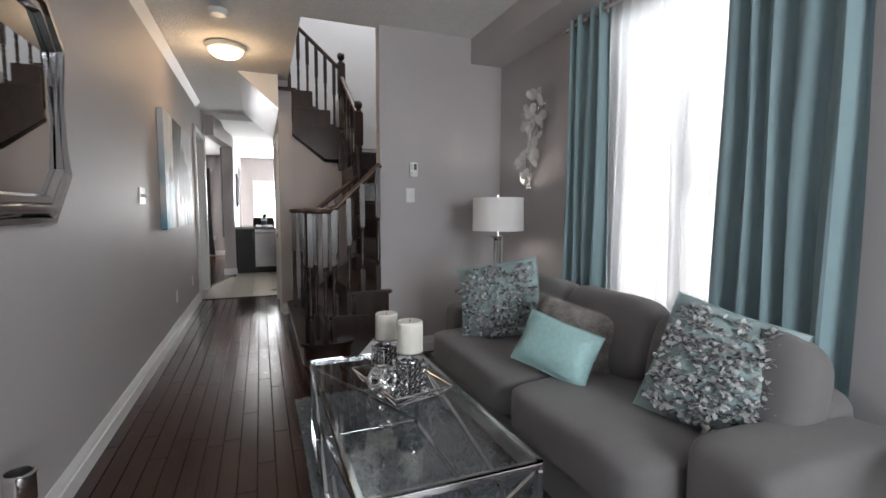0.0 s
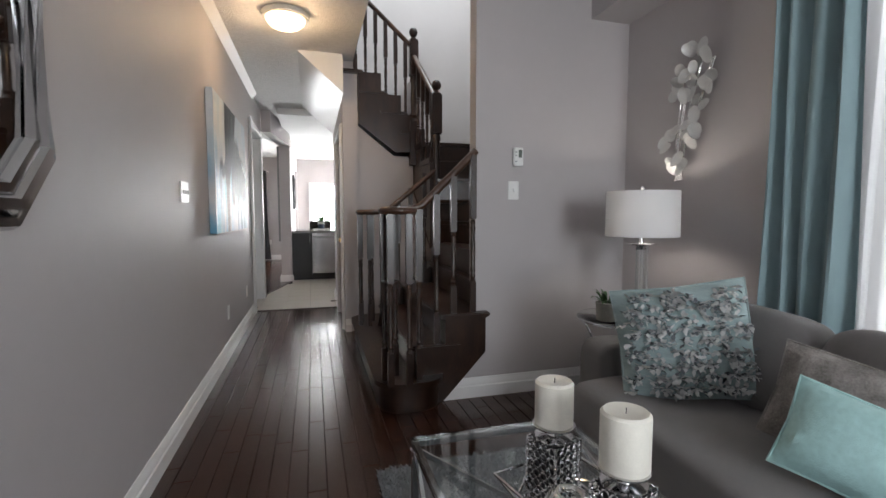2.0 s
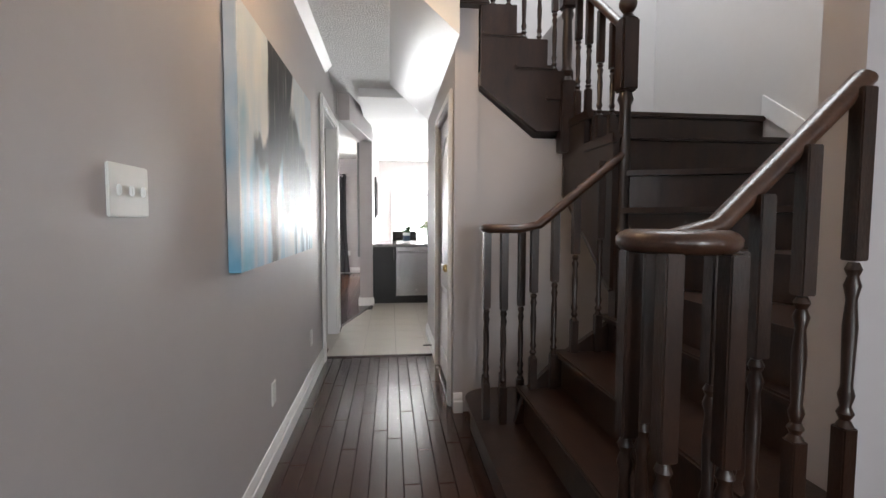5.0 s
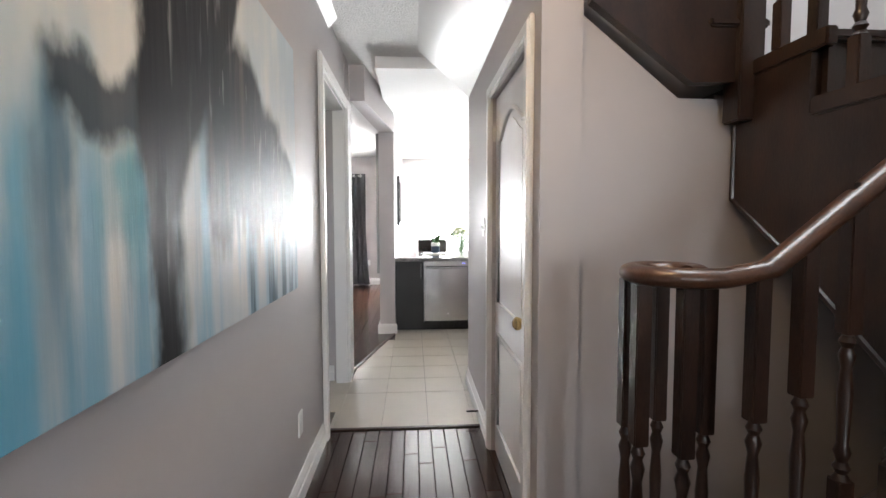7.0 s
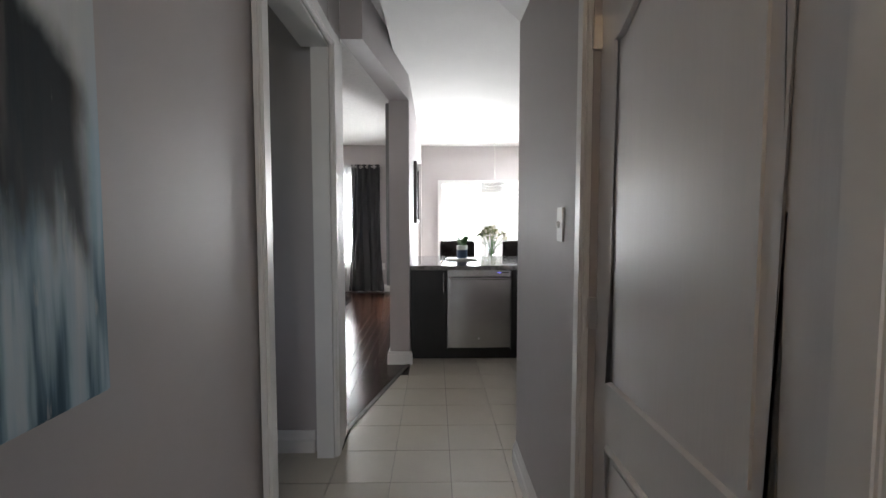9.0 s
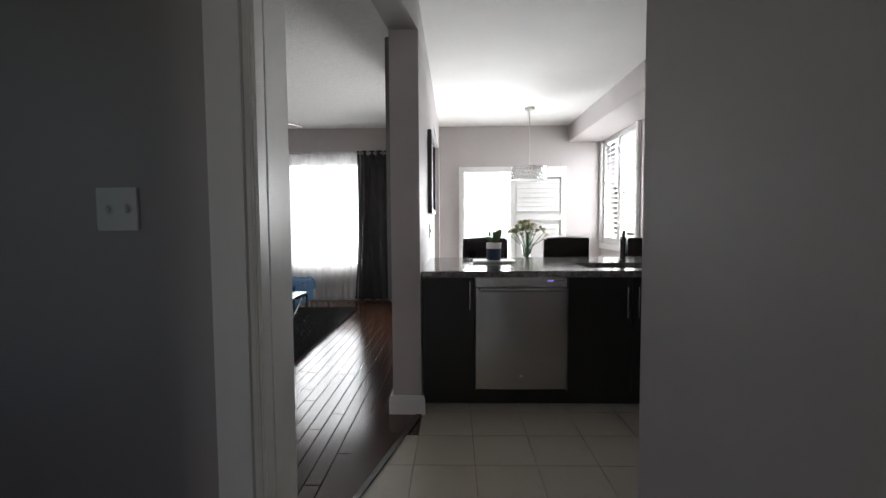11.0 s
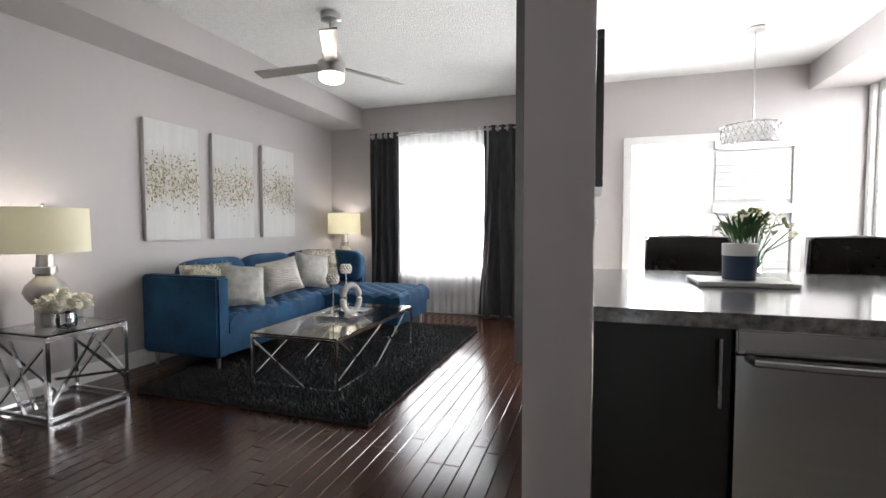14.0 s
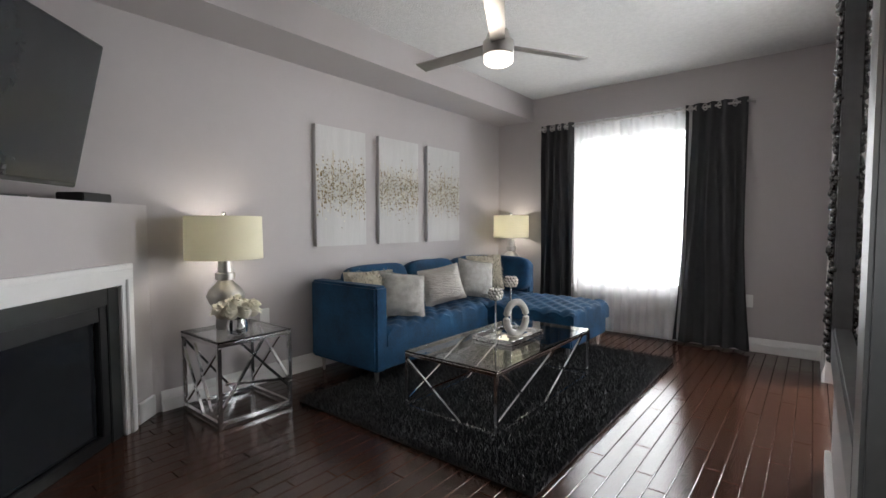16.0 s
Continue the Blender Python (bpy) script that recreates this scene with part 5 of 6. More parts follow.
def facet_art(y0, y1, z0, z1, seed):
    """Framed print of faceted blue, grey and cream triangles."""
    e = thing("framed_print", (2.19, (y0 + y1) / 2, z0), "framed print of blue and grey facets", "framed picture", "faceted prints")
    for b in ((y0, z0, y1, z0 + 0.015), (y0, z1 - 0.015, y1, z1), (y0, z0 + 0.015, y0 + 0.015, z1 - 0.015), (y1 - 0.015, z0 + 0.015, y1, z1 - 0.015)):
        part("frame", box(bm0(), 2.155, b[0], b[1], 2.198, b[2], b[3], 0.002), NICKEL, e, "dark silver frame")
    part("backing", box(bm0(), 2.175, y0 + 0.012, z0 + 0.012, 2.19, y1 - 0.012, z1 - 0.012), WHITEP, e)
    r = random.Random(seed)
    n = 5
    g = [[(y0 + 0.02 + (y1 - y0 - 0.04) * (i + (r.uniform(-0.38, 0.38) if 0 < i < n else 0)) / n, z0 + 0.02 + (z1 - z0 - 0.04) * (j + (r.uniform(-0.38, 0.38) if 0 < j < n else 0)) / n) for j in range(n + 1)] for i in range(n + 1)]
    tones = [[], [], [], []]
    for i in range(n):
        for j in range(n):
            a, b, c, d = g[i][j], g[i + 1][j], g[i + 1][j + 1], g[i][j + 1]
            for t in (((a, b, c), (a, c, d)) if r.random() < 0.5 else ((a, b, d), (b, c, d))):
                tones[r.choice((0, 1, 2, 2, 3, 3))].append(t)
    for k, ts in enumerate(tones):
        bm = bm0()
        for t in ts:
            bm.faces.new([bm.verts.new((2.173, p[0], p[1])) for p in t])
        part("facet_field", bm, FACET[k], e, kind="stuff")


FACET = [mat("facet_slate", (0.16, 0.2, 0.25), 0.6), mat("facet_blue", (0.32, 0.42, 0.54), 0.6), mat("facet_grey", (0.5, 0.5, 0.51), 0.6), mat("facet_cream", (0.66, 0.62, 0.58), 0.6)]
facet_art(10.52, 11.16, 1.46, 2.06, 1)
facet_art(10.5, 11.14, 0.78, 1.38, 2)
# dark framed picture on the partition, kitchen side
e = thing("framed_picture", (-0.15, 10.4, 1.28), "dark framed picture on the partition", "framed picture")
for b in ((10.1, 1.3, 10.8, 1.34), (10.1, 1.94, 10.8, 1.98), (10.1, 1.34, 10.14, 1.94), (10.76, 1.34, 10.8, 1.94)):
    part("frame", box(bm0(), -0.163, b[0], b[1], -0.13, b[2], b[3], 0.003), DARKFRAME, e)
part("print", box(bm0(), -0.163, 10.14, 1.34, -0.15, 10.76, 1.94), mat("grey_print", (0.3, 0.3, 0.3), 0.4, vary=0.4, scale=5), e)
plate("light_switch", Matrix.Translation((-0.165, 10.3, 1.15)) @ pose(0, 0, 0, 0, 0, -90), 0.075, 0.12, "white single switch plate", 1)


def leather_chair(x, y, label):
    e = thing("dining_chair", (x, y, 0), label, "chair", "dining chairs")
    w = 0.22
    bm = box(bm0(), -w, -0.03, 0.45, w, 0.03, 1.06, 0.012)
    for v in bm.verts:
        v.co.y += -0.08 * max(0, (v.co.z - 0.45)) - 0.25 * 0 + 0.04 * math.cos(v.co.x * 6)
        v.co += Vector((x, y, 0))
    part("backrest", bm, LEATHER, e)
    part("seat", box(bm0(), x - w, y, 0.42, x + w, y + 0.44, 0.49, 0.02), LEATHER, e)
    part("back_frame", tube(bm0(), [(x - w - 0.008, y, 0.0), (x - w - 0.008, y, 0.6), (x - w - 0.004, y - 0.02, 1.06), (x, y - 0.02, 1.068), (x + w + 0.004, y - 0.02, 1.06), (x + w + 0.008, y, 0.6), (x + w + 0.008, y, 0.0)], 0.009, 6), CHROME, e)
    for s in (-1, 1):
        part("leg", tube(bm0(), [(x + s * (w - 0.02), y + 0.42, 0), (x + s * (w - 0.02), y + 0.42, 0.43)], 0.012, 8), CHROME, e)


leather_chair(0.36, 11.02, "dark glossy leather dining chair with chrome edge")
leather_chair(1.17, 10.98, "dark glossy leather dining chair with chrome edge")
leather_chair(1.94, 10.85, "dark glossy leather dining chair with chrome edge, by the prints")
dt = thing("dining_table", (0.95, 11.8, 0), "white glass-topped dining table", "dining table")
part("top", box(bm0(), 0.3, 11.45, 0.74, 1.6, 12.3, 0.757, 0.004), GLASS, dt)
for x in (0.4, 1.5):
    for y in (11.55, 12.2):
        part("leg", box(bm0(), x - 0.03, y - 0.03, 0, x + 0.03, y + 0.03, 0.74, 0.006), WHITEP, dt)
vs_ = thing("flower_vase", (0.88, 11.6, 0.757), "clear glass vase with white and green flowers", "vase")
part("vase", lathe(bm0(), [(0.09, 0), (0.095, 0.01), (0.05, 0.06), (0.05, 0.14), (0.075, 0.22), (0.072, 0.22), (0.046, 0.14)], (0.88, 11.6, 0.758), 24), GLASS, vs_)
bl, bp, bs_ = bm0(), bm0(), bm0()
fr_ = random.Random(12)
for k in range(60):
    a, q = fr_.uniform(0, 6.28), fr_.uniform(0.03, 0.22)
    p = Vector((0.88 + q * math.cos(a), 11.6 + q * math.sin(a), 0.757 + 0.44 - q * 0.5 + fr_.uniform(-0.04, 0.05)))
    if k % 3 == 0:
        tube(bs_, [(0.88, 11.6, 0.80), (0.88 + q * 0.3 * math.cos(a), 11.6 + q * 0.3 * math.sin(a), 0.95), p], 0.004, 5)
    for _ in range(8):
        d = Vector((fr_.uniform(-1, 1), fr_.uniform(-1, 1), fr_.uniform(-0.5, 1))).normalized() * 0.055
        leaf_blade(bl if k % 3 else bp, p, p + d, 0.013, 0.008)
part("stems", bs_, LEAF, vs_)
part("foliage", bl, LEAFPALE, vs_, kind="stuff")
part("blossom", bp, PETAL, vs_, "cream white petals", kind="stuff")
# drum pendant
pd = thing("pendant_lamp", (0.98, 12.07, 1.73), "drum pendant lamp with white lattice shade", "pendant lamp")
part("canopy", lathe(bm0(), [(0.06, -0.025), (0.06, -0.004), (0.05, 0)], (0.98, 12.07, 2.619), 24), NICKEL, pd)
part("rod", tube(bm0(), [(0.98, 12.07, 1.9), (0.98, 12.07, 2.6)], 0.006, 8), NICKEL, pd)
part("shade", lathe(bm0(), [(0.205, 0.0), (0.205, 0.14), (0.2, 0.14), (0.2, 0.005)], (0.98, 12.07, 1.745), 40), PENDANT_SHADE, pd)
bm = bm0()
for i in range(32):
    for j in range(3):
        a = 2 * math.pi * (i + 0.5 * (j % 2)) / 32
        c = Vector((0.98 + 0.212 * math.cos(a), 12.07 + 0.212 * math.sin(a), 1.77 + 0.045 * j))
        t_, u_ = Vector((-math.sin(a), math.cos(a), 0)), Vector((0, 0, 1))
        tube(bm, [c + t_ * 0.02 * math.cos(q) + u_ * 0.022 * math.sin(q) for q in [2 * math.pi * k / 6 for k in range(6)]], 0.003, 4, True)
part("lattice", bm, CHROME, pd, "silver ring lattice")
for z in (1.742, 1.89):
    part("rim", tube(bm0(), [(0.98 + 0.213 * math.cos(t), 12.07 + 0.213 * math.sin(t), z) for t in [2 * math.pi * k / 40 for k in range(40)]], 0.006, 6, True), CHROME, pd)
# shuttered window
sw = tagged(thing("window_breakfast", (2.2, 12.38, 0.92), "white plantation shutters in a window", "window"), kind="structure")
for b in ((11.72, 0.84, 11.8, 2.48), (13.04, 0.84, 13.11, 2.48), (11.8, 0.84, 13.04, 0.92), (11.8, 2.4, 13.04, 2.48)):
    part("window_frame", box(bm0(), 2.16, b[0], b[1], 2.2, b[2], b[3], 0.006), TRIM, sw)
for a, b in ((11.8, 12.415), (12.425, 13.04)):
    for c in ((a, 0.92, a + 0.05, 2.4), (b - 0.05, 0.92, b, 2.4), (a + 0.05, 0.92, b - 0.05, 1.0), (a + 0.05, 2.32, b - 0.05, 2.4)):
        part("shutter_stile", box(bm0(), 2.2, c[0], c[1], 2.228, c[2], c[3], 0.003), TRIM, sw)
    part("tilt_rod", box(bm0(), 2.185, (a + b) / 2 - 0.005, 1.02, 2.193, (a + b) / 2 + 0.005, 2.3), TRIM, sw)
    for k in range(20):
        bm = box(bm0(), -0.032, a + 0.052, -0.004, 0.032, b - 0.052, 0.004)
        bmesh.ops.transform(bm, matrix=pose(2.225, 0, 1.03 + k * 0.067, 0, -20, 0), verts=bm.verts)
        part("slat", bm, TRIM, sw, smooth=False)
# sliding patio door with one louvred panel
sl = tagged(thing("door_patio", (0.92, 13.15, 0), "white sliding patio door with shutter panel", "door"), kind="structure")
for b in ((0.12, 0, 0.2, 2.03), (1.6, 0, 1.68, 2.03), (0.2, 1.95, 1.6, 2.03), (0.87, 0.05, 0.94, 1.95), (0.2, 0.0, 1.6, 0.05)):
    part("frame", box(bm0(), b[0], 13.08, b[1], b[2], 13.14, b[3], 0.006), TRIM, sl)
pn = part("pane", box(bm0(), 0.2, 13.11, 0.05, 0.87, 13.116, 1.95), PANE, sl)
pn.visible_shadow = False
part("panel_backing", box(bm0(), 0.94, 13.12, 0.05, 1.6, 13.13, 1.95), TRIM, sl)
for z in (0.05, 1.25, 1.87):
    part("panel_rail", box(bm0(), 0.94, 13.06, z, 1.6, 13.1, z + 0.08, 0.003), TRIM, sl)
for k in range(26):
    z = 0.16 + k * 0.066
    if not 1.2 < z < 1.35:
        bm = box(bm0(), 0.96, -0.004, -0.034, 1.58, 0.004, 0.034)
        bmesh.ops.transform(bm, matrix=pose(0, 13.09, z, -18, 0, 0), verts=bm.verts)
        part("slat", bm, TRIM, sl, smooth=False)

# ---- living room ----
bs1 = thing("sectional_sofa", (-3.0, 12.0, 0), "blue velvet tufted sectional sofa with chaise", "sofa")


def tufted(x0, x1, y0, y1, z0, z1, px):
    """A block with buttoned dips over its top."""
    bm = bm0()
    nx, ny = max(8, int((x1 - x0) / 0.022)), max(8, int((y1 - y0) / 0.022))
    top = [[None] * (ny + 1) for _ in range(nx + 1)]
    for i in range(nx + 1):
        for j in range(ny + 1):
            x, y = x0 + (x1 - x0) * i / nx, y0 + (y1 - y0) * j / ny
            u, v = (x - x0) / px, (y - y0) / px
            a, b = math.sin(math.pi * (u + v)), math.sin(math.pi * (u - v))
            puff = 0.036 * (abs(a * b)) ** 0.5
            ed = min(i, nx - i) / nx * (x1 - x0), min(j, ny - j) / ny * (y1 - y0)
            rim = -0.03 * (max(0, 1 - ed[0] / 0.05) ** 2 + max(0, 1 - ed[1] / 0.05) ** 2)
            top[i][j] = bm.verts.new((x, y, z1 - 0.032 + puff + rim))
    for i in range(nx):
        for j in range(ny):
            bm.faces.new((top[i][j], top[i + 1][j], top[i + 1][j + 1], top[i][j + 1]))
    ring = [top[i][0] for i in range(nx + 1)] + [top[nx][j] for j in range(1, ny + 1)] + [top[i][ny] for i in range(nx - 1, -1, -1)] + [top[0][j] for j in range(ny - 1, 0, -1)]
    low = [bm.verts.new((v.co.x, v.co.y, z0)) for v in ring]
    for k in range(len(ring)):
        q = (k + 1) % len(ring)
        bm.faces.new((ring[k], low[k], low[q], ring[q]))
    bm.faces.new(low)
    return bm


part("base", box(bm0(), -3.6, 10.74, 0.12, -2.87, 13.15, 0.3, 0.012), BLUE, bs1)
part("chaise_base", box(bm0(), -2.88, 12.17, 0.12, -2.02, 13.0, 0.28, 0.012), BLUE, bs1)
part("seat", tufted(-3.42, -2.86, 10.82, 12.15, 0.29, 0.45, 0.19), BLUE, bs1, "button-tufted seat")
part("chaise_seat", tufted(-3.42, -2.0, 12.16, 13.03, 0.27, 0.45, 0.19), BLUE, bs1, "button-tufted chaise")
part("arm", box(bm0(), -3.62, 10.69, 0.12, -2.85, 10.815, 0.745, 0.018), BLUE, bs1)
part("arm", box(bm0(), -3.62, 13.04, 0.12, -2.9, 13.16, 0.76, 0.018), BLUE, bs1)
part("backrest", box(bm0(), -3.635, 10.75, 0.12, -3.45, 13.15, 0.72, 0.02), BLUE, bs1)
for a, b in ((10.85, 11.55), (11.56, 12.26), (12.27, 13.02)):
    bm = soft(bm0(), -0.1, a, -0.2, 0.1, b, 0.2, 4)
    bmesh.ops.transform(bm, matrix=pose(-3.38, 0, 0.65, 0, -12, 0), verts=bm.verts)
    part("back_cushion", bm, BLUE, bs1)
bm = soft(bm0(), -0.28, -0.09, -0.19, 0.28, 0.09, 0.19, 4)
bmesh.ops.transform(bm, matrix=pose(-3.1, 12.93, 0.65, -10, 0, 0), verts=bm.verts)
part("back_cushion", bm, BLUE, bs1)
for x, y in ((-2.92, 10.76), (-3.55, 10.76), (-2.08, 12.24), (-2.08, 12.95), (-3.55, 13.1)):
    part("foot", lathe(bm0(), [(0.01, 0), (0.02, 0.125)], (x, y, 0), 10), NICKEL, bs1)
FUR = mat("cream_shag", (0.62, 0.57, 0.47), 0.95, vary=0.2, scale=30, bump=0.9, bscale=60)
BROC = mat("silver_brocade", (0.30, 0.285, 0.265), 0.5, 0.2, vary=0.35, scale=18, bump=0.3, bscale=120)
STRIPE = mat("silver_pleat", (0.37, 0.34, 0.31), 0.45, 0.2, vary=0.15, scale=6, bump=0.7, bscale=14, stretch=(1, 1, 6))
GB = "cushions on the blue sofa"


def fur(x, y, z, rz, seed):
    e = pillow("cushion_shag", 0.42, 0.38, 0.16, pose(x, y, z, -14, 0, rz), FUR, "cream long-pile shaggy cushion", 0, None, GB)
    r = random.Random(seed)
    V, F = [], []
    m = pose(x, y, z, -14, 0, rz)
    for _ in range(1500):
        u, v, s = r.uniform(-1, 1), r.uniform(-1, 1), r.choice((-1, 1))
        t = 0.08 * max(0, (1 - abs(u) ** 2.6) * (1 - abs(v) ** 2.6)) ** 0.55
        p = m @ Vector((u * 0.2, s * t, v * 0.18))
        d = m.to_3x3() @ Vector((u * 0.5 + r.uniform(-1, 1), s * 1.0, v * 0.5 + r.uniform(-1.2, 0.6)))
        q = p + d.normalized() * 0.045
        w = d.cross(Vector((0.3, 0.2, 0.9))).normalized() * 0.005
        k = len(V)
        V.extend([p - w, p + w, q])
        F.append((k, k + 1, k + 2))
    me = bpy.data.meshes.new("fur")
    me.from_pydata([tuple(v) for v in V], [], F)
    me.materials.append(FUR)
    o = new("fur", me)
    o.parent = e
    o.matrix_parent_inverse = Matrix.Translation(e.location).inverted()


fur(-3.2, 10.96, 0.63, 70, 1)
pillow("cushion_brocade", 0.40, 0.36, 0.14, pose(-3.04, 11.16, 0.62, -20, 8, 62), BROC, "silver grey brocade cushion", 0, None, GB)
pillow("cushion_pleated", 0.44, 0.34, 0.14, pose(-3.12, 11.78, 0.63, -16, -8, 70), STRIPE, "silver pleated cushion with line pattern", 0, None, GB)
pillow("cushion_brocade", 0.42, 0.38, 0.14, pose(-3.1, 12.3, 0.64, -16, 10, 66), BROC, "silver grey brocade cushion, tilted", 0, None, GB)
fur(-3.2, 12.62, 0.67, 62, 2)

rug(-3.1, -1.35, 10.22, 12.77, 0.042, 75000, RUGD, "charcoal shaggy rug under the coffee table", 6)
strut_table("coffee_table", -2.45, -1.76, 10.57, 11.9, 0.385, "glass coffee table on a chrome strut frame", [("s", (0, 0.95, 0.62, 0)), ("s", (0, 0, 0.3, 0.48)), ("s", (0.3, 0.48, 0.75, 1)), ("e", (0, 0.15, 0.55, 1)), ("e", (0.05, 1, 0.22, 0.45)), ("e", (0.45, 0.0, 0.9, 1)), ("e", (0.62, 0.55, 1, 0.1)), ("w", (0, 0.1, 0.5, 1)), ("w", (0.5, 0, 1, 0.9)), ("n", (0, 0, 1, 1)), ("n", (0, 1, 0.5, 0.4))], 0.010)
strut_table("side_table", -3.58, -3.08, 9.68, 10.16, 0.51, "square glass side table on chrome struts", [("s", (0, 0.9, 0.55, 0)), ("s", (0.1, 0.1, 1, 1)), ("s", (0.35, 0.95, 0.75, 0.1)), ("e", (0, 0.1, 0.6, 1)), ("e", (0.3, 1, 1, 0.2)), ("e", (0.1, 0.5, 0.95, 0.35)), ("w", (0, 1, 0.7, 0)), ("n", (0, 0.1, 0.8, 1)), ("n", (0.2, 1, 1, 0.3))], 0.012)
table_lamp(-3.42, 9.90, 0.512, 0.97, 0.275, 0.235, "gourd", SHADE_WARM, "silver gourd table lamp with cream drum shade, lit", 5.5)
round_table(-3.33, 13.38, 0.5, 0.2, "small round end table behind the sofa")
table_lamp(-3.33, 13.38, 0.502, 1.03, 0.27, 0.215, "gourd", SHADE_WARM, "silver table lamp with cream drum shade, lit", 5.5)


def roses(x, y, z):
    e = thing("flower_bowl", (x, y, z), "cream roses in a mirrored silver bowl", "flowers")
    part("bowl", lathe(bm0(), [(0.04, 0), (0.06, 0.015), (0.065, 0.06), (0.055, 0.1), (0.05, 0.1), (0.055, 0.06)], (x, y, z), 24), CHROME, e)
    r = random.Random(31)
    for k in range(9):
        a = 2 * math.pi * k / 8
        q = 0.095 if k < 8 else 0
        c = Vector((x + q * math.cos(a), y + q * math.sin(a), z + (0.15 if k < 8 else 0.19)))
        bm = bm0()
        for j in range(30):
            b = r.uniform(0, 6.28)
            h = 0.3 + 0.9 * (j / 16)
            d = Vector((math.cos(b) * math.sin(h), math.sin(b) * math.sin(h), math.cos(h))) * 0.065
            leaf_blade(bm, c - d * 0.1, c + d, 0.022, 0.012)
        ball(bm, c, 0.041, 10)
        part("rose", bm, PETAL, e)


roses(-3.2, 9.86, 0.512)
# coffee table set
tr2 = thing("tray", (-2.12, 11.3, 0.387), "mirrored tray with chrome edge", "tray")
part("mirror_base", box(bm0(), -2.27, 11.08, 0.388, -1.97, 11.52, 0.402, 0.003), MIRROR, tr2)
for b in ((-2.28, 11.07, -2.27, 11.53), (-1.97, 11.07, -1.96, 11.53), (-2.27, 11.07, -1.97, 11.08), (-2.27, 11.52, -1.97, 11.53)):
    part("edge", box(bm0(), b[0], b[1], 0.388, b[2], b[3], 0.42, 0.002), CHROME, tr2)


def globe_holder(x, y, z, h):
    e = thing("candle_stand", (x, y, z), "slim chrome candle stand with crystal globe", "candle holder", "crystal candle stands")
    part("stem", lathe(bm0(), [(0.045, 0), (0.045, 0.006), (0.008, 0.015), (0.006, h - 0.05), (0.02, h - 0.04)], (x, y, z), 18), CHROME, e)
    bm = bm0()
    for i in range(10):
        for j in range(4):
            a, t = 2 * math.pi * (i + 0.5 * (j % 2)) / 10, -0.7 + 0.45 * j
            ball(bm, (x + 0.045 * math.cos(t) * math.cos(a), y + 0.045 * math.cos(t) * math.sin(a), z + h + 0.045 * math.sin(t)), 0.013, 6)
    part("crystal_globe", bm, mat("crystal_bead", (0.75, 0.72, 0.68), 0.12, 0.3), e, "globe of crystal beads")


globe_holder(-2.17, 11.2, 0.402, 0.30)
globe_holder(-2.2, 11.46, 0.402, 0.36)
bm = bm0()
ringp = []
for k in range(28):
    t = 2 * math.pi * k / 28
    ringp.append((-2.05 + 0.035 * math.cos(t), 11.28 + 0.075 * math.cos(t), 0.535 + 0.112 * math.sin(t)))
tube(bm, ringp, 0.024, 10, True)
box(bm, -2.09, 11.23, 0.403, -2.01, 11.33, 0.41)
single("ring_sculpture", bm, mat("pale_stone", (0.42, 0.40, 0.37), 0.6, vary=0.15, scale=30, bump=0.2), "pale grey stone oval ring sculpture", "sculpture")
# three canvases
GOLD = mat("gold_fleck", (0.2, 0.145, 0.07), 0.5, 0.3, vary=0.5, scale=60)
CREAM = mat("cream_fleck", (0.62, 0.6, 0.52), 0.6, vary=0.3, scale=60)
CANV = mat("pale_canvas", (0.56, 0.55, 0.54), 0.6, vary=0.08, scale=4, bump=0.2, bscale=30, stretch=(4, 4, 0.5))
DRIP = mat("gold_drip", (0.47, 0.40, 0.30), 0.6, vary=0.2, scale=30)
ar = random.Random(77)
for a, b in ((10.75, 11.29), (11.45, 12.0), (12.14, 12.7)):
    e = thing("canvas_painting", (-3.63, (a + b) / 2, 1.01), "pale canvas with gold and cream textured band", "painting", "three canvases over the sofa")
    part("canvas", box(bm0(), -3.648, a, 1.01, -3.61, b, 2.01, 0.003), CANV, e)
    bms = [bm0(), bm0(), bm0()]
    for _ in range(1200):
        y, z = ar.uniform(a + 0.01, b - 0.01), ar.gauss(1.52, 0.105)
        if 1.15 < z < 1.85:
            s = ar.uniform(0.004, 0.011)
            k = 0 if ar.random() < 0.42 else 1
            q = [Vector((-3.609 + 0.003 * (i % 2), y + s * math.cos(i * 1.57 + z * 90), z + s * math.sin(i * 1.57 + z * 90))) for i in range(4)]
            bms[k].faces.new([bms[k].verts.new(p) for p in q])
    for _ in range(44):
        y, w, z = ar.uniform(a + 0.01, b - 0.01), ar.uniform(0.002, 0.006), 1.52 + ar.uniform(0.12, 0.3) * ar.choice((-1, 1))
        c = 1.52
        q = [(-3.6092, y - w, c), (-3.6092, y + w, c), (-3.6092, y + w * 0.3, z), (-3.6092, y - w * 0.3, z)]
        bms[2].faces.new([bms[2].verts.new(p) for p in q])
    part("gold_texture", bms[0], GOLD, e, "raised gold flecks", smooth=False, kind="stuff")
    part("cream_texture", bms[1], CREAM, e, "raised cream flecks", smooth=False, kind="stuff")
    part("drip_texture", bms[2], DRIP, e, "faint golden drips", smooth=False, kind="stuff")
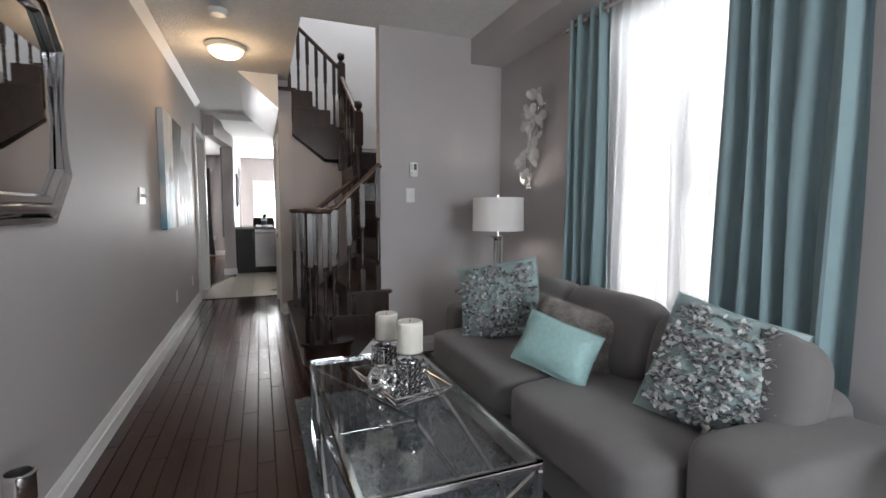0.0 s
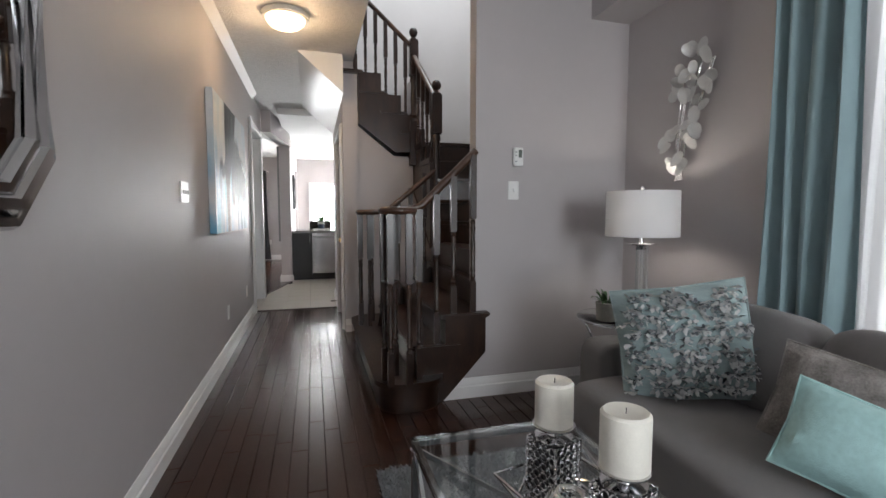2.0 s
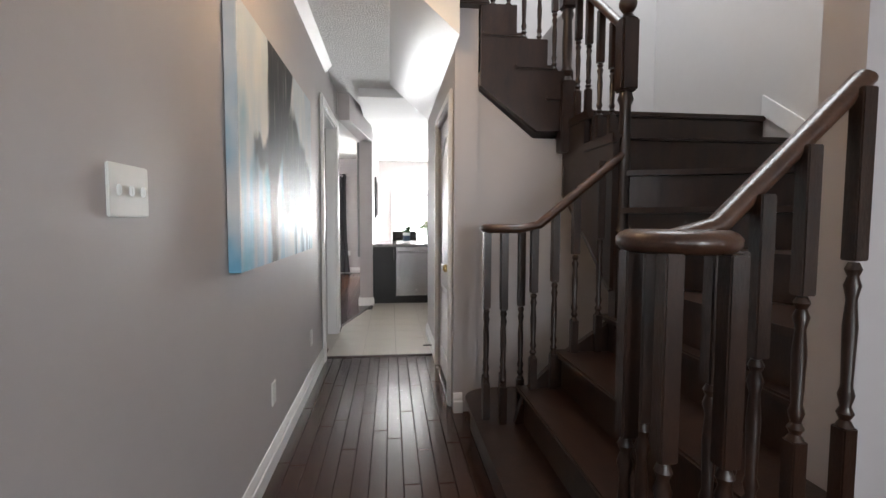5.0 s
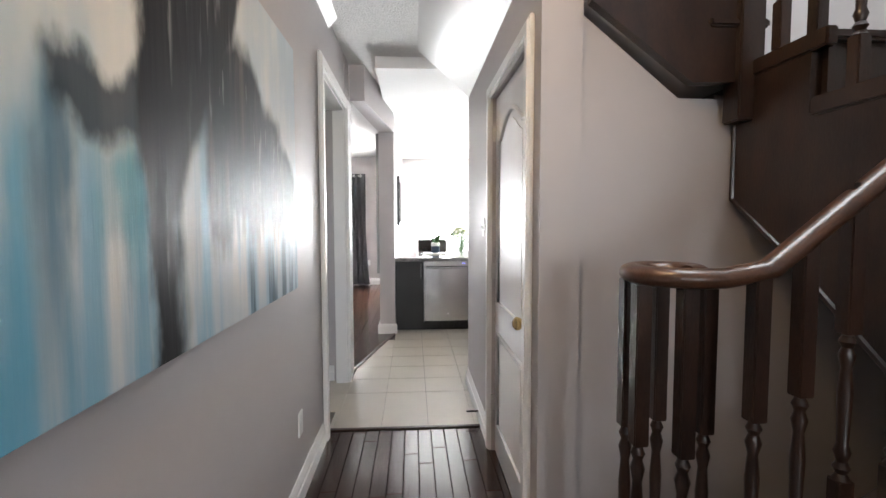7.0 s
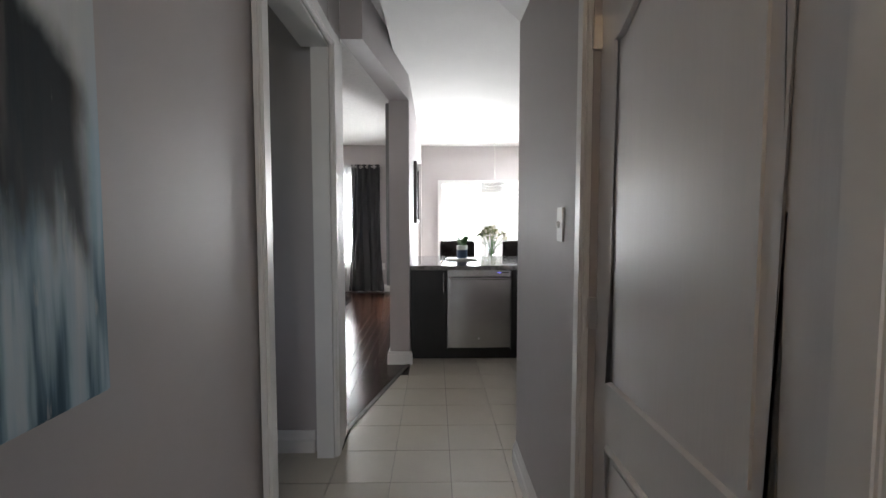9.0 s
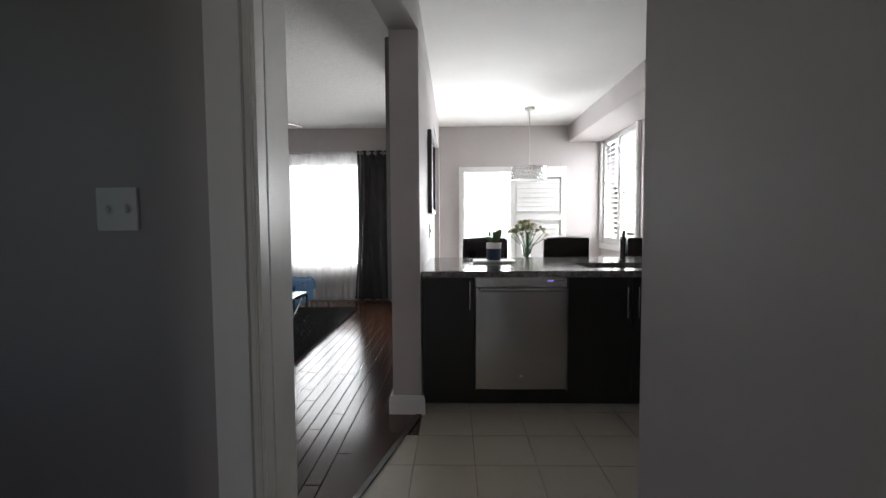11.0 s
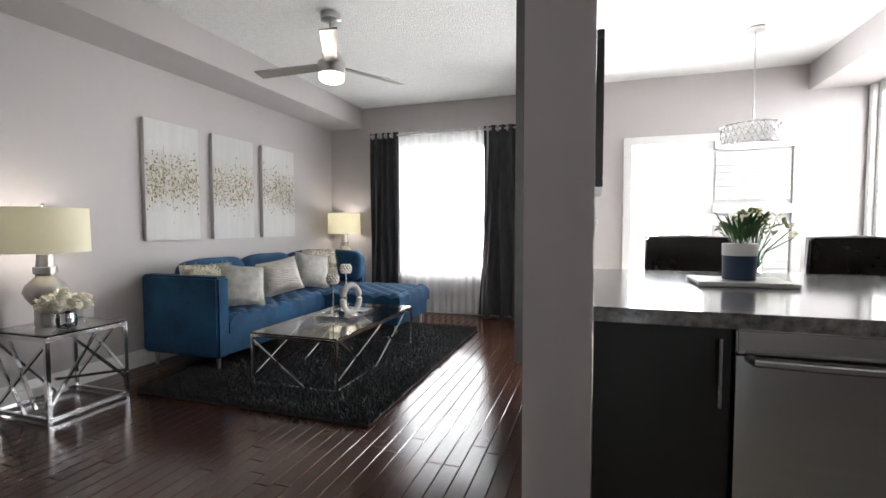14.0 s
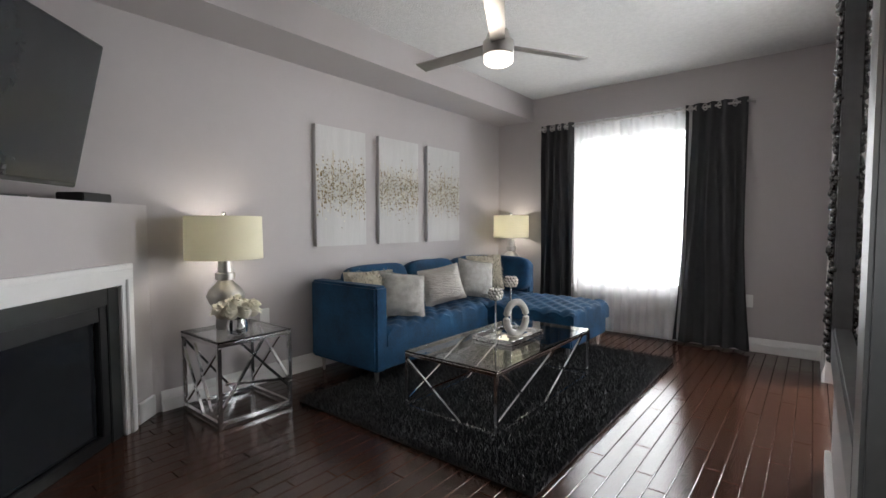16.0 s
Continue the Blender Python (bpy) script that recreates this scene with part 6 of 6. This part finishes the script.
# window and curtains
wl = tagged(thing("window_living", (-2.02, 13.66, 0.5), "white framed window behind sheer curtain", "window"), kind="structure")
for b in ((-2.62, 0.5, -2.56, 2.2), (-1.48, 0.5, -1.42, 2.2), (-2.56, 0.5, -1.48, 0.56), (-2.56, 2.14, -1.48, 2.2), (-2.05, 0.56, -1.99, 2.14)):
    part("window_frame", box(bm0(), b[0], 13.64, b[1], b[2], 13.7, b[3], 0.004), TRIM, wl)
part("window_sill", box(bm0(), -2.68, 13.57, 0.46, -1.36, 13.62, 0.5, 0.005), TRIM, wl)
pn = part("pane", box(bm0(), -2.56, 13.666, 0.56, -1.48, 13.672, 2.14), PANE, wl)
pn.visible_shadow = False
for a, b, fl_, s in ((-2.98, -2.6, 0.06, 4), (-1.44, -0.95, 0.16, 5)):
    e = thing("curtain", ((a + b) / 2, 13.5, 0.02), "charcoal grommet curtain panel puddling on the floor", "curtain", "charcoal curtains")
    part("cloth", curtain(bm0(), "x", 13.5, a, b, 0.02, 2.345, 4, 0.035, fl_, s), CHAR, e)
    grommets(e, "x", 13.5, a, b, 2.305, 8)
e = thing("sheer_curtain", (-2.02, 13.52, 0.02), "white sheer curtain, daylight behind it", "curtain")
part("cloth", curtain(bm0(), "x", 13.53, -2.62, -1.4, 0.02, 2.34, 12, 0.018, -0.1, 6), SHEER, e)
grommets(e, "x", 13.53, -2.6, -1.42, 2.305, 12)
rod = thing("curtain_rod", (-1.95, 13.5, 2.305), "brushed nickel curtain rod", "curtain rod")
part("rod", tube(bm0(), [(-3.04, 13.5, 2.305), (-0.88, 13.5, 2.305)], 0.011, 12), NICKEL, rod)
for x in (-3.02, -0.9):
    part("bracket", tube(bm0(), [(x, 13.5, 2.3), (x, 13.6, 2.3)], 0.007, 8), NICKEL, rod)
plate("outlet", Matrix.Translation((-0.9, 13.6, 0.47)) @ pose(0, 0, 0, 0, 0, 180), 0.075, 0.12, "white wall outlet plate")
plate("outlet", Matrix.Translation((-3.65, 10.3, 0.5)) @ pose(0, 0, 0, 0, 0, -90), 0.075, 0.12, "white wall outlet plate")
# ceiling fan
fan = thing("ceiling_fan", (-2.05, 11.03, 2.22), "three-blade ceiling fan with brushed nickel body, lamp lit", "ceiling fan")
part("canopy", lathe(bm0(), [(0.045, -0.06), (0.075, -0.045), (0.075, -0.002), (0.07, 0)], (-2.05, 11.03, 2.708), 28), NICKEL, fan)
part("downrod", tube(bm0(), [(-2.05, 11.03, 2.4), (-2.05, 11.03, 2.66)], 0.014, 10), NICKEL, fan)
part("motor", lathe(bm0(), [(0.09, 0.0), (0.1, 0.01), (0.1, 0.085), (0.085, 0.1), (0.06, 0.16), (0.02, 0.17)], (-2.05, 11.03, 2.265), 32), NICKEL, fan)
part("light_bowl", lathe(bm0(), [(0.01, 0), (0.07, 0.004), (0.092, 0.02), (0.095, 0.06)], (-2.05, 11.03, 2.205), 32), GLOWC, fan, "glowing white light bowl")
BLADE = mat("brushed_blade", (0.34, 0.32, 0.30), 0.32, 0.9, vary=0.1, scale=4)
for d in (-60, 60, 180):
    m = Matrix.Translation((-2.05, 11.03, 2.33)) @ pose(0, 0, 0, 0, 0, d) @ pose(0, 0, 0, 11, 0, 0)
    bm = box(bm0(), 0.07, -0.055, -0.005, 0.66, 0.055, 0.005)
    for v in bm.verts:
        if v.co.x < 0.3:
            v.co.y *= 0.8
        v.co = m @ v.co
    part("blade", bm, BLADE, fan)
lamp("fan_bulb", "POINT", 6, Matrix.Translation((-2.05, 11.03, 2.12)), (1, 0.9, 0.78), radius=0.09)
# corner fireplace and television, both set across the corner
fp = Matrix.Translation((-3.655, 9.57, 0)) @ pose(0, 0, 0, 0, 0, -48.5)


def fpb(name, x0, y0, z0, x1, y1, z1, material, parent, label="", bev=0.004):
    bm = box(bm0(), x0, y0, z0, x1, y1, z1, bev)
    bmesh.ops.transform(bm, matrix=fp, verts=bm.verts)
    return part(name, bm, material, parent, label)


fpt = tagged(thing("fireplace", (-3.0, 8.6, 0), "corner gas fireplace with white moulded surround", "fireplace"))
for b in ((0.0, 0.0, 0.32, 1.31), (1.52, 0.0, 2.3, 1.31), (0.32, 0.94, 1.52, 1.31)):
    fpb("breast", b[0], -0.6, b[1], b[2], -0.02, b[3], WALL, fpt, "grey painted chimney breast with flat top", 0.0)
for o, t in ((0.03, 0.03), (0.055, 0.045), (0.085, 0.03)):
    w = 0.05
    fpb("surround", 0.2 + o, -0.02, 0, 0.2 + o + w, -0.02 + t, 0.998 - o - 0.002, TRIM, fpt, "white moulded surround")
    fpb("surround", 1.58 - o, -0.02, 0, 1.58 - o + w, -0.02 + t, 0.998 - o - 0.002, TRIM, fpt)
    fpb("surround", 0.2 + o, -0.02, 1.0 - o - 0.06, 1.64 - o, -0.018 + t, 1.0 - o, TRIM, fpt)
MARB = mat("black_slate", (0.02, 0.022, 0.022), 0.3, vary=0.3, scale=5)
fpb("slate_facing", 0.32, -0.04, 0.0, 0.42, -0.012, 0.9, MARB, fpt, "black slate facing")
fpb("slate_facing", 1.42, -0.04, 0.0, 1.52, -0.012, 0.9, MARB, fpt)
fpb("slate_facing", 0.42, -0.04, 0.76, 1.42, -0.012, 0.9, MARB, fpt)
fpb("firebox_frame", 0.42, -0.05, 0.06, 0.48, -0.02, 0.76, BLACK, fpt, "black metal frame")
fpb("firebox_frame", 1.36, -0.05, 0.06, 1.42, -0.02, 0.76, BLACK, fpt)
fpb("firebox_frame", 0.48, -0.05, 0.68, 1.36, -0.02, 0.76, BLACK, fpt)
fpb("firebox_frame", 0.42, -0.05, 0.0, 1.42, -0.02, 0.06, BLACK, fpt)
fpb("firebox_glass", 0.48, -0.07, 0.06, 1.36, -0.05, 0.68, mat("smoked_glass", (0.012, 0.013, 0.015), 0.12, vary=0.2), fpt, "dark firebox glass")
fpb("skirting", 0.03, -0.02, 0.0, 0.2, 0.0, 0.125, TRIM, fpt, "white baseboard")
tv = thing("television", (-3.1, 8.75, 1.33), "large black flat television angled on the chimney breast", "television")
tvm = fp @ Matrix.Translation((1.13, 0.02, 1.73)) @ pose(0, 0, 0, -13, 0, 3)


def tvb(name, x0, y0, z0, x1, y1, z1, material, bev=0.004):
    bm = box(bm0(), x0, y0, z0, x1, y1, z1, bev)
    bmesh.ops.transform(bm, matrix=tvm, verts=bm.verts)
    part(name, bm, material, tv)


tvb("casing", -0.63, -0.05, -0.36, 0.63, 0.0, 0.37, BLACK)
tvb("screen", -0.62, -0.003, -0.34, 0.62, 0.004, 0.36, mat("dark_screen", (0.02, 0.021, 0.023), 0.22))
tvm = fp @ Matrix.Translation((1.08, -0.2, 1.312))
tvb("stand", -0.3, -0.12, 0.0, 0.3, 0.1, 0.012, BLACK)
tvb("neck", -0.05, -0.04, 0.01, 0.05, 0.06, 0.46, BLACK)
mb = thing("media_box", (-3.1, 9.0, 1.312), "small black media box beside the television", "media box")
bm = box(bm0(), 0.28, -0.2, 1.312, 0.5, -0.06, 1.36, 0.005)
bmesh.ops.transform(bm, matrix=fp, verts=bm.verts)
part("case", bm, BLACK, mb)
# ornate mirror on the living side of the partition
om = thing("ornate_mirror", (-0.36, 9.8, 0.7), "tall mirror in ornate beaded silver-black frame", "mirror")
part("mirror_glass", box(bm0(), -0.36, 9.4, 0.82, -0.348, 10.5, 2.3), MIRROR, om)
for b in ((9.3, 0.72, 9.42, 2.4), (10.48, 0.72, 10.6, 2.4), (9.42, 0.72, 10.48, 0.84), (9.42, 2.28, 10.48, 2.4)):
    part("frame", box(bm0(), -0.385, b[0], b[1], -0.347, b[2], b[3], 0.006), mat("pewter_frame", (0.2, 0.2, 0.2), 0.35, 0.8, vary=0.2), om)
bm = bm0()
br = random.Random(15)
for k in range(300):
    z = 0.73 + 1.66 * k / 300
    ball(bm, (-0.392 + br.uniform(-0.004, 0.008), 10.54 + br.uniform(-0.05, 0.05), z), br.uniform(0.008, 0.015), 6)
part("beading", bm, mat("black_silver_bead", (0.16, 0.155, 0.15), 0.2, 0.9, vary=0.6, scale=80), om, "crusted silver-black beading")

# ---- outside ----
single("backdrop", box(bm0(), -90, 85, -2, 90, 85.5, 50), mat("bright_haze", (0.8, 0.85, 0.9), 1.0, emit=(0.92, 0.96, 1.0), power=1.6), "bright hazy sky beyond the houses", "backdrop", "structure")
BRICKM = mat("pale_brick", (0.45, 0.38, 0.36), 0.9, vary=0.2, scale=3)
ROOFM = mat("slate_shingle", (0.16, 0.18, 0.24), 0.8, vary=0.2, scale=3)


def house(x, y, w, h, tower):
    e = thing("house", (x, y, -0.5), "brick house with slate roof across the street", "house", "houses across the street")
    part("wall", box(bm0(), x - w / 2, y, -0.5, x + w / 2, y + 8, h), BRICKM, e)
    part("roof", prism(bm0(), [(x - w / 2 - 0.4, h), (x + w / 2 + 0.4, h), (x + w * 0.15, h + 2.2), (x - w * 0.15, h + 2.2)], "y", y - 0.4, y + 8.4), ROOFM, e)
    for k in range(3):
        for z in (0.6, 3.4):
            wd = part("window", box(bm0(), x - w * 0.36 + k * w * 0.29, y - 0.06, z, x - w * 0.36 + k * w * 0.29 + 1.1, y + 0.02, z + 1.6), TRIM, e)
            part("pane", box(bm0(), x - w * 0.36 + k * w * 0.29 + 0.08, y - 0.08, z + 0.08, x - w * 0.36 + k * w * 0.29 + 1.02, y - 0.062, z + 1.52), BLACK, wd)
    if tower:
        part("turret", lathe(bm0(), [(1.6, 0), (1.6, h + 1.2)], (x - w * 0.3, y - 0.2, -0.5), 12), BRICKM, e)
        part("turret_roof", lathe(bm0(), [(1.9, 0), (0.05, 3.4)], (x - w * 0.3, y - 0.2, h + 0.7), 12), ROOFM, e)


for x, y, w, h, tw in ((7.5, 70, 9, 5.0, True), (-5, 72, 9, 4.8, False), (19, 71, 9, 5.0, False), (-17, 72, 9, 5.0, True)):
    house(x, y, w, h, tw)
tg = random.Random(2)
tree = thing("tree", (0.2, 30, -0.5), "small green street tree", "tree")
part("trunk", lathe(bm0(), [(0.12, 0), (0.08, 1.4), (0.03, 2.6)], (0.2, 30, -0.5), 8), STAIRM, tree)
bm = bm0()
for k in range(900):
    a, t, q = tg.uniform(0, 6.28), tg.uniform(-1.2, 1.5), tg.uniform(0.4, 1.0) ** 0.5
    p = Vector((0.2 + q * math.cos(a) * math.cos(t), 30 + q * math.sin(a) * math.cos(t), 2.0 + 1.3 * q * math.sin(t)))
    leaf_blade(bm, p, p + Vector((tg.uniform(-1, 1), tg.uniform(-1, 1), tg.uniform(-1, 1))) * 0.2, 0.06)
part("crown", bm, LEAF, tree)

# ---- floor pieces ----
floor_ob = bpy.data.objects["floor"]
tile_ob = bpy.data.objects["floor_tiled"]
rnd = random.Random(5)
PW = 0.083


def plank_mesh(length):
    bm = bm0()
    a, b = 0.0012, 0.0022
    w, l = PW - a, length - a
    lo = [bm.verts.new((x, y, -0.006)) for x, y in ((a, a), (w, a), (w, l), (a, l))]
    mi = [bm.verts.new((x, y, -b)) for x, y in ((a, a), (w, a), (w, l), (a, l))]
    up = [bm.verts.new((x, y, 0)) for x, y in ((a + b, a + b), (w - b, a + b), (w - b, l - b), (a + b, l - b))]
    bm.faces.new(up)
    for A, C in ((lo, mi), (mi, up)):
        for i in range(4):
            j = (i + 1) % 4
            bm.faces.new((A[i], A[j], C[j], C[i]))
    me = bpy.data.meshes.new("plank")
    bm.to_mesh(me)
    bm.free()
    me.materials.append(WOODF)
    return me


LENGTHS = [0.55, 0.7, 0.85, 1.0, 1.2]
MESHES = {v: plank_mesh(v) for v in LENGTHS}
V, F = [], []
count = 0


def plank_area(x0, x1, y0, y1, singly, limit):
    """Lay rows of planks along y; those of the walked strip are separate objects."""
    global count
    n = int((x1 - x0) / PW) + 1
    for i in range(n):
        x = x0 + i * PW
        w = min(PW, x1 - x)
        if w < 0.01:
            continue
        y = y0 - rnd.random() * 0.9
        while y < y1:
            L = rnd.choice(LENGTHS)
            a, b = max(y, y0), min(y + L, limit(x, y1))
            whole = a == y and b == y + L and w == PW
            if b - a > 0.02:
                if whole and singly(x, y) and count < 300:
                    o = new("plank", MESHES[L])
                    o.location = (x, y, 0)
                    o.parent = floor_ob
                    count += 1
                else:
                    e, s = 0.0012, len(V)
                    V.extend([(x + e, a + e, -0.006), (x + w - e, a + e, -0.006), (x + w - e, b - e, -0.006), (x + e, b - e, -0.006)])
                    e = 0.003
                    V.extend([(x + e, a + e, 0), (x + w - e, a + e, 0), (x + w - e, b - e, 0), (x + e, b - e, 0)])
                    F.extend([(s + 4, s + 5, s + 6, s + 7)] + [(s + k, s + (k + 1) % 4, s + 4 + (k + 1) % 4, s + 4 + k) for k in range(4)])
            y += L


plank_area(-0.5, 2.4, -2.6, 6.64, lambda x, y: x < 0.8 and y > 0.3, lambda x, e: 6.64 if x < 0.51 else 5.5)
plank_area(-3.65, -0.17, 7.82, 13.6, lambda x, y: x > -2.0 and y < 11.5, lambda x, e: 13.6)
me = bpy.data.meshes.new("planks")
me.from_pydata(V, [], F)
me.materials.append(WOODF)
rest = new("planks", me)
rest.parent = floor_ob
tagged(rest, "dark brown glossy wooden planks", kind="stuff")
TS, TY = 0.31, 0.325
bm = bm0()
box(bm, 0.0015, 0.0015, -0.008, TS - 0.0015, TY - 0.0015, 0.003, 0.0015)
tm = bpy.data.meshes.new("tile")
bm.to_mesh(tm)
bm.free()
tm.materials.append(TILE)
for i in range(-4, 9):
    for j in range(-7, 18):
        x, y = -0.16 + i * TS, 7.6 + j * TY
        inside = (x > -0.55 and y > 6.62 and y < 12.9 and x < 2.0) or (x < -0.5 and 5.3 < y < 7.5 and x > -1.9)
        if inside and not (y > 7.5 and x < -0.6) and not (y > 8.8 and x < -0.3):
            if y < 6.66:
                continue
            o = new("tile", tm)
            o.location = (x, y, 0)
            o.parent = tile_ob
# partial row at the wood edge, and the slanted edge beside the living room
bm = bm0()
for i in range(-2, 3):
    box(bm, max(-0.5, -0.16 + i * TS + 0.0015), 6.652, -0.008, min(0.51, -0.16 + (i + 1) * TS - 0.0015), 6.9485 - 0.325 + 0.33, 0.003)
t = finish("tile_strip", bm, TILE)
t.parent = tile_ob
single("threshold_hall", box(bm0(), -0.5, 6.63, 0, 0.51, 6.66, 0.009, 0.003), STAIRM, "dark wooden floor threshold strip", "threshold", "structure")
single("threshold_living", prism(bm0(), [(-0.48, 7.83), (-0.16, 9.19), (-0.19, 9.19), (-0.51, 7.83)], "z", 0.0, 0.012), STAIRM, "dark wooden floor threshold strip", "threshold", "structure")
single("floor_living_edge", prism(bm0(), [(-0.49, 7.83), (-0.175, 9.19), (-0.5, 9.19), (-0.505, 8.2)], "z", 0.0035, 0.007), WOODF, "dark wooden floor edge", "floor", "structure")
